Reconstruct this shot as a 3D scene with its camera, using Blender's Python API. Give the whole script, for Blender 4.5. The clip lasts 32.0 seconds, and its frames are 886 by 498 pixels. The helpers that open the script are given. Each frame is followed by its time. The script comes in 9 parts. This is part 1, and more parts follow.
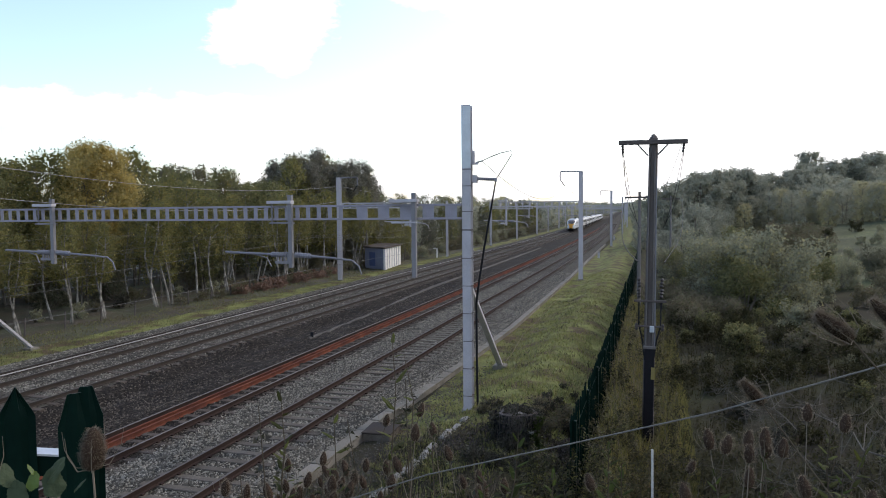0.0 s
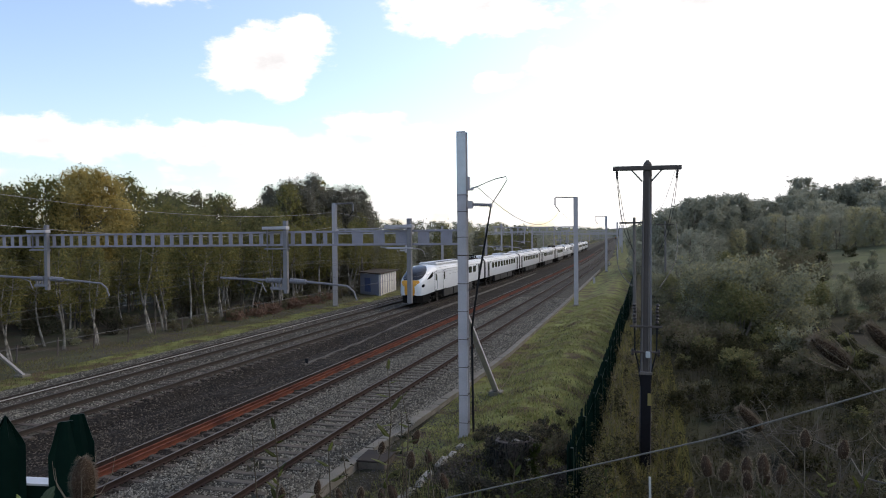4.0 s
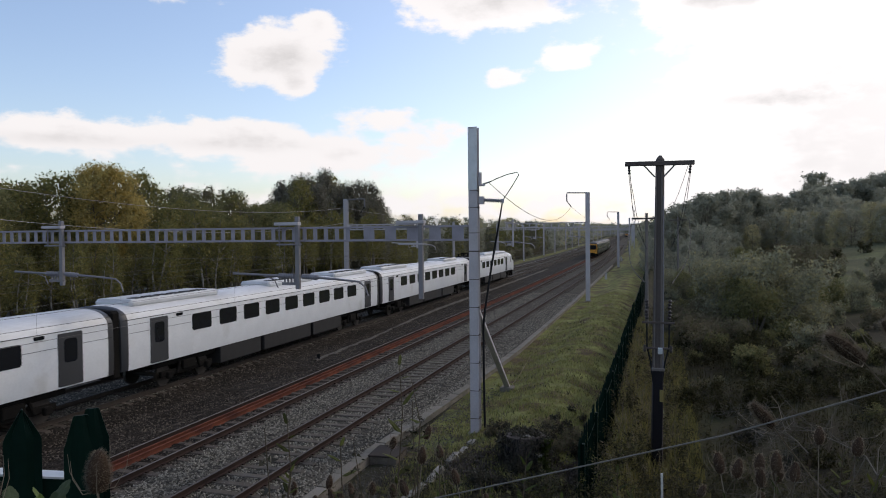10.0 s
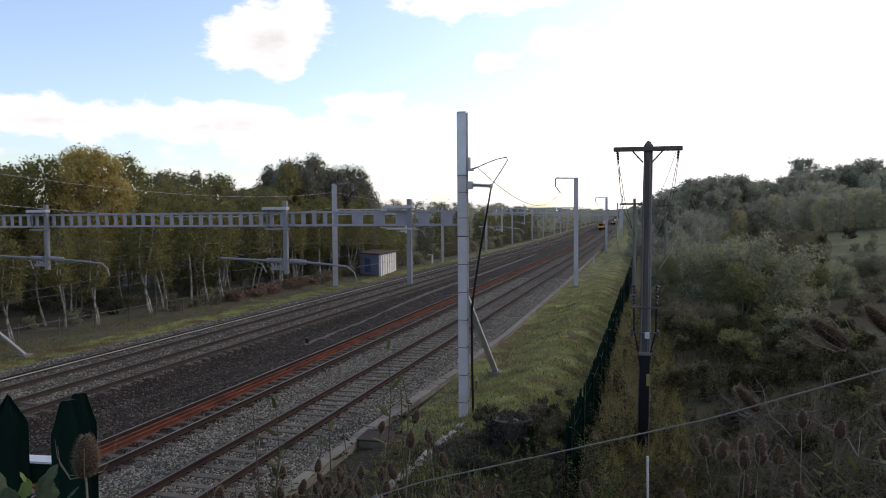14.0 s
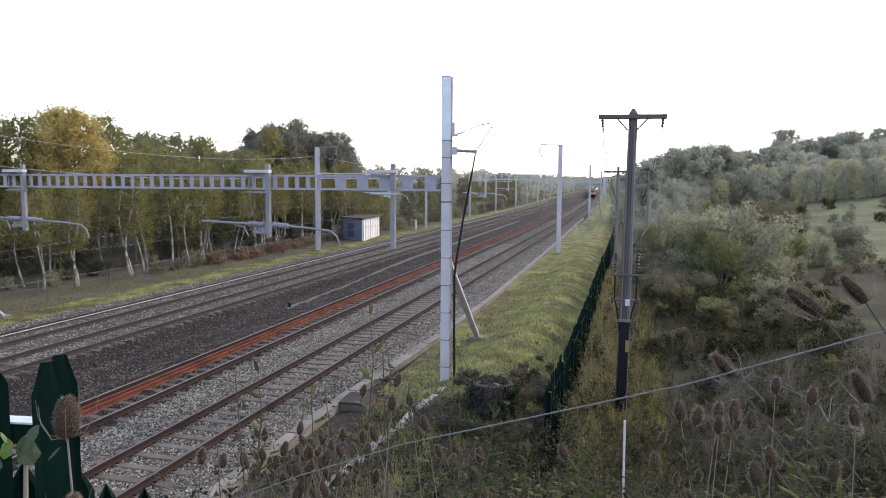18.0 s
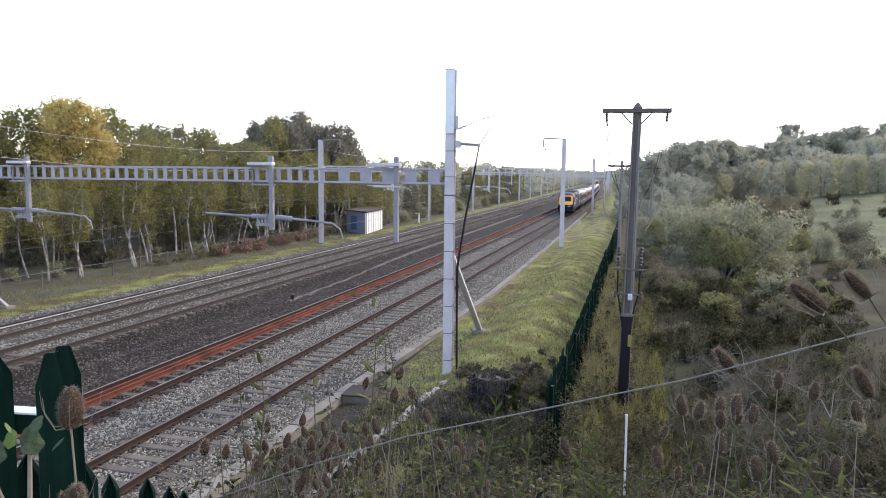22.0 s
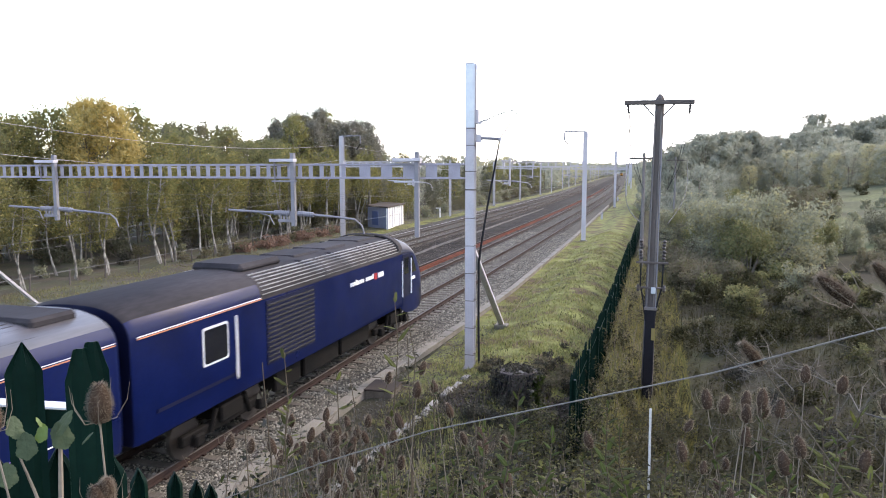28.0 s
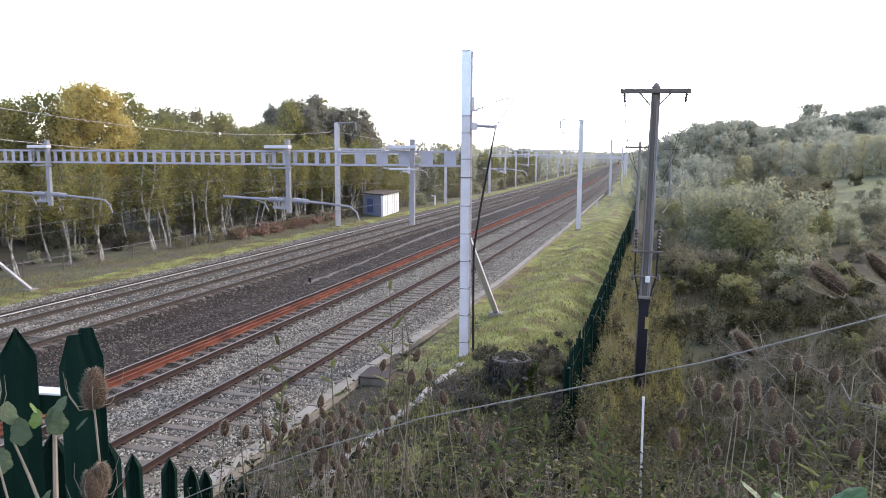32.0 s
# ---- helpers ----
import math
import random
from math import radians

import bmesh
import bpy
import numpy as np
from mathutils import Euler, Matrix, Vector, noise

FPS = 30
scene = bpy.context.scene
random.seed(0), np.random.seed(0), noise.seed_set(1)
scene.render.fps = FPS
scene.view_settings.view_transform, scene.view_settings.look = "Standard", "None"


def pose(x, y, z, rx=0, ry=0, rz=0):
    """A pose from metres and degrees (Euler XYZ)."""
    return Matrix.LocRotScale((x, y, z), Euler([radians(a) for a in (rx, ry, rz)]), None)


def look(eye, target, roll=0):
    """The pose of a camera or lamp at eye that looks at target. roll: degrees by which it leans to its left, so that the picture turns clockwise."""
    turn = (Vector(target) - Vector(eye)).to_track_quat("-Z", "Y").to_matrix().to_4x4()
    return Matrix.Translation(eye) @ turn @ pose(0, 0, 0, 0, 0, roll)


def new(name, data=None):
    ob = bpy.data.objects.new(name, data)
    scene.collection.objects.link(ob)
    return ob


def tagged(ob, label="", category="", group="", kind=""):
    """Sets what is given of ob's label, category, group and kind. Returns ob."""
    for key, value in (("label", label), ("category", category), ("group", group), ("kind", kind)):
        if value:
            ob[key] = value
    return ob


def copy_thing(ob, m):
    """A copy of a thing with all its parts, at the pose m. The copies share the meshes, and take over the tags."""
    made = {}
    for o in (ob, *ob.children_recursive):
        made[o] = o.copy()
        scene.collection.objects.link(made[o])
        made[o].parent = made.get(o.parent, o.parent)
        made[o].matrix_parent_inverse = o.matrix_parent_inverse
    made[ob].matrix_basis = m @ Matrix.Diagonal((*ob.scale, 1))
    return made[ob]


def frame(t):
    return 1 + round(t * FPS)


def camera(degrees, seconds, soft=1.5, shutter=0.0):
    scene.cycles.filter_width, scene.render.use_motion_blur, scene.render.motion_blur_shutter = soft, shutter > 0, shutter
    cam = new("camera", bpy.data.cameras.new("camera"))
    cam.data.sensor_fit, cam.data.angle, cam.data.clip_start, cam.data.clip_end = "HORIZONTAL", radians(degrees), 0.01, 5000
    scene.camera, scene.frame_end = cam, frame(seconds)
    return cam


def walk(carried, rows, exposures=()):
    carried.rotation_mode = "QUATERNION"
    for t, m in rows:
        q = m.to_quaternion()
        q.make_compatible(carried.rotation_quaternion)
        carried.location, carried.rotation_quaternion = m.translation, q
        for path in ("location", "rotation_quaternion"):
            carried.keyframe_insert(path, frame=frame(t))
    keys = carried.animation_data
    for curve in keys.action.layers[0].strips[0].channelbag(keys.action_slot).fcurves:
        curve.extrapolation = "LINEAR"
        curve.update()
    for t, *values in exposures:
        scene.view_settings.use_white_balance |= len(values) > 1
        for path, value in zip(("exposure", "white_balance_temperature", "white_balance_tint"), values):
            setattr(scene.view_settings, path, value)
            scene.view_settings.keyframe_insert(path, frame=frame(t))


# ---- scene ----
# ---------------------------------------------------------------- camera
H_EYE = 6.33
cam = camera(64.34, 32.0, soft=1.0, shutter=0.05)
PATH = [
    (0, 16.50, -3.07, 0.50), (0.5, 16.49, -2.85, 0.54), (1, 16.84, -2.79, 0.87), (1.5, 16.61, -2.81, 0.74), (2, 16.48, -2.58, 0.61), (2.5, 16.37, -2.58, 0.62),
    (3, 16.19, -1.47, 0.55), (3.5, 16.09, -0.94, 0.52), (5.5, 16.31, -1.42, 0.80), (6, 16.24, -1.53, 0.51), (6.5, 16.30, -1.60, 0.55), (7, 16.80, -1.90, 0.69),
    (7.5, 16.86, -1.77, 0.84), (8, 17.12, -2.10, 0.74), (8.5, 17.13, -1.79, 0.81), (9, 17.11, -1.32, 1.00), (9.5, 17.14, -1.26, 0.72), (10, 17.05, -1.33, 0.57),
    (10.5, 16.90, -1.32, 0.62), (11, 16.96, -1.27, 0.66), (11.5, 17.06, -1.34, 0.80), (12, 17.12, -1.06, 1.00), (12.5, 17.01, -1.19, 0.87), (13, 16.68, -1.35, 0.76),
    (13.5, 16.34, -1.72, 0.55), (14, 16.13, -2.56, 0.44), (14.5, 16.10, -3.13, 0.43), (16.5, 15.79, -4.15, 0.22), (17, 15.92, -4.28, 0.30), (17.5, 15.79, -4.29, 0.25),
    (18, 14.82, -5.36, -0.35), (18.5, 14.84, -5.62, -0.54), (19, 14.99, -5.64, -0.53), (19.5, 14.84, -5.44, -0.58), (20, 14.92, -5.29, -0.58), (20.5, 14.85, -5.20, -0.51),
    (21, 14.90, -5.38, -0.52), (21.5, 15.03, -5.81, -0.51), (22, 15.09, -5.90, -0.63), (22.5, 15.32, -6.04, -0.61), (23, 15.57, -6.05, -0.51), (23.5, 15.63, -6.15, -0.49),
    (24, 15.79, -6.10, -0.43), (24.5, 15.74, -5.92, -0.50), (25, 15.93, -5.93, -0.36), (25.5, 16.16, -5.78, -0.23), (27.5, 16.59, -6.30, -0.07), (28, 16.76, -6.34, 0.02),
    (28.5, 16.76, -6.89, -0.04), (29, 16.76, -7.07, -0.03), (29.5, 16.61, -6.72, -0.00), (30, 16.62, -6.76, 0.11), (30.5, 16.53, -6.83, -0.03), (31, 16.54, -7.13, -0.13),
    (31.5, 16.53, -7.16, -0.27), (32, 16.40, -7.33, -0.35),
]
EXPOSURES = [(0.0, -1.5, 6650, 12), (2.5, -1.55, 6650, 12), (3.5, -1.7, 6700, 12), (5.5, -2.24, 6750, 13), (13.0, -2.16, 6750, 13), (14.0, -1.95, 6750, 14), (14.5, -1.65, 6750, 14), (16.5, -1.3, 6800, 15), (17.3, -1.05, 6800, 16), (18.2, -0.68, 6800, 17), (25.0, -0.42, 6800, 17), (28.5, -0.26, 6850, 17), (32.0, -0.22, 6850, 17)]
walk(cam, [(t, pose(0, 0, H_EYE, 90 + pitch, roll, yaw)) for t, yaw, pitch, roll in PATH], exposures=EXPOSURES)

# ---------------------------------------------------------------- sky and sun
SUN_AZ, SUN_EL = 38.0, 36.0     # degrees to the right of the tracks' line, and up


def make_sky():
    world = bpy.data.worlds.new("sky")
    scene.world = world
    world.use_nodes = True
    nt = world.node_tree
    nt.nodes.clear()
    N, L = nt.nodes.new, nt.links.new
    out, bg = N("ShaderNodeOutputWorld"), N("ShaderNodeBackground")
    sky = N("ShaderNodeTexSky")
    sky.sky_type, sky.sun_disc = "NISHITA", False
    sky.sun_elevation, sky.sun_rotation = radians(SUN_EL), radians(SUN_AZ)
    sky.air_density, sky.dust_density, sky.ozone_density = 1.0, 1.5, 1.5
    co, sep = N("ShaderNodeTexCoord"), N("ShaderNodeSeparateXYZ")
    L(co.outputs["Generated"], sep.inputs[0])

    def m(op, a, b=None, c=None):
        n = N("ShaderNodeMath")
        n.operation = op
        for i, v in enumerate((a, b, c)):
            if v is None:
                continue
            if isinstance(v, (int, float)):
                n.inputs[i].default_value = v
            else:
                L(v, n.inputs[i])
        return n.outputs[0]

    x, y, z = sep.outputs
    az = m("MULTIPLY", m("ARCTAN2", x, y), 57.2958)
    el = m("MULTIPLY", m("ARCSINE", z), 57.2958)
    # cloud banks: azimuth, elevation, half widths, weight
    banks = [(-29.4, 14.2, 3.8, 1.9, 1.1), (-31.6, 12.6, 2.6, 1.5, 0.6), (-28.6, 11.6, 1.2, 0.9, 0.8), (-44.5, 7.4, 5.5, 1.3, 1.0), (-33.0, 7.8, 4.6, 1.3, 0.95), (-22.0, 9.3, 3.0, 0.9, 0.7),
             (-14.0, 17.4, 6.0, 1.7, 1.1), (-12.0, 12.2, 1.8, 0.9, 0.75), (-7.2, 13.6, 2.4, 1.0, 0.8), (-26.0, 6.4, 7.0, 1.3, 0.75), (-17.5, 8.0, 3.6, 1.0, 0.6), (-38.5, 18.2, 4.0, 1.0, 0.8), (-26.6, 16.4, 1.6, 0.8, 0.7),
             (-20.0, 2.0, 40.0, 3.2, 0.6), (15.0, 7.0, 10.5, 8.0, 1.3), (3.5, 17.6, 4.4, 2.2, 0.85), (20.0, 24.0, 16.0, 11.0, 1.2), (-100.0, 40.0, 45.0, 24.0, 0.45), (110.0, 34.0, 50.0, 26.0, 0.5), (178.0, 34.0, 45.0, 26.0, 0.45)]
    total = None
    for a, e, wa, we, k in banks:
        da = m("DIVIDE", m("SUBTRACT", az, a), wa)
        de = m("DIVIDE", m("SUBTRACT", el, e), we)
        r2 = m("ADD", m("MULTIPLY", da, da), m("MULTIPLY", de, de))
        g = m("MULTIPLY", m("POWER", 2.718, m("MULTIPLY", r2, -0.8)), k)
        total = g if total is None else m("ADD", total, g)
    comb = N("ShaderNodeCombineXYZ")
    L(m("MULTIPLY", az, 0.1), comb.inputs[0])
    L(m("MULTIPLY", el, 0.2), comb.inputs[1])
    noise1 = N("ShaderNodeTexNoise")
    noise1.inputs["Scale"].default_value, noise1.inputs["Detail"].default_value, noise1.inputs["Roughness"].default_value = 3.4, 9.0, 0.6
    L(comb.outputs[0], noise1.inputs["Vector"])
    val = m("ADD", total, m("MULTIPLY", m("SUBTRACT", noise1.outputs["Fac"], 0.55), 1.25))
    mask = N("ShaderNodeMapRange")
    mask.interpolation_type = "SMOOTHSTEP"
    mask.inputs["From Min"].default_value, mask.inputs["From Max"].default_value = 0.30, 0.62
    L(val, mask.inputs["Value"])
    core = N("ShaderNodeMapRange")
    core.interpolation_type = "SMOOTHSTEP"
    core.inputs["From Min"].default_value, core.inputs["From Max"].default_value = 0.8, 1.5
    core.inputs["To Min"].default_value, core.inputs["To Max"].default_value = 1.0, 0.80
    L(val, core.inputs["Value"])
    # thin veil towards the sun
    sdir = (math.sin(radians(SUN_AZ)) * math.cos(radians(SUN_EL)), math.cos(radians(SUN_AZ)) * math.cos(radians(SUN_EL)), math.sin(radians(SUN_EL)))
    dot = m("ADD", m("ADD", m("MULTIPLY", x, sdir[0]), m("MULTIPLY", y, sdir[1])), m("MULTIPLY", z, sdir[2]))
    glow = m("POWER", m("MAXIMUM", dot, 0.0), 5.0)
    cloud = N("ShaderNodeCombineColor")
    lum = m("MULTIPLY", core.outputs[0], m("ADD", 4.3, m("MULTIPLY", glow, 3.8)))
    L(lum, cloud.inputs[0])
    L(m("MULTIPLY", lum, 1.0), cloud.inputs[1])
    L(m("MULTIPLY", lum, 1.02), cloud.inputs[2])
    blue = N("ShaderNodeMix")
    blue.data_type, blue.blend_type = "RGBA", "MULTIPLY"
    blue.inputs["Factor"].default_value = 1.0
    blue.inputs["B"].default_value = (SKY_GAIN * 0.97, SKY_GAIN * 0.98, SKY_GAIN * 1.02, 1)
    L(sky.outputs[0], blue.inputs["A"])
    mix = N("ShaderNodeMix")
    mix.data_type = "RGBA"
    L(mask.outputs[0], mix.inputs["Factor"])
    veil = N("ShaderNodeMix")
    veil.data_type = "RGBA"
    veil.inputs["B"].default_value = (3.5, 3.5, 3.5, 1)
    L(m("MINIMUM", m("MULTIPLY", m("POWER", m("MAXIMUM", dot, 0.0), 7.0), 1.05), 1.0), veil.inputs["Factor"])
    L(blue.outputs["Result"], veil.inputs["A"])
    L(veil.outputs["Result"], mix.inputs["A"])
    L(cloud.outputs[0], mix.inputs["B"])
    # grey undersides of the higher clouds
    shade = None
    for a, e, wa, we, k in ((8.0, 9.6, 4.0, 0.5, 0.22), (6.0, 17.5, 5.0, 1.1, 0.25), (-11.0, 18.4, 5.0, 1.0, 0.2), (-29.5, 13.6, 2.4, 0.6, 0.10), (-45.0, 6.9, 4.5, 0.4, 0.10), (-33.0, 7.0, 4.0, 0.4, 0.10)):
        da = m("DIVIDE", m("SUBTRACT", az, a), wa)
        de = m("DIVIDE", m("SUBTRACT", el, e), we)
        r2 = m("ADD", m("MULTIPLY", da, da), m("MULTIPLY", de, de))
        g = m("MULTIPLY", m("POWER", 2.718, m("MULTIPLY", r2, -0.8)), k)
        shade = g if shade is None else m("ADD", shade, g)
    keep = m("SUBTRACT", 1.0, m("MULTIPLY", shade, m("MULTIPLY", noise1.outputs["Fac"], 2.0)))
    dim = N("ShaderNodeVectorMath")
    dim.operation = "SCALE"
    L(mix.outputs["Result"], dim.inputs[0])
    L(keep, dim.inputs["Scale"])
    L(dim.outputs[0], bg.inputs["Color"])
    bg.inputs["Strength"].default_value = SKY_STRENGTH
    L(bg.outputs[0], out.inputs[0])


SKY_GAIN, SKY_STRENGTH = 0.88, 1.0
make_sky()
sun = new("sun", bpy.data.lights.new("sun", "SUN"))
sun.data.energy, sun.data.angle, sun.data.color = 3.5, radians(3), (1.0, 0.89, 0.74)
sun.matrix_world = look((60 * math.sin(radians(SUN_AZ)), 60 * math.cos(radians(SUN_AZ)), 60 * math.tan(radians(SUN_EL))), (0, 0, 0))

# ---------------------------------------------------------------- materials


def mat(name, color, rough=0.7, metal=0.0, var=0.15, scale=3.0, fine=40.0, bump=0.0, bump_scale=60.0, second=None, second_at=0.5, spread=0.15,
        island=0.0, rand=0.0, coat=0.0, spec=0.5, island_colors=None, stretch=(1, 1, 1), trans=0.0, speck=0.0):
    """A painted, mineral or plant surface: coarse and fine variation, an optional second colour in patches, fine relief."""
    ma = bpy.data.materials.new(name)
    ma.use_nodes = True
    nt = ma.node_tree
    N, L = nt.nodes.new, nt.links.new
    b = nt.nodes["Principled BSDF"]
    b.inputs["Roughness"].default_value, b.inputs["Metallic"].default_value = rough, metal
    b.inputs["Specular IOR Level"].default_value = spec
    b.inputs["Coat Weight"].default_value = coat
    tc, mp = N("ShaderNodeTexCoord"), N("ShaderNodeMapping")
    mp.inputs["Scale"].default_value = stretch
    L(tc.outputs["Object"], mp.inputs[0])

    def noise_tex(s, d=4.0):
        n = N("ShaderNodeTexNoise")
        n.inputs["Scale"].default_value, n.inputs["Detail"].default_value = s, d
        L(mp.outputs[0], n.inputs["Vector"])
        return n.outputs["Fac"]

    def scaled(src, lo, hi):
        r = N("ShaderNodeMapRange")
        r.inputs["From Min"].default_value, r.inputs["From Max"].default_value = 0.25, 0.75
        r.inputs["To Min"].default_value, r.inputs["To Max"].default_value = lo, hi
        L(src, r.inputs[0])
        return r.outputs[0]

    def mixc(kind, fac, a, b2):
        n = N("ShaderNodeMix")
        n.data_type, n.blend_type = "RGBA", kind
        for key, v in (("Factor", fac), ("A", a), ("B", b2)):
            if isinstance(v, (int, float)):
                n.inputs[key].default_value = v
            elif isinstance(v, tuple):
                n.inputs[key].default_value = (*v, 1)
            else:
                L(v, n.inputs[key])
        return n.outputs["Result"]

    base = color
    coarse = noise_tex(scale)
    if island_colors:
        ramp = N("ShaderNodeValToRGB")
        geo = N("ShaderNodeNewGeometry")
        L(geo.outputs["Random Per Island"], ramp.inputs[0])
        cr = ramp.color_ramp
        for i, c in enumerate(island_colors):
            e = cr.elements[i] if i < 2 else cr.elements.new(1.0)
            e.color = (*c, 1)
        for i in range(len(island_colors)):
            cr.elements[i].position = i / (len(island_colors) - 1)
        base = ramp.outputs[0]
    if second:
        r = N("ShaderNodeMapRange")
        r.interpolation_type = "SMOOTHSTEP"
        r.inputs["From Min"].default_value, r.inputs["From Max"].default_value = second_at - spread, second_at + spread
        L(noise_tex(scale * 0.6, 6.0), r.inputs[0])
        base = mixc("MIX", r.outputs[0], base, second)
    g = scaled(coarse, 1 - var, 1 + var)
    f = scaled(noise_tex(fine, 6.0), 1 - var * 0.7, 1 + var * 0.7)
    mul = N("ShaderNodeMath")
    mul.operation = "MULTIPLY"
    L(g, mul.inputs[0])
    L(f, mul.inputs[1])
    last = mul.outputs[0]
    for amount, kind in ((island, "island"), (rand, "object")):
        if amount:
            src = N("ShaderNodeNewGeometry").outputs["Random Per Island"] if kind == "island" else N("ShaderNodeObjectInfo").outputs["Random"]
            r = N("ShaderNodeMapRange")
            r.inputs["To Min"].default_value, r.inputs["To Max"].default_value = 1 - amount, 1 + amount
            L(src, r.inputs[0])
            m2 = N("ShaderNodeMath")
            m2.operation = "MULTIPLY"
            L(last, m2.inputs[0])
            L(r.outputs[0], m2.inputs[1])
            last = m2.outputs[0]
    if speck:
        # small stones, each of its own tone
        vo, sp, r, m3 = N("ShaderNodeTexVoronoi"), N("ShaderNodeSeparateColor"), N("ShaderNodeMapRange"), N("ShaderNodeMath")
        vo.inputs["Scale"].default_value = speck
        L(mp.outputs[0], vo.inputs["Vector"])
        L(vo.outputs["Color"], sp.inputs[0])
        r.inputs["To Min"].default_value, r.inputs["To Max"].default_value = 0.35, 1.65
        L(sp.outputs[0], r.inputs[0])
        m3.operation = "MULTIPLY"
        L(last, m3.inputs[0])
        L(r.outputs[0], m3.inputs[1])
        last = m3.outputs[0]
    cc = N("ShaderNodeCombineColor")
    for i in range(3):
        L(last, cc.inputs[i])
    L(mixc("MULTIPLY", 1.0, base, cc.outputs[0]), b.inputs["Base Color"])
    L(scaled(coarse, max(0.02, rough - 0.08), min(1.0, rough + 0.08)), b.inputs["Roughness"])
    if bump:
        bp = N("ShaderNodeBump")
        bp.inputs["Strength"].default_value, bp.inputs["Distance"].default_value = bump, 0.02
        L(noise_tex(bump_scale, 5.0), bp.inputs["Height"])
        L(bp.outputs[0], b.inputs["Normal"])
    if trans:
        tr, ms = N("ShaderNodeBsdfTranslucent"), N("ShaderNodeMixShader")
        L(mixc("MULTIPLY", 1.0, base, cc.outputs[0]), tr.inputs[0])
        ms.inputs[0].default_value = trans
        L(b.outputs[0], ms.inputs[1])
        L(tr.outputs[0], ms.inputs[2])
        L(ms.outputs[0], nt.nodes["Material Output"].inputs[0])
    return ma


def glowing(name, color, strength):
    ma = bpy.data.materials.new(name)
    ma.use_nodes = True
    b = ma.node_tree.nodes["Principled BSDF"]
    b.inputs["Base Color"].default_value = (*color, 1)
    b.inputs["Emission Color"].default_value, b.inputs["Emission Strength"].default_value = (*color, 1), strength
    return ma


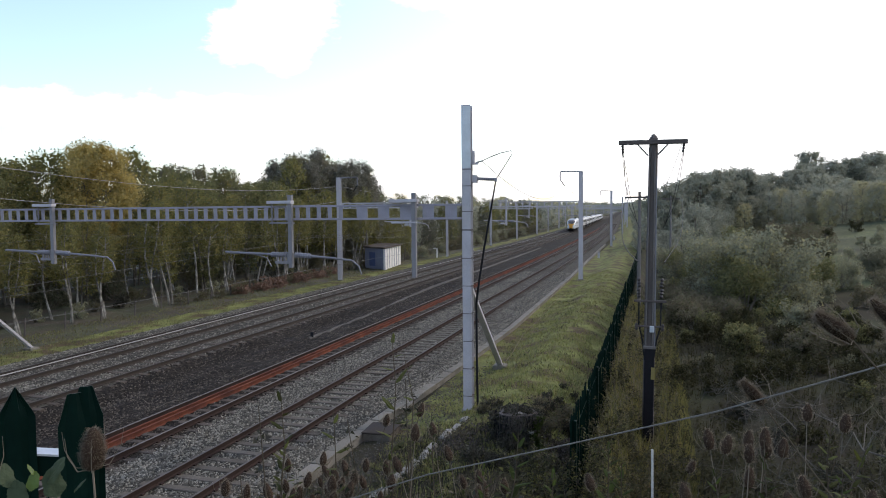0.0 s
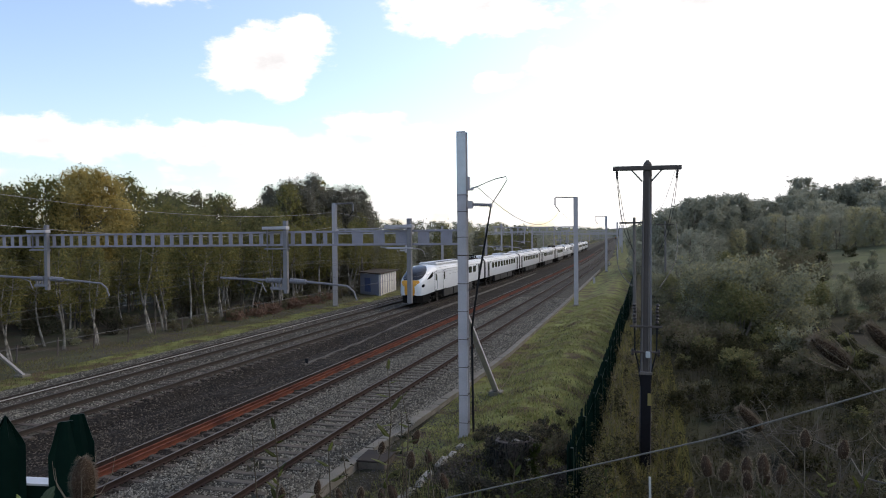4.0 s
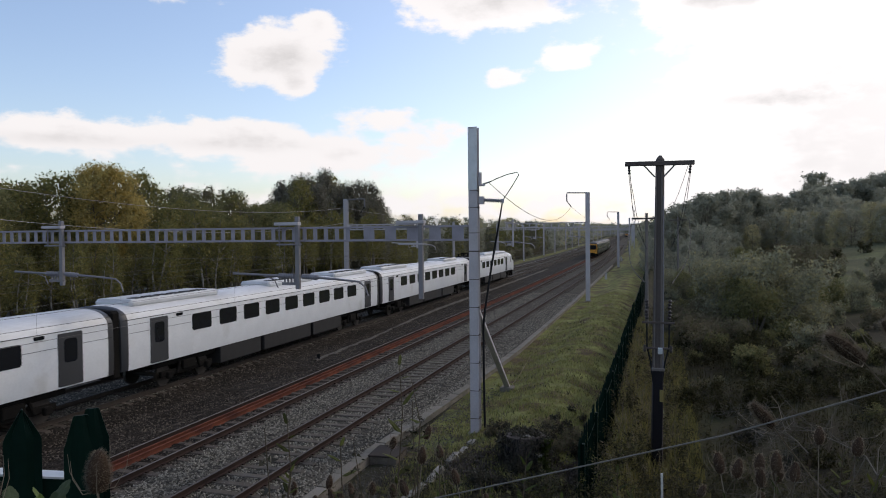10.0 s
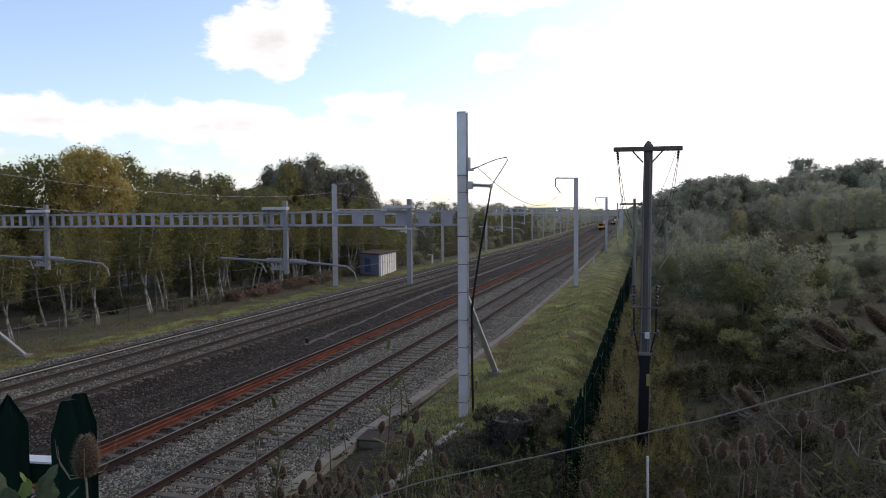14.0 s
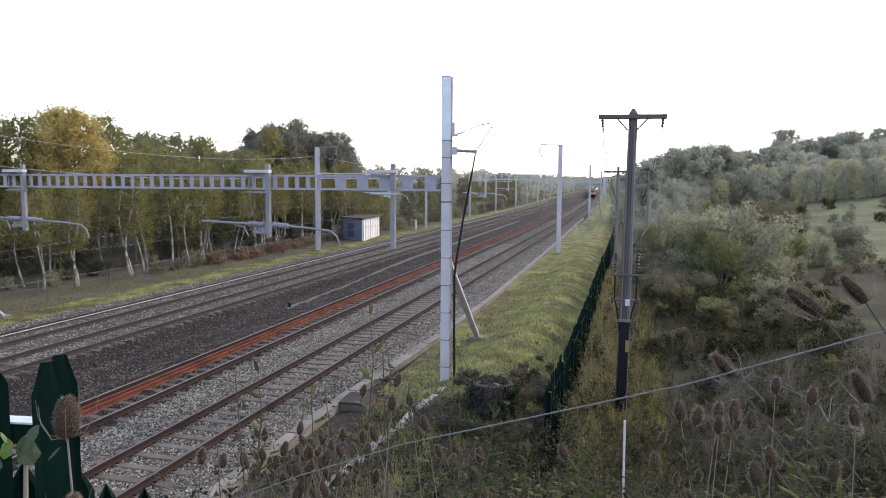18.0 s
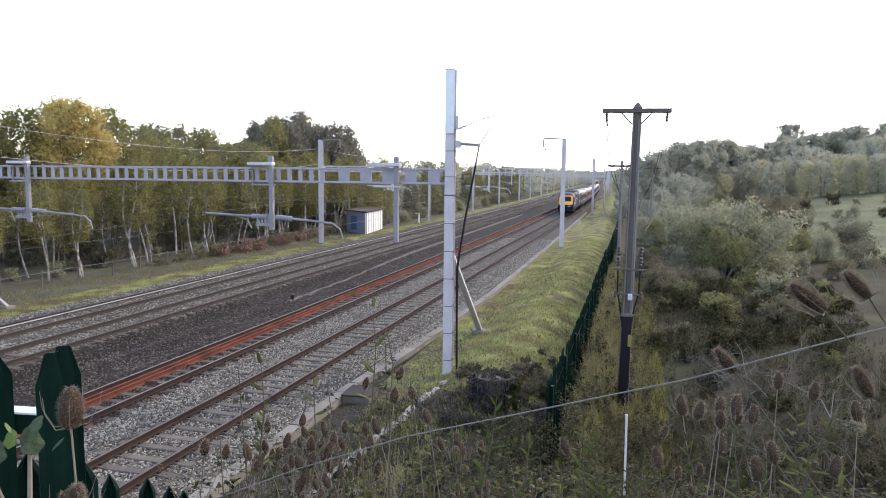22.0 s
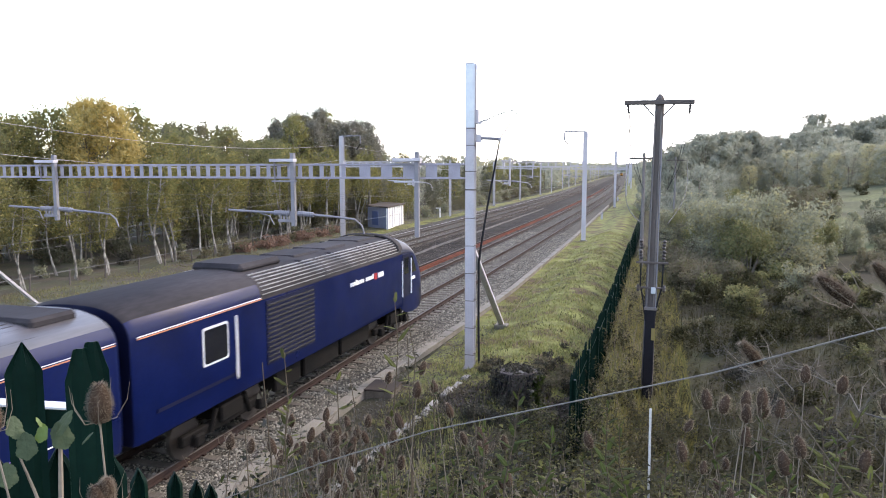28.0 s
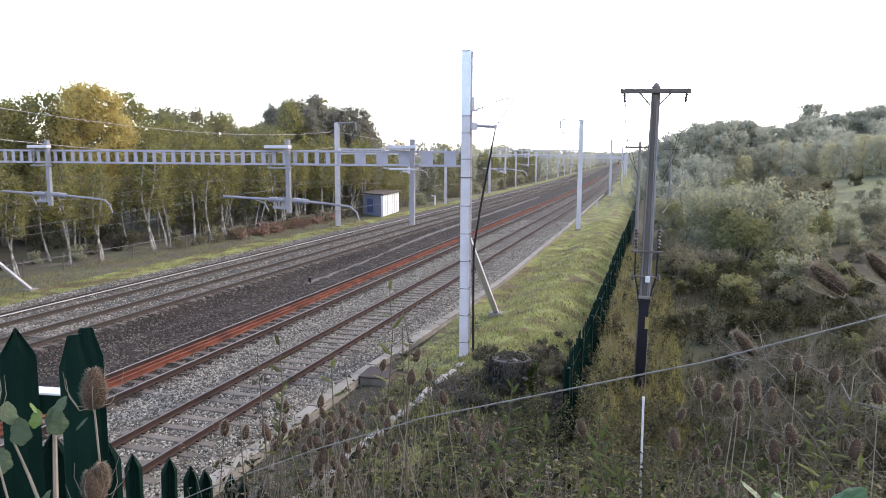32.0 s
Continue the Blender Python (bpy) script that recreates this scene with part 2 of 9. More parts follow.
M = dict(
    galv=mat("galvanised_steel", (0.42, 0.40, 0.415), 0.6, 0.05, 0.12, 2.0, 30, 0.1, 80),
    galv_far=mat("weathered_galvanised_steel", (0.41, 0.39, 0.405), 0.65, 0.05, 0.12, 1.0, 10),
    boom=mat("blue_grey_steel", (0.265, 0.25, 0.285), 0.6, 0.0, 0.15, 2.0, 25),
    rail=mat("rail_steel_brown", (0.036, 0.023, 0.019), 0.9, 0.0, 0.2, 2.0, 30, 0.2, 60),
    railtop=mat("worn_rail_head", (0.10, 0.088, 0.08), 0.65, 0.05, 0.15, 2.0, 20, stretch=(1, 0.1, 1)),
    railtop_bright=mat("bright_rail_head", (0.15, 0.135, 0.125), 0.65, 0.05, 0.12, 2.0, 20, stretch=(1, 0.1, 1)),
    rail_dark=mat("dark_oily_rail", (0.045, 0.036, 0.03), 0.8, 0.05, 0.2, 2.0, 30),
    # pale steel colour that paints in a glint along the rail
    old_rail=mat("glint_pale_rail", (0.36, 0.355, 0.35), 0.7, 0.1, 0.15, 2.0, 20),
    rust=mat("orange_rust", (0.15, 0.050, 0.029), 0.9, 0.0, 0.25, 1.5, 25, 0.3, 50, second=(0.09, 0.034, 0.024)),
    sleeper=mat("dusty_concrete_sleeper", (0.108, 0.094, 0.077), 0.9, 0, 0.3, 3, 30, 0.4, 60, rand=0.15),
    sleeper_dark=mat("oily_timber_sleeper", (0.085, 0.07, 0.058), 0.85, 0, 0.25, 3, 30, 0.4, 60, rand=0.2),
    ballast=mat("grey_ballast", (0.058, 0.053, 0.043), 0.95, 0, 0.3, 0.5, 14, 1.0, 20, speck=16),
    stone=mat("ballast_stone", (0.168, 0.156, 0.128), 0.9, 0, 0.12, 0.5, 20, island=0.76),
    ballast_dark=mat("sooty_ballast", (0.0180, 0.0142, 0.0108), 0.95, 0, 0.45, 0.4, 8, 1.0, 12, second=(0.026, 0.022, 0.018), second_at=0.52, speck=16),
    stone_dark=mat("sooty_ballast_stone", (0.080, 0.068, 0.055), 0.9, 0, 0.15, 0.5, 20, island=0.85),
    concrete=mat("weathered_concrete", (0.21, 0.19, 0.16), 0.9, 0, 0.25, 1.5, 25, 0.4, 40, second=(0.15, 0.14, 0.115), rand=0.12),
    earth=mat("brown_earth", (0.036, 0.031, 0.021), 0.95, 0, 0.4, 0.5, 8, 0.8, 10, second=(0.042, 0.044, 0.022)),
    meadow=mat("rough_meadow", (0.112, 0.122, 0.058), 0.95, 0, 0.45, 0.16, 2.5, 0.9, 4, second=(0.085, 0.088, 0.050), second_at=0.48),
    turf=mat("mossy_turf", (0.148, 0.155, 0.052), 0.95, 0, 0.5, 1.1, 12, 1.0, 16, second=(0.085, 0.062, 0.036), second_at=0.55, spread=0.07),
    grass=mat("grass_blades", (0.1, 0.12, 0.03), 0.7, 0, 0.15, 0.5, 10, island_colors=[(0.1657, 0.1878, 0.06242), (0.2549, 0.2654, 0.08955), (0.2931, 0.2615, 0.1248), (0.1084, 0.1341, 0.04885)], trans=0.4),
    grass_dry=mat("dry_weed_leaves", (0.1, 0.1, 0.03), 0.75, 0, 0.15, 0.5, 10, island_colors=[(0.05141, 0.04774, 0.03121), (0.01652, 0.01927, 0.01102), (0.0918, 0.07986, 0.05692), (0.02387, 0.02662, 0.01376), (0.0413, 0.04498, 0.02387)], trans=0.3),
    palisade=mat("dark_green_paint", (0.0020, 0.0125, 0.0088), 0.5, 0, 0.2, 4, 40, spec=0.2),
    zinc=mat("bare_zinc_edge", (0.55, 0.57, 0.58), 0.45, 0.3, 0.1, 4, 40),
    pole=mat("creosoted_timber", (0.085, 0.07, 0.062), 0.85, 0, 0.25, 2, 30, 0.5, 40, stretch=(3, 3, 0.3)),
    pole_grey=mat("grey_weathered_timber", (0.15, 0.133, 0.12), 0.85, 0, 0.2, 2, 30, 0.5, 40, stretch=(3, 3, 0.3)),
    cable=mat("black_cable", (0.02, 0.02, 0.022), 0.6),
    wire=mat("overhead_wire_copper_grey", (0.13, 0.125, 0.12), 0.6, 0.1),
    insulator=mat("grey_insulator", (0.21, 0.21, 0.235), 0.4),
    brown_insulator=mat("brown_insulator", (0.040, 0.032, 0.03), 0.5),
    hut_wall=mat("pale_hut_panel", (0.62, 0.60, 0.56), 0.8, 0, 0.12, 1.5, 20, second=(0.5, 0.48, 0.43), second_at=0.62),
    # shade of the hut's sunless walls put into colour; also its panel joints
    hut_side=mat("hut_shade_and_joint_grey", (0.20, 0.22, 0.29), 0.7, 0, 0.1, 2, 20),
    hut_blue=mat("blue_door_paint", (0.07, 0.10, 0.22), 0.6),
    bark=mat("grey_bark", (0.16, 0.14, 0.115), 0.9, 0, 0.3, 3, 20, 0.5, 20, stretch=(1, 1, 0.3)),
    birch=mat("pale_birch_bark", (0.29, 0.27, 0.235), 0.85, 0, 0.3, 2, 12, 0.3, 20, second=(0.09, 0.078, 0.066), second_at=0.52),
    leaf_yellow=mat("yellow_leaves", (0.4, 0.3, 0.05), 0.6, 0, 0.1, 0.3, 5, island_colors=[(0.453, 0.3353, 0.1047), (0.5178, 0.3939, 0.1309), (0.3236, 0.2768, 0.1152), (0.561, 0.4364, 0.1675)], trans=0.4),
    leaf_green=mat("autumn_green_leaves", (0.1, 0.14, 0.03), 0.6, 0, 0.15, 0.3, 5, island_colors=[(0.1218, 0.1298, 0.059), (0.1728, 0.1752, 0.07788), (0.2407, 0.218, 0.0944), (0.09346, 0.1012, 0.05074)], trans=0.45),
    leaf_olive=mat("yellowing_green_leaves", (0.176, 0.176, 0.0352), 0.6, 0, 0.15, 0.3, 5, island_colors=[(0.1569, 0.1567, 0.05914), (0.244, 0.2239, 0.0792), (0.09293, 0.1007, 0.04435), (0.3485, 0.2911, 0.09715)], trans=0.45),
    leaf_dark=mat("dark_green_leaves", (0.045, 0.054, 0.027), 0.6, 0, 0.15, 0.3, 5, island_colors=[(0.099, 0.1035, 0.0675), (0.135, 0.135, 0.0855), (0.162, 0.1485, 0.1035), (0.0765, 0.0855, 0.054)], trans=0.45),
    leaf_brown=mat("brown_scrub_leaves", (0.1, 0.08, 0.05), 0.7, 0, 0.15, 0.3, 5, island_colors=[(0.1445, 0.1245, 0.084), (0.1785, 0.1535, 0.104), (0.1275, 0.1286, 0.064), (0.204, 0.166, 0.112)], trans=0.4),
    # far foliage: distance haze is put into these pale, greyed leaf colours
    far_dark=mat("hazed_dark_foliage", (0.1, 0.1, 0.05), 0.7, 0, 0.2, 0.2, 3, island_colors=[(0.2914, 0.302, 0.2326), (0.3332, 0.3347, 0.2549), (0.3581, 0.3511, 0.27), (0.2749, 0.2858, 0.225)], trans=0.4),
    far_green=mat("hazed_green_foliage", (0.1, 0.1, 0.05), 0.7, 0, 0.2, 0.2, 3, island_colors=[(0.3511, 0.355, 0.2701), (0.3861, 0.3836, 0.2873), (0.4095, 0.395, 0.2986), (0.3394, 0.3436, 0.2643)], trans=0.4),
    far_olive=mat("hazed_yellowing_foliage", (0.1, 0.1, 0.05), 0.7, 0, 0.2, 0.2, 3, island_colors=[(0.422, 0.401, 0.236), (0.4688, 0.4343, 0.2458), (0.4102, 0.3787, 0.236), (0.4453, 0.401, 0.2458)], trans=0.4),
    # near-black to bright tones put leaf highlights and shaded gaps into the colour
    nettle=mat("nettle_leaves_shade_and_glint", (0.078, 0.117, 0.039), 0.5, 0, 0.15, 6, 40, island_colors=[(0.005, 0.00625, 0.0025), (0.01625, 0.02, 0.00625), (0.05625, 0.065, 0.0175), (0.1313, 0.1313, 0.0375), (0.0075, 0.00875, 0.00375), (0.0325, 0.0325, 0.01125), (0.02, 0.01625, 0.01)], trans=0.5),
    teasel=mat("brown_teasel_head", (0.062, 0.041, 0.028), 0.9, 0, 0.3, 20, 200, 0.5, 300),
    bristle=mat("pale_teasel_bristles", (0.26, 0.215, 0.16), 0.8, trans=0.6),
    stem=mat("dry_stem", (0.085, 0.068, 0.048), 0.85, 0, 0.2, 5, 40),
    stem_pale=mat("pale_dry_stem", (0.175, 0.143, 0.105), 0.8, 0, 0.2, 5, 40),
    white_stone=mat("chalky_stone", (0.24, 0.23, 0.205), 0.9, 0, 0.35, 3, 20, 0.5, 20),
    strand=mat("weathered_wire", (0.15, 0.143, 0.128), 0.85, 0.0, 0.2, 30, 200),
    ash=mat("pale_trodden_ballast", (0.058, 0.052, 0.045), 0.95, 0, 0.4, 1.0, 12, 0.8, 14, speck=20),
    bracken=mat("red_brown_dead_bracken", (0.15, 0.09, 0.06), 0.9, 0, 0.15, 0.3, 5, island_colors=[(0.17, 0.10, 0.07), (0.25, 0.15, 0.105), (0.12, 0.075, 0.05), (0.30, 0.20, 0.15)], trans=0.3),
    climber=mat("pale_climber_leaf", (0.062, 0.085, 0.046), 0.6, 0, 0.2, 14, 60, 0.4, 60, trans=0.3),
    climber_young=mat("fresh_climber_leaf", (0.12, 0.18, 0.035), 0.55, 0, 0.2, 14, 60, 0.4, 60, trans=0.4),
    broad=mat("dark_broad_leaf", (0.035, 0.085, 0.02), 0.5, 0, 0.2, 14, 60, 0.4, 60, trans=0.3),
    deadwood=mat("bleached_dead_wood", (0.088, 0.076, 0.06), 0.9, 0, 0.3, 4, 40),
    leaf_feather=mat("grey_brown_thin_leaves", (0.15, 0.14, 0.1), 0.7, 0, 0.15, 0.3, 5, island_colors=[(0.169, 0.1631, 0.1265), (0.2294, 0.2173, 0.1708), (0.1328, 0.1328, 0.1012), (0.2656, 0.2415, 0.1898)], trans=0.45),
    tube=mat("dull_galvanised_tube", (0.19, 0.183, 0.195), 0.6, 0.1, 0.15, 2.0, 30),
    # olive scrub with extra blue, which paints some distance haze into the leaves
    leaf_scrub=mat("hazed_olive_scrub_leaves", (0.2, 0.2, 0.1), 0.7, 0, 0.15, 0.3, 5, island_colors=[(0.2267, 0.2298, 0.1589), (0.2946, 0.2929, 0.1907), (0.1927, 0.2011, 0.1399), (0.3852, 0.3447, 0.178)], trans=0.45),
    leaf_dead=mat("grey_brown_dead_bramble", (0.06, 0.05, 0.04), 0.8, 0, 0.15, 0.3, 5, island_colors=[(0.06875, 0.05625, 0.0475), (0.1063, 0.085, 0.07), (0.0375, 0.035, 0.025), (0.15, 0.125, 0.1063)], trans=0.3),
    leaf_bramble=mat("dark_bramble_leaves", (0.0422, 0.0422, 0.0282), 0.7, 0, 0.15, 0.3, 5, island_colors=[(0.0317, 0.0338, 0.0197), (0.0563, 0.0549, 0.0338), (0.0246, 0.0211, 0.0169), (0.081, 0.0704, 0.0493)], trans=0.35),
    leaf_thorn=mat("grey_thorn_leaves", (0.066, 0.066, 0.0462), 0.7, 0, 0.15, 0.3, 5, island_colors=[(0.0267, 0.02824, 0.01128), (0.0427, 0.04214, 0.01606), (0.06407, 0.05851, 0.02676), (0.0144, 0.01487, 0.007494)], trans=0.4),
    railtop_dark=mat("dark_rail_head", (0.05, 0.044, 0.04), 0.6, 0.1, 0.15, 2.0, 20, stretch=(1, 0.1, 1)),
    litter=mat("leaf_litter", (0.050, 0.038, 0.024), 0.95, 0, 0.5, 0.6, 9, 0.9, 12, second=(0.046, 0.050, 0.022)),
    weed_leaf=mat("green_weed_leaf", (0.055, 0.075, 0.020), 0.6, 0, 0.25, 14, 60, 0.3, 60, trans=0.5, rand=0.45, island=0.35, spec=0.2),
    weed_leaf_pale=mat("pale_weed_leaf", (0.09, 0.1, 0.03), 0.6, 0, 0.25, 14, 60, 0.3, 60, trans=0.5, rand=0.5, island=0.4, spec=0.2),
    # bluish grey-green: the haze over the farthest ground is put into its colour
    hill=mat("hazed_far_hill", (0.12, 0.135, 0.125), 0.95, 0, 0.35, 0.012, 0.12, second=(0.16, 0.17, 0.13)),
)
for key in ("ballast stone ballast_dark stone_dark earth meadow turf grass grass_dry sleeper sleeper_dark concrete leaf_yellow leaf_green leaf_olive leaf_dark leaf_brown far_dark far_green far_olive nettle hill bark birch stem teasel bristle rust white_stone").split():
    M[key].node_tree.nodes["Principled BSDF"].inputs["Specular IOR Level"].default_value = 0.1
for key in ("rail", "rail_dark", "railtop", "railtop_bright", "railtop_dark", "wire", "insulator"):
    M[key].node_tree.nodes["Principled BSDF"].inputs["Specular IOR Level"].default_value = 0.12
for key in ("nettle", "weed_leaf", "weed_leaf_pale", "leaf_thorn", "climber", "leaf_scrub"):
    M[key].node_tree.nodes["Principled BSDF"].inputs["Specular IOR Level"].default_value = 0.10
M["palisade"].node_tree.nodes["Principled BSDF"].inputs["Specular IOR Level"].default_value = 0.07
M["cable"].node_tree.nodes["Principled BSDF"].inputs["Specular IOR Level"].default_value = 0.05

# ---------------------------------------------------------------- mesh helpers
rng = np.random.default_rng(7)


class Geo:
    """Collects points and faces for one mesh."""

    def __init__(self):
        self.v, self.f = [], []

    def add(self, pts, faces):
        n = len(self.v)
        self.v.extend(tuple(map(float, p)) for p in pts)
        self.f.extend(tuple(n + i for i in f) for f in faces)
        return self

    def box(self, x0, x1, y0, y1, z0, z1, c=0.0):
        if c <= 0:
            p = [(x, y, z) for z in (z0, z1) for y in (y0, y1) for x in (x0, x1)]
            return self.add(p, [(0, 2, 3, 1), (4, 5, 7, 6), (0, 1, 5, 4), (2, 6, 7, 3), (0, 4, 6, 2), (1, 3, 7, 5)])
        lo, hi = (x0, y0, z0), (x1, y1, z1)
        idx, pts = {}, []
        for sx in (0, 1):
            for sy in (0, 1):
                for sz in (0, 1):
                    s = (sx, sy, sz)
                    for a in range(3):
                        q = [(hi[k] if s[k] else lo[k]) if k == a else (hi[k] - c if s[k] else lo[k] + c) for k in range(3)]
                        idx[s, a] = len(pts)
                        pts.append(q)
        faces = []
        for a in range(3):
            b, d = (a + 1) % 3, (a + 2) % 3
            for s in (0, 1):
                def corner(u, w):
                    k = [0, 0, 0]
                    k[a], k[b], k[d] = s, u, w
                    return tuple(k)
                ring = [corner(0, 0), corner(1, 0), corner(1, 1), corner(0, 1)]
                if not s:
                    ring = ring[::-1]
                faces.append([idx[k, a] for k in ring])
            for u in (0, 1):
                for w in (0, 1):
                    k0, k1 = [0, 0, 0], [0, 0, 0]
                    k0[b] = k1[b] = u
                    k0[d] = k1[d] = w
                    k1[a] = 1
                    k0, k1 = tuple(k0), tuple(k1)
                    q = [idx[k0, b], idx[k1, b], idx[k1, d], idx[k0, d]]
                    faces.append(q if u == w else q[::-1])
        for key in ((0, 0, 0), (0, 1, 1), (1, 0, 1), (1, 1, 0)):
            faces.append([idx[key, 2], idx[key, 1], idx[key, 0]])
        for key in ((1, 1, 1), (1, 0, 0), (0, 1, 0), (0, 0, 1)):
            faces.append([idx[key, 0], idx[key, 1], idx[key, 2]])
        return self.add(pts, faces)

    def tube(self, p0, p1, r0, r1=None, n=8, caps=True):
        return self.pipe([p0, p1], [r0, r0 if r1 is None else r1], n, caps)

    def pipe(self, pts, radii, n=8, caps=True):
        pts = [Vector(p) for p in pts]
        if isinstance(radii, (int, float)):
            radii = [radii] * len(pts)
        rings = []
        for i, p in enumerate(pts):
            d = (pts[min(i + 1, len(pts) - 1)] - pts[max(i - 1, 0)]).normalized()
            a = d.cross(Vector((0, 0, 1)) if abs(d.z) < 0.95 else Vector((1, 0, 0))).normalized()
            b = d.cross(a)
            rings.append([p + (a * math.cos(2 * math.pi * k / n) + b * math.sin(2 * math.pi * k / n)) * radii[i] for k in range(n)])
        return self.loft(rings, True, caps)

    def loft(self, rings, closed=True, caps=False):
        n = len(rings[0])
        pts = [p for r in rings for p in r]
        faces = []
        for i in range(len(rings) - 1):
            for j in range(n if closed else n - 1):
                k = (j + 1) % n
                faces.append((i * n + j, i * n + k, (i + 1) * n + k, (i + 1) * n + j))
        if caps:
            faces.append(tuple(range(n))[::-1])
            faces.append(tuple((len(rings) - 1) * n + j for j in range(n)))
        return self.add(pts, faces)

    def rounded(self, x, y0, y1, z0, z1, t, r=0.08, n=3):
        """A plate with rounded corners in a plane of constant x, from x to x + t."""
        ring = []
        for cy, cz, a0 in ((y1 - r, z1 - r, 0), (y0 + r, z1 - r, 90), (y0 + r, z0 + r, 180), (y1 - r, z0 + r, 270)):
            for k in range(n + 1):
                a = radians(a0 + 90 * k / n)
                ring.append((cy + r * math.cos(a), cz + r * math.sin(a)))
        return self.loft([[(x, a, b) for a, b in ring], [(x + t, a, b) for a, b in ring]], True, True)


def mesh_of(name, geo, material, smooth=False):
    me = bpy.data.meshes.new(name)
    me.from_pydata(geo.v, [], geo.f)
    bm = bmesh.new()
    bm.from_mesh(me)
    bmesh.ops.recalc_face_normals(bm, faces=bm.faces)
    bm.to_mesh(me)
    bm.free()
    me.materials.append(material)
    if smooth:
        me.shade_smooth()
        me.set_sharp_from_angle(angle=radians(35))
    return me


def mesh_np(name, v, f, material, smooth=False):
    """A mesh from arrays of points and of faces that all have as many corners."""
    me = bpy.data.meshes.new(name)
    v, f = np.asarray(v, np.float32), np.asarray(f, np.int32)
    me.vertices.add(len(v))
    me.vertices.foreach_set("co", v.ravel())
    me.loops.add(f.size)
    me.loops.foreach_set("vertex_index", f.ravel())
    me.polygons.add(len(f))
    me.polygons.foreach_set("loop_start", np.arange(0, f.size, f.shape[1], dtype=np.int32))
    me.update(calc_edges=True)
    me.validate()
    for ma in (material if isinstance(material, list) else [material]):
        me.materials.append(ma)
    if smooth:
        me.shade_smooth()
    return me


def part(name, geo, material, parent=None, label="", smooth=False):
    me = geo if isinstance(geo, bpy.types.Mesh) else mesh_of(name, geo, material, smooth)
    ob = new(name, me)
    if parent:
        ob.parent = parent
    if label:
        ob["label"] = label
    return ob


def empty(name, m, label, category, group="", kind=""):
    ob = new(name)
    ob.matrix_basis = m
    return tagged(ob, label, category, group, kind)


def soft(a, b, t):
    t = np.clip((t - a) / (b - a), 0, 1)
    return t * t * (3 - 2 * t)


def curve_x(y):
    """How far the line has swung to the left at y."""
    y = np.asarray(y, float)
    k = 9.0e-5
    return np.where(y < 68, 0.0, np.where(y < 270, -k * (y - 68) ** 2, -k * 202 ** 2 - 2 * k * 202 * (y - 270)))


def curve_yaw(y):
    return math.degrees(math.atan(2 * 9.0e-5 * min(max(y - 68, 0), 202)))


TRACK_X = {1: -24.28, 2: -20.81, 3: -14.27, 4: -10.59}
STATIONS = np.concatenate([np.arange(-70, 130, 1.0), np.arange(130, 300, 5.0), np.arange(300, 760, 20.0), np.arange(760, 2001, 80.0)])

# ---------------------------------------------------------------- ground


def value_noise(x, y, s):
    return np.sin(x / s * 1.7 + np.sin(y / s * 1.3) * 1.4) * np.sin(y / s * 1.9 + np.sin(x / s * 1.1 + 2) * 1.2)


def lumps(x, y, s):
    """Uneven small humps without direction, between about -1 and 1."""
    x, y = np.asarray(x, float), np.asarray(y, float)
    out = 0
    for k, (size, w) in enumerate(((s * 2.6, 0.65), (s * 1.2, 0.5))):
        u, v = (0.83 * x + 0.56 * y) / size + 7.3 * k, (0.83 * y - 0.56 * x) / size - 3.1 * k
        i, j = np.floor(u), np.floor(v)
        fu, fv = u - i, v - j
        fu, fv = fu * fu * (3 - 2 * fu), fv * fv * (3 - 2 * fv)

        def grain(p, q):
            h = np.sin(p * 12.9898 + q * 78.233) * 43758.5453
            return (h - np.floor(h)) * 2 - 1

        out = out + w * ((grain(i, j) * (1 - fu) + grain(i + 1, j) * fu) * (1 - fv) + (grain(i, j + 1) * (1 - fu) + grain(i + 1, j + 1) * fu) * fv)
    return out


def terrain(x, y):
    x, y = np.asarray(x, float), np.asarray(y, float)
    xs = x - curve_x(y)
    z = np.full(np.broadcast(x, y).shape, -0.5)
    z = z - 0.4 * soft(-28.5, -26.5, xs) * (1 - soft(-9.0, -8.6, xs))
    # turf bank beside the near track
    hump = soft(-6.6, -4.3, xs) * (1 - soft(-3.6, -1.9, xs))
    z = z + 0.55 * hump + (0.012 * lumps(x, y, 1.3) + 0.020 * lumps(x + 3, y - 7, 0.42)) * soft(-6.8, -5.6, xs) * (1 - soft(-2.4, -1.7, xs))
    # earth banked against the far side of the fence
    z = z + 0.95 * soft(-1.47, -1.27, xs) * (1 - soft(-1.1, 0.0, xs)) * soft(12.5, 15.0, y) * (1 - soft(110, 140, y))
    # hillside on the right, far ridges
    z = z + np.where((xs > 0) & (y > 0), 0.001 * np.clip(xs, 0, 120) * np.clip(y - 8, 0, 300) * (1 - soft(240, 480, np.hypot(x, y))), 0)
    z = z + 0.12 * value_noise(x, y, 3.7) * soft(-1.5, 1, xs) + 0.10 * value_noise(x, y, 2.9) * (1 - soft(-34, -31, xs))
    z = z + 0.02 * np.clip(-36 - xs, 0, 60)
    r = np.hypot(x, y)
    az = np.degrees(np.arctan2(x, y))
    z = z + soft(2050, 3000, r) * (34 + 10 * np.sin(az / 9) + 9 * np.sin(az / 3.7 + 1) + 26 * np.exp(-((az + 32) / 7) ** 2))
    # road embankment on which the camera stands
    side = 5.0 - 0.43 * np.clip(y - 0.9, 0, None) - 0.52 * np.clip(-9 - y, 0, None) - 0.95 * np.clip(-2.3 - x, 0, None)
    side = side + 0.10 * value_noise(x, y, 0.9)
    return np.maximum(z, side)


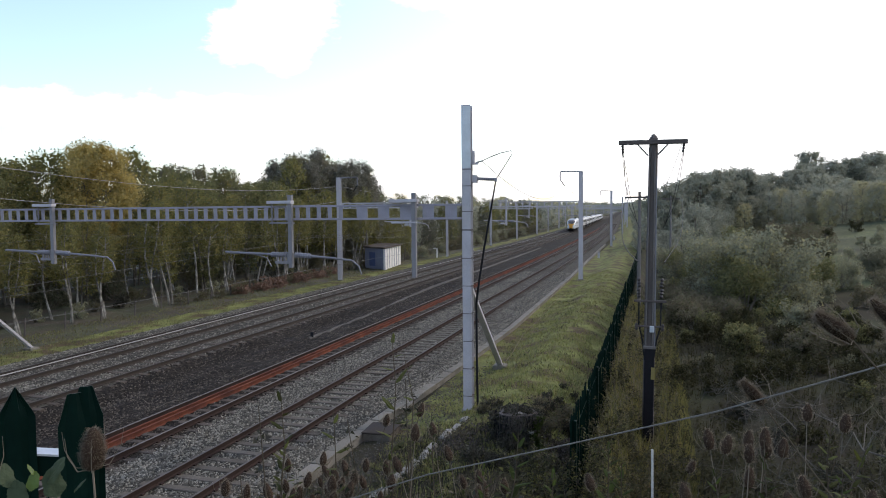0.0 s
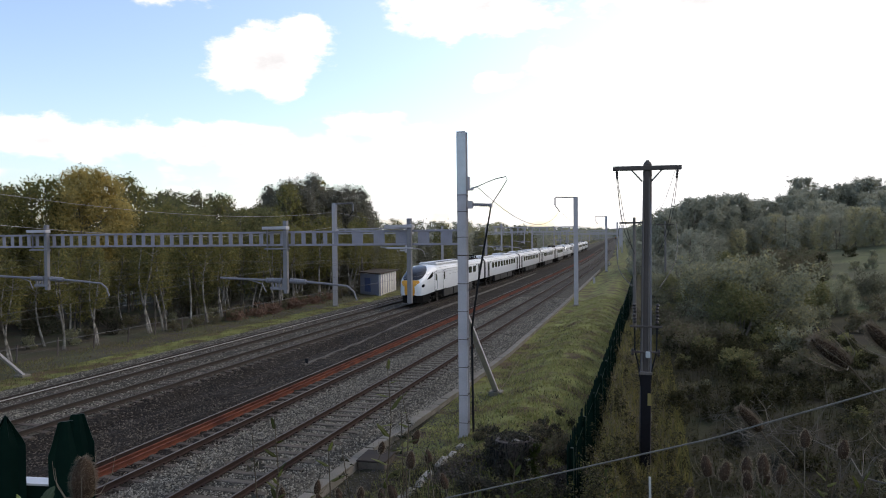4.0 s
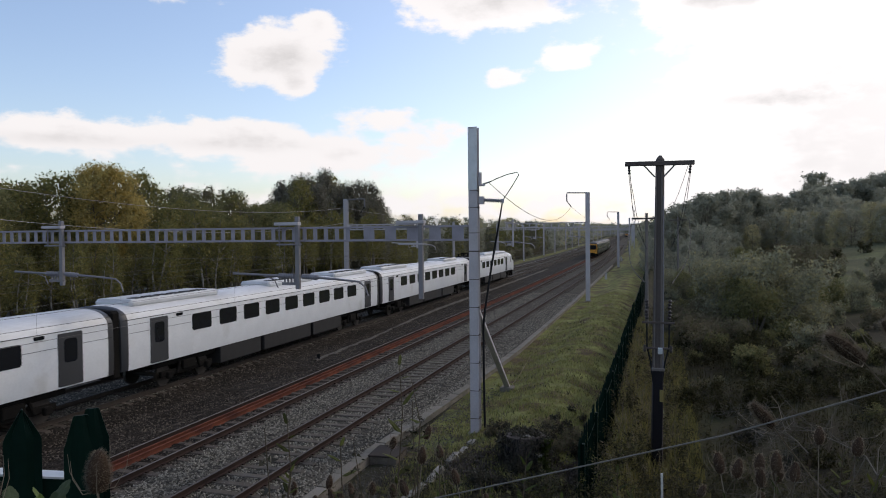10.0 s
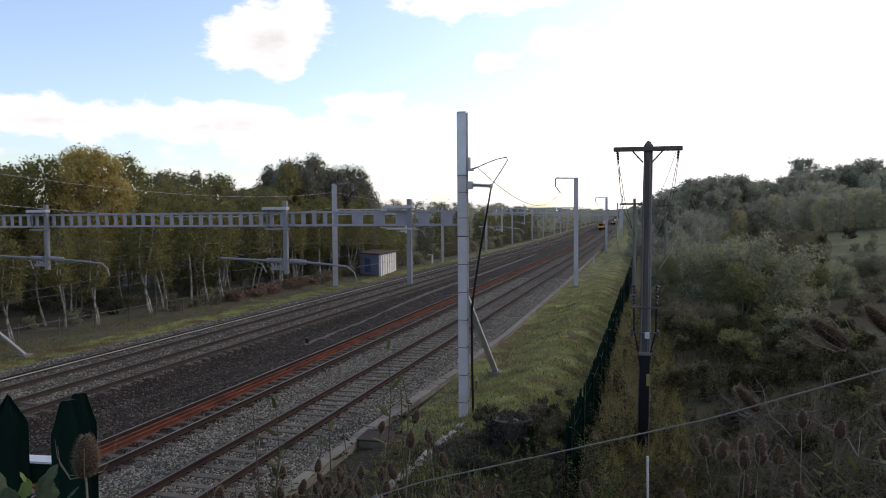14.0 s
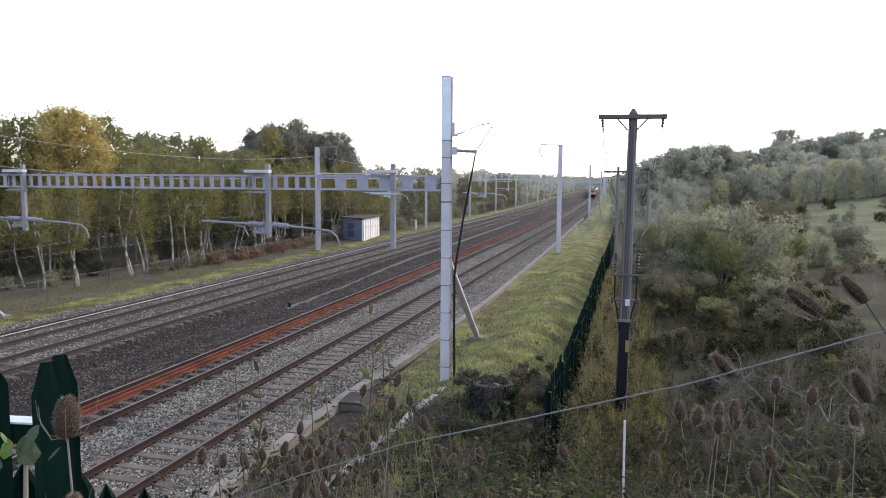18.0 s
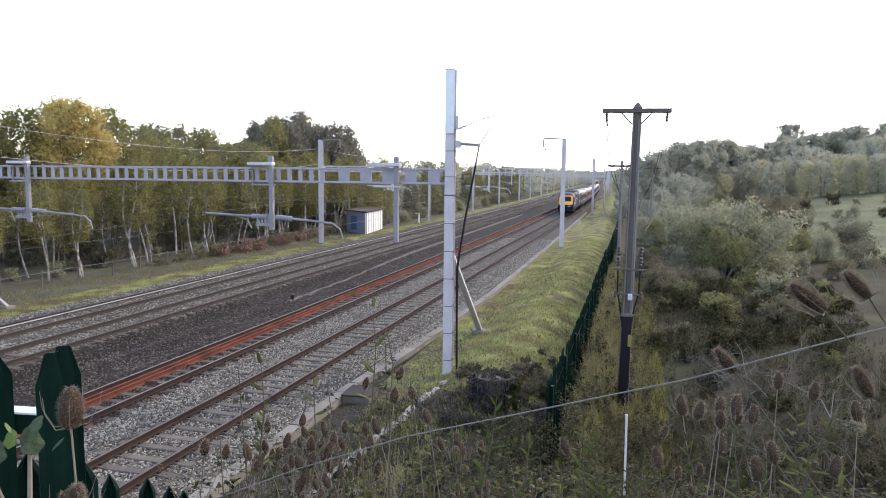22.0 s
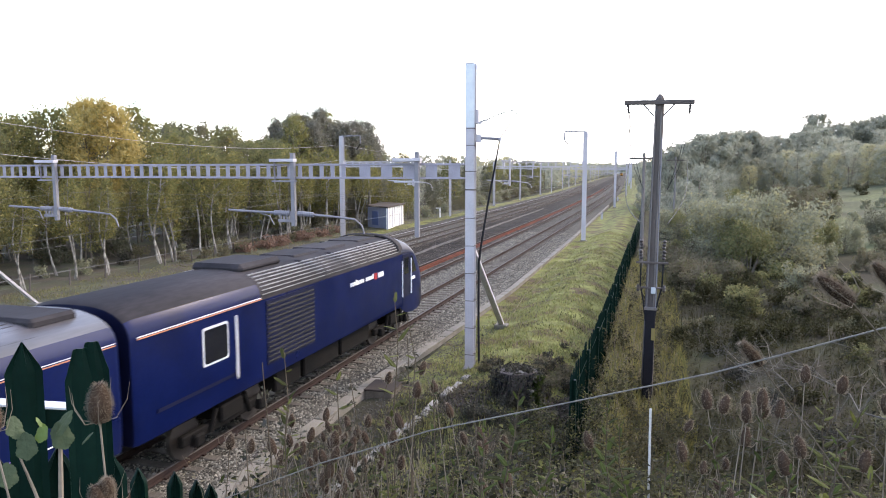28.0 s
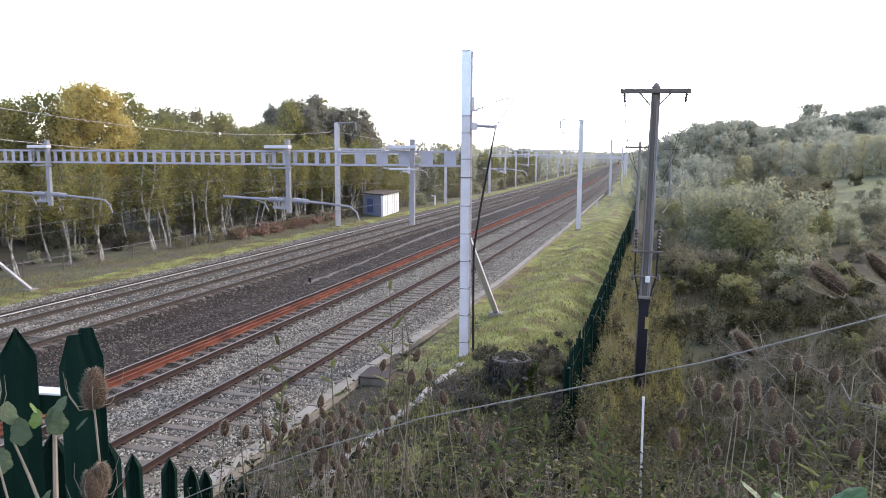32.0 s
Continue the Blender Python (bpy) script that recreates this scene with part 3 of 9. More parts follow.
def make_ground():
    xs = np.concatenate([-np.geomspace(3000, 60, 24), np.arange(-58, -36, 2.0), np.arange(-36, -26, 0.8), np.arange(-26, -8, 2.0), np.arange(-8, -1.2, 0.2), np.arange(-1.2, 14, 0.35),
                         np.arange(14, 60, 2.0), np.geomspace(62, 3000, 26)])
    ys = np.concatenate([-np.geomspace(2000, 30, 14), np.arange(-28, -3, 2.0), np.arange(-3, 16, 0.4), np.arange(16, 46, 0.22), np.arange(46, 70, 0.6), np.arange(70, 130, 1.6), np.arange(130, 330, 6.0), np.geomspace(336, 4000, 26)])
    gx, gy = np.meshgrid(xs, ys)
    gz = terrain(gx, gy)
    nx, ny = len(xs), len(ys)
    v = np.stack([gx, gy, gz], -1).reshape(-1, 3)
    i = (np.arange(ny - 1)[:, None] * nx + np.arange(nx - 1)[None]).ravel()
    f = np.stack([i, i + 1, i + nx + 1, i + nx], 1)
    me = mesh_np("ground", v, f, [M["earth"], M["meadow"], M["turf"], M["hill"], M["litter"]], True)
    c = v[f].mean(1)
    cx = c[:, 0] - curve_x(c[:, 1])
    r = np.hypot(c[:, 0], c[:, 1])
    idx = np.where(((cx > -7.9) & (cx < -1.6) & (c[:, 1] > 20))  | ((cx > -30.8) & (cx < -27.3)), 2, 0)
    idx = np.where((cx > 9) & (c[:, 1] > 60), 1, idx)
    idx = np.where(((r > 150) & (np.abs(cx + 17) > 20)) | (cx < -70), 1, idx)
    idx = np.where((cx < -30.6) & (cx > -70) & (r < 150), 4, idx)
    # ground beyond 900 m takes the colour with haze painted in
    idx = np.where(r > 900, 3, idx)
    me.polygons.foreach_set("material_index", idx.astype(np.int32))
    tagged(new("ground", me), "rough ground of turf, weeds, scrub floor and far meadows", "ground", kind="structure")


make_ground()


def strip(name, profile, ys, material, rough=0.0, seed=0):
    """A bed along the line: a cross section of x, z carried along the stations, its surface a little uneven."""
    r = np.random.default_rng(seed)
    px, pz = np.array(profile).T
    n, m = len(px), len(ys)
    v = np.empty((m, n, 3))
    v[..., 0] = px[None] + curve_x(ys)[:, None]
    v[..., 1] = ys[:, None]
    v[..., 2] = pz[None] + r.normal(0, rough, (m, n)) * (np.abs(np.gradient(px))[None] < 2)
    i = (np.arange(m - 1)[:, None] * n + np.arange(n - 1)[None]).ravel()
    f = np.stack([i, i + 1, i + n + 1, i + n], 1)
    return mesh_np(name, v.reshape(-1, 3), f, material, True)


def dense(pairs, step=0.3):
    """The points of a cross section, with more between them."""
    out = []
    for (a, b), (c, d) in zip(pairs, pairs[1:]):
        k = max(1, int(abs(c - a) / step))
        out += [(a + (c - a) * i / k, b + (d - b) * i / k) for i in range(k)]
    return out + [pairs[-1]]


near_ys = np.concatenate([np.arange(-70, 4, 2.0), np.arange(4, 75, 0.35), np.arange(75, 130, 1.5), np.arange(130, 300, 5.0), np.arange(300, 760, 20.0), np.arange(760, 2001, 80.0)])
BED_FAR = dense([(-28.7, -0.66), (-28.3, -0.53), (-27.4, -0.36), (-26.2, -0.19), (-23.0, -0.185), (-22.5, -0.22), (-22.0, -0.185), (-19.75, -0.20)])
BED_MID = dense([(-19.75, -0.20), (-19.4, -0.26), (-18.7, -0.48), (-17.8, -0.36), (-17.2, -0.42), (-16.4, -0.36), (-15.9, -0.20), (-13.1, -0.20)])
BED_NEAR = dense([(-13.1, -0.20), (-12.5, -0.222), (-9.1, -0.222), (-8.75, -0.30), (-8.3, -0.36)])
tagged(new("ballast_bed_far", strip("ballast_bed_far", BED_FAR, near_ys, M["ballast"], 0.018, 1)), "grey-brown stone ballast under the two far tracks", "ballast", kind="structure")
tagged(new("ballast_bed_middle", strip("ballast_bed_middle", BED_MID, near_ys, M["ballast_dark"], 0.025, 2)), "sooty dark ballast between the two pairs of tracks", "ballast", kind="structure")
tagged(new("ballast_bed_near", strip("ballast_bed_near", BED_NEAR, near_ys, M["ballast"], 0.018, 3)), "light grey stone ballast of the near track", "ballast", kind="structure")


def stones(name, n, x0, x1, y0, y1, prof, size, material, label):
    """Loose ballast stones lying on a bed, denser towards the near end."""
    y = y0 + (y1 - y0) * rng.random(n) ** 1.7
    xr = x0 + (x1 - x0) * rng.random(n)
    px, pz = np.array(prof).T
    z = np.interp(xr, px, pz) + 0.012
    base = np.array([(1, 0, -0.5), (-1, 0, -0.4), (0, 1, -0.5), (0, -1, -0.4), (0.1, 0, 0.9)], float)
    tri = np.array([(0, 2, 4), (2, 1, 4), (1, 3, 4), (3, 0, 4)])
    s = size * (0.6 + 0.8 * rng.random((n, 1, 1)))
    v = base[None] * (0.55 + 0.7 * rng.random((n, 5, 1))) * s
    a = rng.random(n) * 6.28
    b = (rng.random(n) - 0.5) * 1.6
    ca, sa, cb, sb = np.cos(a), np.sin(a), np.cos(b), np.sin(b)
    x1_, z1_ = v[..., 0] * cb[:, None] - v[..., 2] * sb[:, None], v[..., 0] * sb[:, None] + v[..., 2] * cb[:, None]
    x2_, y2_ = x1_ * ca[:, None] - v[..., 1] * sa[:, None], x1_ * sa[:, None] + v[..., 1] * ca[:, None]
    w = np.stack([x2_ + (xr + curve_x(y))[:, None], y2_ + y[:, None], z1_ * 0.8 + z[:, None]], -1)
    f = (tri[None] + 5 * np.arange(n)[:, None, None]).reshape(-1, 3)
    return tagged(new(name, mesh_np(name, w.reshape(-1, 3), f, material)), label, "ballast", kind="stuff")


stones("ballast_stones", 66000, -13.2, -8.45, 8, 75, BED_NEAR, 0.037, M["stone"], "loose grey ballast stones round the near track")
stones("ballast_stones", 30000, -19.7, -13.2, 14, 75, BED_MID, 0.034, M["stone_dark"], "dark sooty ballast stones between the tracks")
stones("ballast_stones", 20000, -28.1, -19.8, 20, 75, BED_FAR, 0.042, M["stone"], "grey-brown ballast stones of the far tracks")

# ---------------------------------------------------------------- tracks
RAIL_PROFILE = [(-0.07, -0.16), (0.07, -0.16), (0.07, -0.148), (0.012, -0.125), (0.010, -0.045), (0.036, -0.030), (0.036, -0.006), (-0.036, -0.006), (-0.036, -0.030), (-0.010, -0.045), (-0.012, -0.125), (-0.07, -0.148)]
HEAD_PROFILE = [(0.033, -0.006), (0.026, 0.0), (-0.026, 0.0), (-0.033, -0.006)]


def swept(name, x, ys, profile, material, closed=True, dz=0.0):
    g = Geo()
    g.loft([[(x + float(curve_x(y)) + a, y, b + dz) for a, b in profile] for y in ys], closed, closed)
    return mesh_of(name, g, material, True)


def make_track(number, material_sleeper, y_from, y_to, label, web, head):
    x = TRACK_X[number]
    top = empty("railway_track", pose(0, 0, 0), label, "railway track", "tracks of the main line")
    for side in (-0.7525, 0.7525):
        rail = part("rail", swept("rail", x + side, STATIONS, RAIL_PROFILE, web), None, top)
        part("rail_head", swept("rail_head", x + side, STATIONS, HEAD_PROFILE, head, False), None, rail, "worn bright running surface")
    g = Geo()
    g.box(-1.25, 1.25, -0.125, 0.125, -0.36, -0.175, 0.02)
    for side in (-0.7525, 0.7525):
        g.box(side - 0.16, side + 0.16, -0.11, 0.11, -0.185, -0.158, 0.01)
    me = mesh_of("sleeper", g, material_sleeper)
    clip = Geo()
    for side in (-0.7525, 0.7525):
        for d in (-0.105, 0.105):
            clip.box(side + d - 0.04, side + d + 0.04, -0.05, 0.05, -0.16, -0.12, 0.012)
    clip_me = mesh_of("rail_clip", clip, M["rail"])
    y = -40.0
    rest = Geo()
    while y < 330:
        m = pose(x + float(curve_x(y)), y, random.uniform(-0.008, 0.004), 0, 0, curve_yaw(y) + random.uniform(-0.6, 0.6))
        if y_from < y < y_to:
            o = part("sleeper", me, None, top)
            o.matrix_basis = m
            if y < 45 and number > 2:
                part("rail_clip_set", clip_me, None, o)["kind"] = "stuff"
        else:
            cx = x + float(curve_x(y))
            rest.box(cx - 1.25, cx + 1.25, y - 0.125, y + 0.125, -0.36, -0.172)
        y += 0.65
    part("sleeper_row", rest, material_sleeper, top)["kind"] = "stuff"
    return top


make_track(4, M["sleeper"], 7, 100, "near track with brown rails on dusty concrete sleepers", M["rail"], M["railtop"])
make_track(3, M["sleeper_dark"], 11, 95, "track with old rusty rails lying between its running rails", M["rail"], M["railtop_bright"])
make_track(2, M["sleeper_dark"], 18, 90, "far track with dark rails on half-buried sleepers", M["rail_dark"], M["railtop_dark"])
make_track(1, M["sleeper_dark"], 20, 90, "outermost track with a bright loose rail beside one rail", M["rail_dark"], M["railtop_dark"])
spare_ys = np.concatenate([np.arange(-40, 60, 2.0), np.arange(60, 260, 5.0)])
for off in (0.27, 0.55):
    tagged(new("spare_rail", swept("spare_rail", TRACK_X[3] - 0.7525 + off, spare_ys, RAIL_PROFILE, M["rust"], True, -0.035)), "long rusty orange spare rail lying between the running rails", "rail", "spare rails")
# thin spare rail whose glint is painted by its pale colour
tagged(new("spare_rail", swept("spare_rail", TRACK_X[1] - 0.7525 + 0.17, spare_ys, [(a * 0.26, b * 0.25) for a, b in RAIL_PROFILE], M["old_rail"], True, -0.05)), "spare rail lying beside the running rail, its glint painted as a pale colour", "rail", "spare rails")

stones("cess_gravel", 9000, -8.2, -5.9, 9, 30, [(-8.3, -0.5), (-5.8, -0.49)], 0.028, M["ash"], "brown gravel and spilt ballast beside the cable trough")

# trodden pale edge along the sooty ballast, and a small marker beside it
g = Geo()
DRAIN_Y, DRAIN_X = (33, 43, 52, 60, 80, 130), (-17.45, -17.7, -18.35, -18.75, -18.8, -19.2)
edge_ys = np.concatenate([np.arange(33.5, 70, 0.6), np.arange(70, 130, 4.0)])
g.loft([[(float(np.interp(a, DRAIN_Y, DRAIN_X)) + dx + 0.05 * math.sin(a * 2.3), float(a), dz) for dx, dz in ((-0.16, -0.47), (-0.06, -0.33), (0.05, -0.325), (0.17, -0.45))] for a in edge_ys], False, False)
tagged(part("drain_edge", g, M["ash"], smooth=True), "pale trodden ridge of fine ballast along the drain", "ballast", kind="structure")
marker = empty("drain_marker", pose(-17.4, 33.9, -0.5), "small black marker post in the sooty ballast", "post")
part("post", Geo().box(-0.05, 0.05, -0.05, 0.05, 0, 0.42, 0.012), M["cable"], marker)
part("plate", Geo().box(-0.09, 0.09, -0.07, -0.052, 0.22, 0.42, 0.008), M["cable"], marker)

# cable trough beside the near track: concrete lids end to end, butted on one another
TROUGH = [(4, -8.43), (14, -8.43), (20.3, -8.42), (24.5, -8.1), (29, -7.92), (39.5, -7.64), (70, -7.75), (140, -8.6)]
g = Geo()
g.loft([[(-8.55 + float(curve_x(y)), y, -0.26), (-8.3 + float(curve_x(y)) * 0.9, y, -0.29), (float(np.interp(y, *np.array(TROUGH).T)) - 0.15, y, -0.31), (float(np.interp(y, *np.array(TROUGH).T)) - 0.13, y, -0.45)] for y in np.arange(20.5, 139, 0.9)], False, False)
tagged(part("ballast_shoulder", g, M["ballast"], smooth=True), "grey ballast spread as far as the cable trough", "ballast", kind="structure")
stones("ballast_stones", 7000, -8.5, -7.95, 22, 75, [(-8.6, -0.27), (-7.9, -0.31)], 0.036, M["stone"], "loose ballast stones against the cable trough")
trough = empty("cable_trough", pose(0, 0, 0), "pale concrete cable trough with lids, beside the near track", "cable trough", kind="structure")
lid = Geo()
lid.box(-0.17, 0.17, -0.49, 0.49, -0.07, 0.0, 0.012)
lid_me = mesh_of("trough_lid", lid, M["concrete"])
body = Geo()
tys, txs = np.array(TROUGH).T
y = 5.0
while y < 139:
    x = float(np.interp(y, tys, txs))
    dx = float(np.interp(y + 0.5, tys, txs) - np.interp(y - 0.5, tys, txs))
    o = part("trough_lid", lid_me, None, trough)
    o.matrix_basis = pose(x, y, -0.27 + random.uniform(-0.012, 0.012), random.uniform(-0.6, 0.6), random.uniform(-1, 1), -math.degrees(math.atan(dx)) + random.uniform(-0.5, 0.5))
    y += 1.0
for a, b in zip(np.arange(4.5, 138, 1.0), np.arange(5.5, 139, 1.0)):
    xa, xb = np.interp(a, tys, txs), np.interp(b, tys, txs)
    body.add([(xa - 0.15, a, -0.342), (xa + 0.15, a, -0.342), (xb + 0.15, b, -0.342), (xb - 0.15, b, -0.342), (xa - 0.15, a, -0.7), (xa + 0.15, a, -0.7), (xb + 0.15, b, -0.7), (xb - 0.15, b, -0.7)],
             [(0, 1, 2, 3), (0, 4, 5, 1), (2, 6, 7, 3), (1, 5, 6, 2), (3, 7, 4, 0)])
part("trough_body", body, M["concrete"], trough)
box = empty("cable_chamber", pose(-7.85, 19.7, -0.45, 0, 0, 3), "grey concrete cable chamber with a flat lid", "cable chamber")
g = Geo()
g.box(-0.42, 0.42, -0.5, 0.5, -0.15, 0.16, 0.015)
part("chamber_body", g, M["sleeper"], box)
g = Geo()
g.box(-0.46, 0.46, -0.54, 0.54, 0.16, 0.215, 0.015)
part("chamber_lid", g, M["rail_dark"], box, "dark dirty lid")
edge = empty("concrete_edging", pose(0, 0, 0), "line of broken whitish concrete edging stones in the weeds", "edging", kind="structure")
y = 9.0
while y < 21.5:
    ln = random.uniform(0.5, 1.0)
    g = Geo()
    g.box(-0.11, 0.11, -ln / 2 + 0.03, ln / 2 - 0.03, -0.2, 0.22, 0.035)
    o = part("edging_stone", g, M["white_stone"], edge)
    o.matrix_basis = pose(float(np.interp(y, (9, 13.4, 19.4, 22), (-6.6, -6.24, -5.75, -5.5))) + random.uniform(-0.04, 0.04), y, float(terrain(-6.1, y)) + random.uniform(-0.03, 0.05), random.uniform(-4, 4), random.uniform(-8, 8), -4 + random.uniform(-4, 4))
    y += ln + random.choice((0.0, 0.02, 0.3))

# ---------------------------------------------------------------- overhead line
CHORD_Z0, CHORD_Z1 = 6.05, 6.58


def h_mast(height, w=0.30, d=0.30):
    g = Geo()
    a, b, t = w / 2, d / 2, 0.022
    ring = [(-a, -b), (a, -b), (a, -b + t), (0.012, -b + t), (0.012, b - t), (a, b - t), (a, b), (-a, b), (-a, b - t), (-0.012, b - t), (-0.012, -b + t), (-a, -b + t)]
    n = len(ring)
    g.loft([[(x, y, z) for x, y in ring] for z in (0, height)], True, False)
    for k in (0, n):
        g.add([(x, y, height if k else 0) for x, y in ring], [(0, 1, 2, 11), (8, 5, 6, 7), (10, 3, 4, 9)])
    return g


def insulator(p0, p1, r=0.055, sheds=6, neck=0.5):
    """A ribbed insulator between two points."""
    p0, p1 = Vector(p0), Vector(p1)
    pts, rad = [], []
    for i in range(sheds * 2 + 1):
        pts.append(p0.lerp(p1, i / (sheds * 2)))
        rad.append(r if i % 2 else r * neck)
    g = Geo()
    g.pipe(pts, rad, 8)
    return g


def drop_tube(gantry, x, y, bottom, arms, near, lift=0.0):
    """A tube hung through the boom, its clamp, and the arms that hold the wires of the tracks on both sides."""
    m = M["tube"] if near else M["galv_far"]
    g = Geo()
    g.box(x - 0.075, x + 0.075, y - 0.46, y - 0.31, bottom, 6.95 + lift, 0.01)
    tube = part("drop_tube", g, m, gantry)
    g = Geo()
    part("cap_plate", Geo().box(x - 0.86, x + 0.10, y - 0.54, y - 0.28, 6.64 + lift, 6.75 + lift, 0.012), M["galv"], tube, "pale cap plate")
    g.box(x - 0.80, x + 0.12, y - 0.48, y - 0.30, 5.93 + lift, 5.99 + lift, 0.01)
    g.box(x - 0.78, x - 0.74, y - 0.36, y - 0.30, 5.95 + lift, 6.70 + lift, 0.01)
    part("clamp", g, m, tube)
    for reach, kind in arms:
        s = 1 if reach > 0 else -1
        z0 = bottom + 0.42
        tip = (x + reach, y - 0.40, bottom + 0.12 if kind == "long" else z0 + 0.10)
        g = Geo()
        if kind == "long":
            pts = [(x + s * 0.75, y - 0.40, z0), (x + reach * 0.55, y - 0.40, z0 - 0.05), (x + reach - s * 0.35, y - 0.40, z0 - 0.13), (x + reach - s * 0.10, y - 0.40, z0 - 0.32), (x + reach, y - 0.40, z0 - 0.62)]
            g.pipe(pts, [0.045, 0.040, 0.034, 0.032, 0.026], 8)
        else:
            pts = [(x + reach, y - 0.40, z0 + 0.12), (x + reach * 0.6, y - 0.40, z0 + 0.08), (x + s * 0.75, y - 0.40, z0 + 0.05)]
            g.pipe(pts, 0.045, 8)
            hook = [(x + reach * 0.55, y - 0.40, z0 + 0.06), (x + reach * 0.36, y - 0.40, z0 - 0.08), (x + reach * 0.30, y - 0.40, z0 - 0.38)]
            g.pipe(hook, 0.024, 8)
        part("registration_arm", g, m, tube)
        part("insulator", insulator((x + s * 0.16, y - 0.40, z0 + 0.04), (x + s * 0.78, y - 0.40, z0 + (0.0 if kind == "long" else 0.05)), 0.10 if near else 0.09, 9, 0.78), M["insulator"], tube, "grey ribbed insulator")
    g = Geo()
    for k in range(4):
        g.box(x - 0.55 + 0.13 * k, x - 0.49 + 0.13 * k, y - 0.42, y - 0.38, bottom + 0.18, bottom + 0.52)
    g.box(x - 0.62, x + 0.10, y - 0.43, y - 0.37, bottom + 0.14, bottom + 0.24)
    g.box(x - 0.62, x + 0.10, y - 0.43, y - 0.37, bottom + 0.46, bottom + 0.55)
    part("arm_bracket", g, m, tube)
    return tube


FAR_BATTEN = mesh_of("batten", Geo().box(-0.06, 0.06, -0.015, 0.015, CHORD_Z0 + 0.07, CHORD_Z1 - 0.07), M["galv_far"])


def gantry(y, xr, xl, near, top_r=9.82, top_l=9.7, yl=None):
    top = empty("overhead_line_gantry", pose(0, 0, 0), "galvanised steel gantry with a ladder-like boom over the four tracks", "gantry", "gantries over the tracks")
    steel, beam = (M["galv"], M["boom"]) if near else (M["galv_far"], M["galv_far"])
    for x, yy, h in ((xr, y, top_r), (xl, y if yl is None else yl, top_l)):
        mast = part("mast", h_mast(h + 0.45, 0.30 if near else 0.40, 0.30 if near else 0.36), steel, top)
        mast.matrix_basis = pose(x, yy, -0.45)
        g = Geo()
        g.box(-0.27, 0.27, -0.27, 0.27, -0.02, 0.05, 0.01)
        g.box(-0.4, 0.4, -0.4, 0.4, -0.5, -0.02, 0.03)
        part("mast_base", g, M["concrete"], mast, "concrete foot with a base plate")
        if near:
            for z in [0.55 + 0.93 * i for i in range(7)] + [6.15, 6.75, 7.6, 8.15]:
                b = Geo()
                b.box(-0.158, 0.158, -0.158, 0.158, z, z + 0.022)
                part("band", b, M["pole"], mast)
            b = Geo()
            b.box(-0.155, 0.155, -0.156, -0.148, 8.2, h + 0.40)
            part("cover_plate", b, M["zinc"], mast)
    ya = y
    lift = 0.0 if near else 0.62
    # the near boom spans all four tracks; the far masts each carry a half boom over two
    spans = ((xl, xr - 0.16, ya),) if near else ((xr - 8.0, xr - 0.16, ya), (xl + 0.16, xl + 8.2, ya if yl is None else yl))
    for xa, xb, yc in spans:
        for yy in (yc - 0.26, yc + 0.20):
            for z in (CHORD_Z0 + lift, CHORD_Z1 + lift - 0.07):
                part("chord", Geo().box(xa, xb, yy, yy + 0.06, z, z + (0.07 if near else 0.10), 0.008), beam, top)
        if not near:
            for xe in (xa, xb - 0.10):
                part("end_frame", Geo().box(xe, xe + 0.10, yc - 0.27, yc + 0.27, CHORD_Z0 + lift - 0.02, CHORD_Z1 + lift + 0.05, 0.01), beam, top)
            x = xb - 0.45
            while x > xa + 0.2:
                part("batten", FAR_BATTEN, None, top).location = (x, yc - 0.235, lift)
                x -= 0.72
    if near:
        bat = Geo()
        bat.box(-0.075, 0.075, 0, 0.02, CHORD_Z0 + 0.07, CHORD_Z1 - 0.07)
        bat_me = mesh_of("batten", bat, beam)
        wide = Geo()
        wide.box(-0.20, 0.20, 0, 0.02, CHORD_Z0 + 0.07, CHORD_Z1 - 0.07)
        wide_me = mesh_of("batten", wide, beam)
        x = xr - 0.5
        while x > xl + 0.3:
            w = x > -10.4
            o = part("batten", wide_me if w else bat_me, None, top)
            o.location = (x, ya - 0.245, 0)
            x -= 0.80 if w else 0.42
        drop_tube(top, -22.8, ya, 4.37, ((2.95, "long"), (-2.4, "short")), near)
        drop_tube(top, -12.28, ya, 4.37, ((2.70, "long"), (-2.65, "short")), near)
        g = Geo()
        g.box(-7.73, -7.58, ya - 0.46, ya - 0.31, 4.1, 6.96, 0.01)
        tube = part("drop_tube", g, M["tube"], top)
        g = Geo()
        part("cap_plate", Geo().box(-8.5, -7.5, ya - 0.54, ya - 0.28, 6.64, 6.75, 0.012), M["galv"], tube, "pale cap plate")
        g.box(-8.45, -7.55, ya - 0.48, ya - 0.30, 5.93, 5.99, 0.01)
        part("clamp", g, steel, tube)
    else:
        cx = float(curve_x(y))
        drop_tube(top, -13.9 + cx * 0.9, ya, 4.85, ((2.2, "long"), (-2.3, "short")), near, lift)
        drop_tube(top, xl + 7.6, spans[1][2], 4.85, ((1.9, "long"), (-2.6, "short")), near, lift)
    return top


near_gantry = gantry(22.8, -5.90, -30.1, True)
gantry(69.5, -6.62, -29.8, False, 10.1, 9.75, yl=64.3)
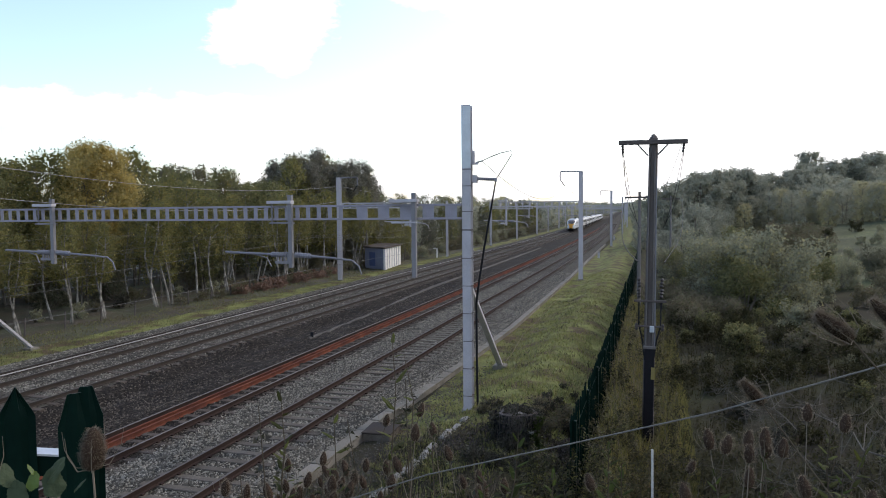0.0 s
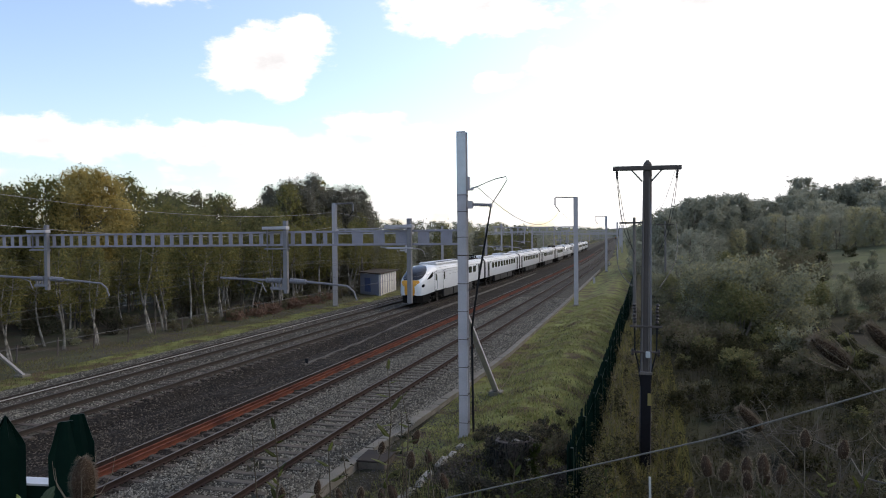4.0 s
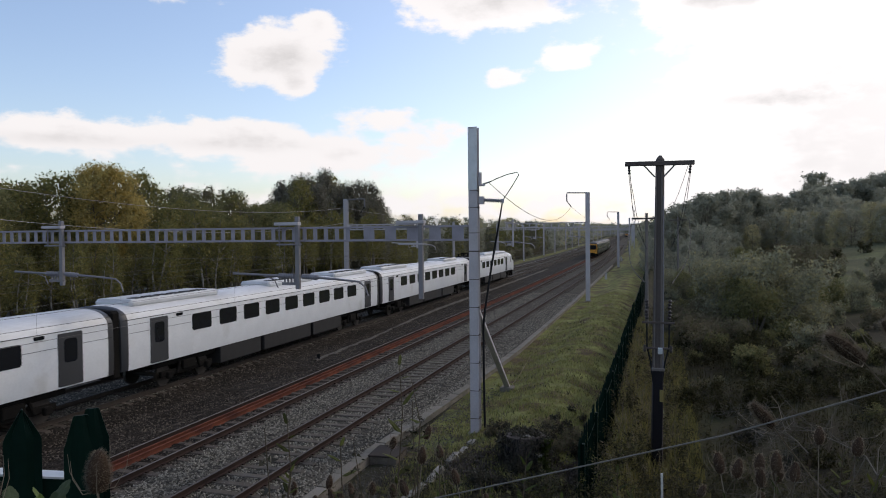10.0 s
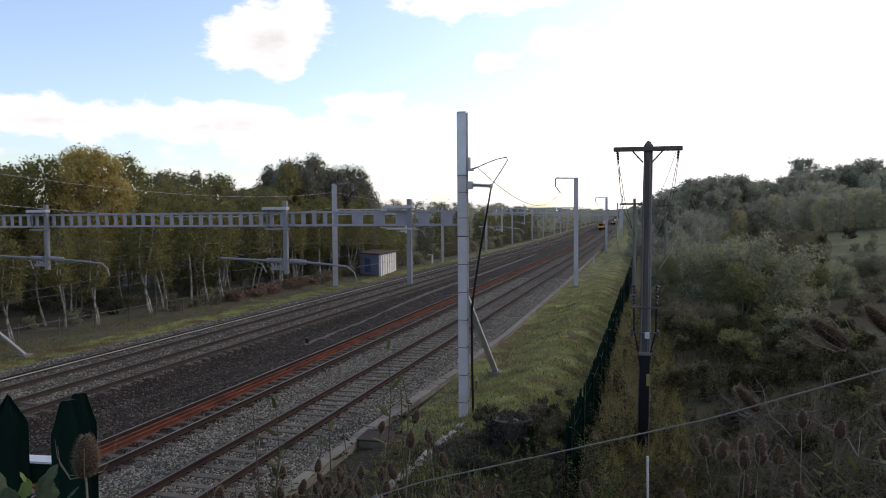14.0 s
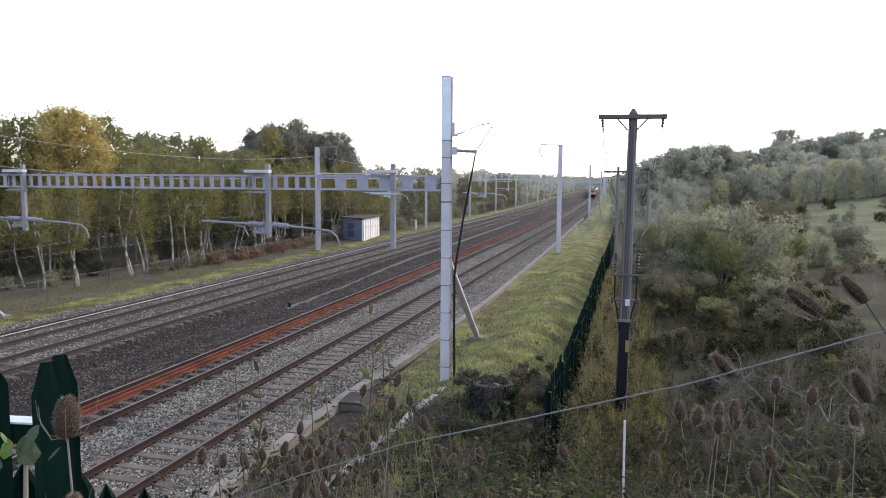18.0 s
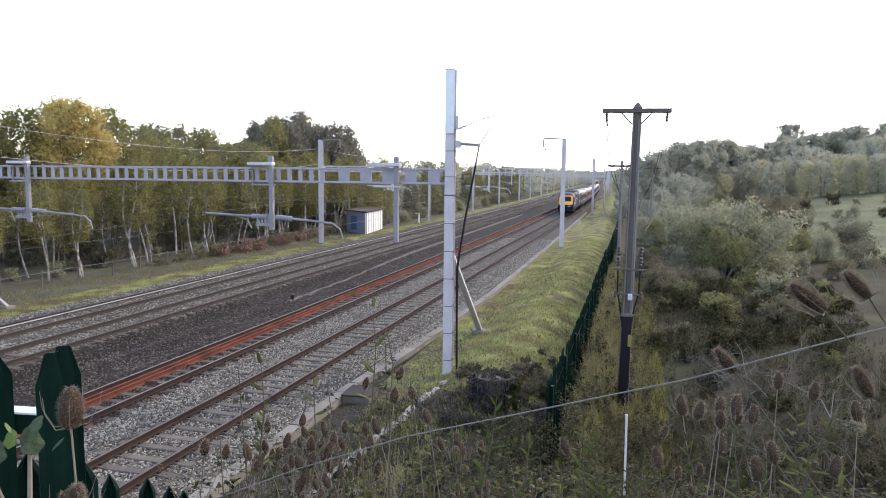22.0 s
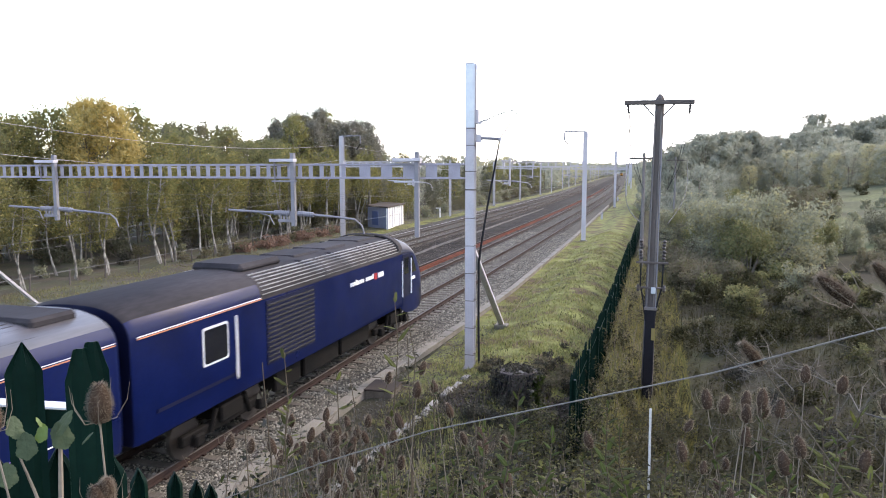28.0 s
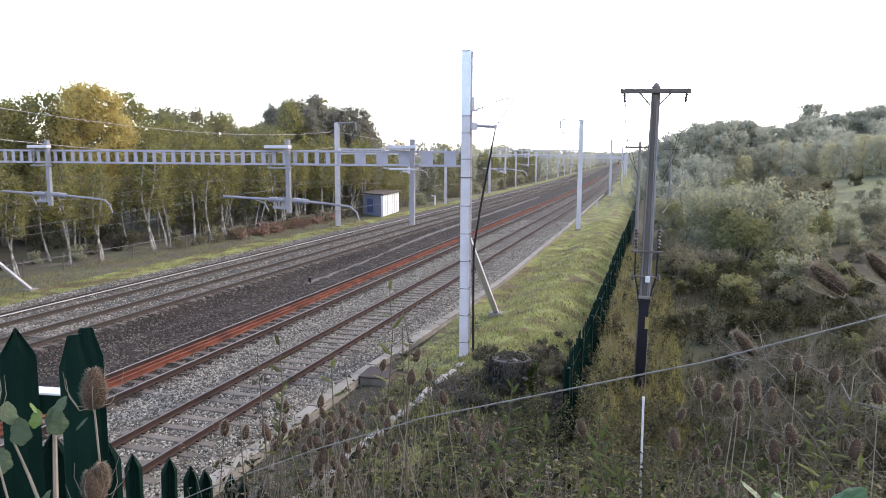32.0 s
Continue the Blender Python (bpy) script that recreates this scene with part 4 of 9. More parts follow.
# raking stays of the near gantry
for p0, p1, label in (((-6.23, 29.5, -0.3), (-5.93, 23.05, 3.75), "steel stay"), ((-30.15, 28.0, -0.4), (-30.1, 23.0, 4.2), "steel stay")):
    a, b = Vector(p0), Vector(p1)
    g = Geo()
    ln = (b - a).length
    g.box(-0.11, 0.11, -0.05, -0.035, 0, ln)
    g.box(-0.11, -0.095, -0.035, 0.06, 0, ln)
    g.box(0.095, 0.11, -0.035, 0.06, 0, ln)
    o = part("stay", g, M["galv_far"], near_gantry)
    q = (b - a).to_track_quat("Z", "Y")
    o.matrix_basis = Matrix.Translation(a) @ q.to_matrix().to_4x4()
    g = Geo()
    g.box(-0.28, 0.28, -0.28, 0.28, -0.5, 0.04, 0.03)
    o = part("stay_foot", g, M["concrete"], near_gantry)
    o.location = (p0[0], p0[1], p0[2] - 0.02)
# brackets, insulators and down leads on the near mast
fit = Geo()
fit.box(-5.75, -5.64, 22.72, 22.88, 7.86, 8.32, 0.01)
fit.box(-5.66, -5.52, 22.76, 22.84, 7.86, 7.93, 0.01)
part("bracket", fit, M["galv_far"], near_gantry)
part("insulator", insulator((-5.60, 22.8, 7.93), (-5.36, 22.82, 7.99), 0.035, 4), M["insulator"], near_gantry, "small grey insulator")
fit = Geo()
fit.box(-5.75, -5.55, 22.74, 22.86, 7.26, 7.52, 0.01)
part("bracket", fit, M["galv_far"], near_gantry)
part("insulator", insulator((-5.56, 22.8, 7.40), (-4.95, 22.8, 7.36), 0.075, 8), M["insulator"], near_gantry, "grey ribbed insulator")
fit = Geo()
fit.box(-4.98, -4.88, 22.77, 22.83, 7.28, 7.42, 0.01)
part("clamp", fit, M["galv_far"], near_gantry)
g = Geo()
g.pipe([(-4.93, 22.8, 7.34), (-5.12, 22.82, 6.3), (-5.35, 22.86, 5.1), (-5.58, 22.93, 3.75), (-5.66, 22.98, 3.2), (-5.66, 23.0, 1.2), (-5.64, 23.0, -0.3)], [0.026, 0.034, 0.036, 0.036, 0.04, 0.04, 0.04], 6)
part("down_lead", g, M["cable"], near_gantry, "black cable")
g = Geo()
g.pipe([(-5.40, 22.82, 7.98), (-5.1, 22.9, 8.12), (-4.8, 23.0, 8.24), (-4.46, 23.0, 8.30), (-4.42, 23.0, 8.20), (-4.62, 22.9, 7.85), (-4.93, 22.8, 7.36)], 0.016, 5)
part("jumper", g, M["cable"], near_gantry, "thin black jumper wire")
# swan-neck arms at the heads of the next masts
GANTRY_YS = [134.8, 200, 265, 330, 395, 460, 525, 590]
for x, y, z, s in ((-6.62, 69.5, 10.05, -1), (-29.8, 64.3, 9.7, 1), (-7.07 + 0.45 * float(curve_x(134.8)), 134.8, 9.85, -1)):
    arm = empty("mast_arm", pose(x, y, z), "thin bracket arm at a mast head with a hanging rod", "bracket arm")
    g = Geo()
    g.pipe([(0, 0, 0.0), (s * 1.95, 0, 0.05), (s * 2.0, 0, -0.05), (s * 2.0, 0, -0.75)], 0.065, 6)
    part("arm", g, M["tube"], arm)
    g = Geo()
    g.tube((s * 2.0, 0, -0.75), (s * 1.55, 0, -1.35), 0.04)
    part("rod", g, M["cable"], arm)
for y in GANTRY_YS:
    c = float(curve_x(y))
    gantry(y, -7.07 + c * (0.45 if y < 300 else 0.8), -29.8 + c, False, 9.9, 8.0)
# lone masts between the far gantries on the left
for x, y in ((-29.5, 102.0), (-29.8, 165.0), (-29.5, 225.0), (-29.5, 290.0), (-7.1, 102.0), (-7.4, 166.0)):
    mast = part("overhead_line_mast", h_mast(8.4 if x < -20 else 0.9), M["galv_far"])
    mast.matrix_basis = pose(x + float(curve_x(y)), y, -0.5)
    tagged(mast, "galvanised steel mast beside the tracks" if x < -20 else "short galvanised post in the cess", "mast", "lone masts")


def sagging(p0, p1, sag, n=10):
    p0, p1 = Vector(p0), Vector(p1)
    return [p0.lerp(p1, i / n) - Vector((0, 0, 4 * sag * (i / n) * (1 - i / n))) for i in range(n + 1)]


SUPPORTS = [-40.0, 22.4, 69.1, 134.4, 199.6, 264.6, 329.6]
for number, dz in ((1, 0.0), (2, 0.0), (3, 0.0), (4, 0.0)):
    top = empty("overhead_wires", pose(0, 0, 0), "contact wire and catenary with droppers over one track", "overhead wire", "wires over the tracks")
    cw, mw, dr, call, mall = Geo(), Geo(), Geo(), [], []
    for i, (a, b) in enumerate(zip(SUPPORTS, SUPPORTS[1:])):
        st = 0.18 * (-1) ** i
        xa, xb = TRACK_X[number] + float(curve_x(a)) + st, TRACK_X[number] + float(curve_x(b)) - st
        con = sagging((xa, a, 4.45), (xb, b, 4.45), 0.03)
        mes = sagging((xa, a, 5.55), (xb, b, 5.55), 0.75)
        r = 0.003 if a < 60 else 0.007
        call += con[:-1]
        mall += mes[:-1]
        for p, q in list(zip(con, mes))[1:-1]:
            dr.tube(p, q, r * 0.6, None, 3)
    cw.pipe(call, [0.0042 if p.y < 60 else 0.009 for p in call], 4)
    mw.pipe(mall, [0.0032 if p.y < 60 else 0.008 for p in mall], 4)
    part("contact_wire", cw, M["wire"], top)
    part("catenary_wire", mw, M["wire"], top)
    part("droppers", dr, M["wire"], top)["kind"] = "stuff"
for x, z in ((-29.9, 8.9), (-29.9, 7.4)):
    g = Geo()
    line_pts = []
    for a, b in zip([-40, 22.8, 64.3, 134.8, 196], [22.8, 64.3, 134.8, 196, 258]):
        line_pts += sagging((x + float(curve_x(a)), a, z), (x + float(curve_x(b)), b, z), 0.9)[:-1]
    g.pipe(line_pts, 0.011, 4)
    tagged(part("feeder_wire", g, M["galv_far"]), "thin feeder wire along the mast heads", "wire", "feeder wires")
g = Geo()
g.pipe(sagging((-5.4, 22.8, 7.98), (-8.2, 69.5, 8.75), 1.3, 14)[:-1] + sagging((-8.2, 69.5, 8.75), (-8.6, 134.8, 8.6), 1.2, 10), 0.015, 4)
tagged(part("feeder_wire", g, M["wire"]), "sagging feeder wire from the near mast to the next", "wire", "feeder wires")

# ---------------------------------------------------------------- trains
P = dict(
    white=mat("white_train_paint", (0.72, 0.73, 0.74), 0.35, 0, 0.05, 1.5, 12, coat=0.2, second=(0.60, 0.60, 0.59), second_at=0.66, spread=0.12),
    white_roof=mat("pale_grey_roof", (0.62, 0.63, 0.64), 0.45, 0, 0.12, 1.0, 10, second=(0.48, 0.47, 0.45), second_at=0.6, stretch=(1, 0.3, 1)),
    pod=mat("grey_roof_pod", (0.52, 0.53, 0.54), 0.5, 0, 0.12, 2.0, 15),
    glass=mat("dark_train_glass", (0.012, 0.013, 0.016), 0.06, 0, 0.1, 1, 10, spec=0.28),
    grey_door=mat("charcoal_door", (0.035, 0.036, 0.04), 0.45, 0, 0.08, 2, 20),
    under=mat("dirty_underframe", (0.010, 0.009, 0.008), 0.9, 0, 0.3, 2, 20, 0.3, 30, spec=0.1),
    skirt_grey=mat("grey_underframe_box", (0.012, 0.0115, 0.012), 0.8, 0, 0.25, 1.5, 15),
    wheel=mat("worn_wheel_steel", (0.045, 0.038, 0.033), 0.6, 0.5, 0.2, 4, 30),
    yellow=mat("warning_yellow", (0.70, 0.32, 0.028), 0.5, 0, 0.08, 2, 20, second=(0.62, 0.33, 0.04), second_at=0.65),
    blue=mat("deep_blue_train_paint", (0.0018, 0.0065, 0.047), 0.34, 0, 0.15, 1.2, 15, spec=0.16, second=(0.0022, 0.0055, 0.034), second_at=0.6),
    blue_dark=mat("navy_train_paint", (0.004, 0.006, 0.026), 0.4, 0, 0.15, 1.5, 15, spec=0.25),
    roof_dirty=mat("sooty_train_roof", (0.034, 0.032, 0.035), 0.40, 0, 0.4, 1.2, 10, spec=0.5, second=(0.085, 0.08, 0.085), second_at=0.56, stretch=(3, 0.3, 1)),
    roof_black=mat("black_sooty_roof", (0.022, 0.020, 0.022), 0.8, 0, 0.35, 1.0, 10, spec=0.15, second=(0.045, 0.04, 0.042), second_at=0.58, stretch=(1, 0.3, 1)),
    skirt_brown=mat("brake_dust_skirt", (0.013, 0.012, 0.009), 0.85, 0, 0.35, 0.8, 12, spec=0.1, second=(0.008, 0.009, 0.016), second_at=0.6, stretch=(1, 0.4, 1)),
    red=mat("red_train_door", (0.46, 0.026, 0.04), 0.4, 0, 0.06, 2, 20, coat=0.2),
    white_line=mat("white_stripe", (0.75, 0.75, 0.78), 0.5),
    pink_line=mat("mauve_stripe", (0.30, 0.16, 0.46), 0.5),
    sky_line=mat("pale_blue_stripe", (0.10, 0.30, 0.62), 0.5),
    swirl_blue=mat("mid_blue_stripe", (0.03, 0.13, 0.42), 0.5),
    gold=mat("first_class_yellow_line", (0.82, 0.50, 0.03), 0.5),
    orange=mat("thin_orange_cantrail_line", (0.50, 0.20, 0.11), 0.5),
    green=mat("dark_green_train_paint", (0.002, 0.0075, 0.0065), 0.3, 0, 0.15, 1.2, 15, spec=0.13),
    green_roof=mat("dark_grey_train_roof", (0.075, 0.07, 0.078), 0.6, 0, 0.2, 1, 10, second=(0.05, 0.047, 0.05)),
    pale_door=mat("pale_grey_green_door", (0.11, 0.128, 0.122), 0.45, 0, 0.08, 2, 20),
    louvre=mat("sooty_grey_louvre", (0.27, 0.265, 0.26), 0.6, 0, 0.35, 2.0, 14, second=(0.13, 0.125, 0.12), second_at=0.55),
    roof_line=mat("dark_roof_seam", (0.03, 0.029, 0.03), 0.8, 0, 0.3, 2.0, 14),
    nose_black=mat("black_nose_band", (0.004, 0.005, 0.013), 0.4, 0, 0.15, 2.0, 14, spec=0.2),
    lamp=glowing("lit_headlamp", (1.0, 0.93, 0.78), 6.0),
    tail=glowing("lit_red_tail_lamp", (1.0, 0.10, 0.06), 2.5),
    lamp_off=mat("headlamp_glass", (0.5, 0.5, 0.5), 0.15),
)


def section(hw, zb, zs, zt, n=9, power=0.72):
    """Half-open cross section of a car body, from its right foot over the roof to its left foot."""
    right = [(hw - 0.05, zb), (hw - 0.012, zb + 0.18), (hw, (zb + zs) / 2), (hw - 0.015, zs)]
    arc = [((hw - 0.015) * math.cos(radians(90 * k / n)) ** power, zs + (zt - zs) * math.sin(radians(90 * k / n)) ** 0.85) for k in range(1, n)]
    half = right + arc
    return half + [(0.0, zt)] + [(-x, z) for x, z in half[::-1]]


def shell(car, stations, choose, names, smooth=True):
    """Lofts cross sections given as (y, hw, zb, zs, zt), and splits the faces into parts by choose(x, y, z)."""
    rings = [[(x, y, z) for x, z in section(hw, zb, zs, zt)] for y, hw, zb, zs, zt in stations]
    n = len(rings[0])
    geos = {}
    for i in range(len(rings) - 1):
        for j in range(n - 1):
            quad = [rings[i][j], rings[i][j + 1], rings[i + 1][j + 1], rings[i + 1][j]]
            c = [sum(p[k] for p in quad) / 4 for k in range(3)]
            key = choose(*c)
            g, index = geos.setdefault(key, (Geo(), {}))
            ids = []
            for p in quad:
                if p not in index:
                    index[p] = len(g.v)
                    g.v.append(p)
                ids.append(index[p])
            g.f.append(tuple(ids))
    for end, ring in ((0, rings[0]), (-1, rings[-1])):
        c = [sum(p[k] for p in ring) / len(ring) for k in range(3)]
        key = choose(0, c[1], c[2])
        g = geos.setdefault(names["end"] if end == 0 else "end_wall", (Geo(), {}))[0]
        g.add(ring, [tuple(range(len(ring)))])
    made = {}
    for key, (g, _) in geos.items():
        made[key] = part(key, g, names[key], car, smooth=smooth)
    return made


def bogie(car, y, wheels=0.46):
    g = Geo()
    for s in (-1, 1):
        g.box(s * 1.02 - 0.08, s * 1.02 + 0.08, -1.75, 1.75, 0.42, 0.66, 0.03)
        g.box(s * 1.08 - 0.12, s * 1.08 + 0.12, -0.45, 0.45, 0.55, 0.95, 0.04)
        for a in (-1.3, 1.3):
            g.box(s * 1.14 - 0.10, s * 1.14 + 0.10, a - 0.16, a + 0.16, 0.34, 0.62, 0.04)
            g.tube((s * 1.12, a * 0.62, 0.45), (s * 1.12, a * 0.45, 0.95), 0.07)
    g.box(-1.0, 1.0, -0.25, 0.25, 0.5, 0.8, 0.03)
    b = part("bogie", g, P["under"], car)
    b.location = (0, y, 0)
    for a in (-1.3, 1.3):
        w = Geo()
        for s in (-1, 1):
            w.tube((s * 0.70, a, wheels), (s * 0.82, a, wheels), wheels, None, 18)
        w.tube((-0.7, a, wheels), (0.7, a, wheels), 0.09)
        part("wheelset", w, P["wheel"], b)


def plates(car, name, spans, z0, z1, hw, material, t=0.012, r=0.09, label="", both=True):
    for y0, y1 in spans:
        for s in ((1, -1) if both else (1,)):
            g = Geo()
            g.rounded(s * (hw - 0.02), y0, y1, z0, z1, s * (0.02 + t), min(r, (z1 - z0) / 2.2, (y1 - y0) / 2.2))
            part(name, g, material, car, label)


def line(car, name, y0, y1, z0, z1, hw, material, t=0.006):
    for s in (1, -1):
        g = Geo()
        g.box(min(s * (hw - 0.02), s * (hw + t)), max(s * (hw - 0.02), s * (hw + t)), y0, y1, z0, z1)
        part(name, g, material, car)


def underboxes(car, spans, material, hw=1.28, z0=0.38, z1=1.12):
    for y0, y1 in spans:
        g = Geo()
        g.box(-hw, hw, y0, y1, z0, z1, 0.04)
        part("underframe_box", g, material, car)


def front_patch(car, name, table, y0, rows, material, lift=0.012, n=10, label=""):
    """A panel laid on a nose, given by rows of height and half width; the nose is a table of cross sections."""
    t = np.array(table)

    def depth(x, z):
        lo, hi = 0.0, float(t[-1, 0])
        for _ in range(26):
            s = (lo + hi) / 2
            hw, zs, zt = (np.interp(s, t[:, 0], t[:, k]) for k in (1, 3, 4))
            u = abs(x) / (hw - 0.015)
            up = -9 if u >= 1 else zs + (zt - zs) * math.sin(math.acos(u ** (1 / 0.72))) ** 0.85
            lo, hi = (lo, s) if up > z else (s, hi)
        return (lo + hi) / 2

    fine = []
    for (za, wa), (zb, wb) in zip(rows, rows[1:]):
        k = max(1, int((zb - za) / 0.12))
        fine += [(za + (zb - za) * i / k, wa + (wb - wa) * i / k) for i in range(k)]
    fine.append(rows[-1])
    g = Geo()
    g.loft([[(w * (2 * i / n - 1), y0 + depth(w * (2 * i / n - 1), z) - lift, z + lift * 0.5) for i in range(n + 1)] for z, w in fine], False, False)
    return part(name, g, material, car, label, True)


def interp_rows(table, m):
    t = np.array(table)
    s = np.linspace(0, 1, m) ** 1.3 * t[-1, 0]
    return [[float(v) for v in (a, *[np.interp(a, t[:, 0], t[:, k]) for k in range(1, t.shape[1])])] for a in s]


# ---- white intercity train: cars 25.7 m, noses at both ends of each five-car unit
IW, IZB, IZS, IZT = 1.35, 1.14, 2.95, 3.62
IET_NOSE = [(0, 0.50, 1.02, 1.72, 2.02), (0.10, 0.80, 0.98, 1.86, 2.22), (0.35, 0.99, 0.96, 1.98, 2.42), (0.9, 1.14, 0.98, 2.14, 2.72), (1.6, 1.24, 1.02, 2.38, 3.06), (2.6, 1.31, 1.08, 2.68, 3.42), (3.6, 1.345, 1.12, 2.88, 3.60), (4.6, IW, IZB, IZS, IZT)]


def iet_fittings(car, y0, y1, doors, windows, pods, bogies):
    plates(car, "door", doors, 1.20, 3.02, IW, P["grey_door"], 0.014, 0.06, "charcoal sliding door")
    plates(car, "door_window", [(a + 0.24, b - 0.24) for a, b in doors], 2.0, 2.82, IW, P["glass"], 0.022, 0.12)
    plates(car, "window", windows, 2.18, 2.90, IW, P["glass"], 0.012, 0.10, "dark flush window")
    line(car, "cantrail_line", y0, y1, 3.078, 3.098, IW - 0.02, P["under"])
    line(car, "gutter", y0, y1, 3.30, 3.318, IW - 0.165, P["under"], 0.03)
    # panel joint at window height, broken by the windows and doors
    stops = sorted([(a - 0.02, b + 0.02) for a, b in windows + doors] + [(y1, y1)])
    at = y0 + (4.4 if y1 - y0 < 24.5 else 0.1)
    for a, b in stops:
        if a - at > 0.15:
            line(car, "panel_joint", at, a, 2.555, 2.567, IW - 0.003, P["skirt_grey"])
        at = max(at, b)
    plates(car, "destination_display", [(b + 0.55, b + 0.95) if a < (y0 + y1) / 2 else (a - 0.95, a - 0.55) for a, b in doors], 2.93, 3.05, IW, P["glass"], 0.012, 0.03)
    for a, b in pods:
        g = Geo()
        g.box(-0.92, 0.92, a, b, 3.45, 3.80, 0.12)
        pod = part("roof_pod", g, P["pod"], car)
        k = a + 0.5
        while k < b - 0.5:
            h = Geo()
            h.box(0.25, 0.78, k, k + 0.55, 3.795, 3.825, 0.01)
            part("vent", h, P["skirt_grey"], pod)
            k += 0.8
    for y in bogies:
        bogie(car, y)
    lo, hi = bogies
    underboxes(car, [(lo + 2.1, lo + 5.6), (lo + 5.9, hi - 6.2), (hi - 5.9, hi - 2.1)], P["skirt_grey"], 1.29, 0.36, 1.14)
    underboxes(car, [(lo - 2.2, lo + 2.05), (hi - 2.05, hi + 2.2)], P["under"], 1.05, 0.85, 1.14)


def iet_middle(pods, windows, name="passenger_car"):
    L = 25.6
    car = empty(name, pose(0, 0, -300), "white unbranded intercity train car with dark windows", "train car", "cars of the white train")
    st = [(-L / 2, IW - 0.06, IZB, IZS - 0.02, IZT - 0.06), (-L / 2 + 0.1, IW, IZB, IZS, IZT), (-L / 2 + 0.33, IW, IZB, IZS, IZT), (L / 2 - 0.33, IW, IZB, IZS, IZT), (L / 2 - 0.1, IW, IZB, IZS, IZT), (L / 2, IW - 0.06, IZB, IZS - 0.02, IZT - 0.06)]
    shell(car, st, lambda x, y, z: ("front_fairing" if y < 0 else "rear_fairing") if abs(y) > L / 2 - 0.3 else "roof" if z > 3.12 else "body", {"front_fairing": P["grey_door"], "rear_fairing": P["grey_door"], "roof": P["white_roof"], "body": P["white"], "end": "end_wall", "end_wall": P["grey_door"]})
    iet_fittings(car, -L / 2 + 0.1, L / 2 - 0.1, [(-L / 2 + 1.55, -L / 2 + 2.6), (L / 2 - 2.6, L / 2 - 1.55)], windows, pods, (-8.6, 8.6))
    g = Geo()
    g.box(-1.24, 1.24, L / 2 - 0.05, L / 2 + 0.45, 0.9, 3.5, 0.1)
    part("gangway_bellows", g, P["under"], car, "black corridor bellows")
    return car


def windows_from(y0, n, pitch=2.0, w=1.36, skip=()):
    return [(y0 + pitch * i, y0 + pitch * i + w) for i in range(n) if i not in skip]


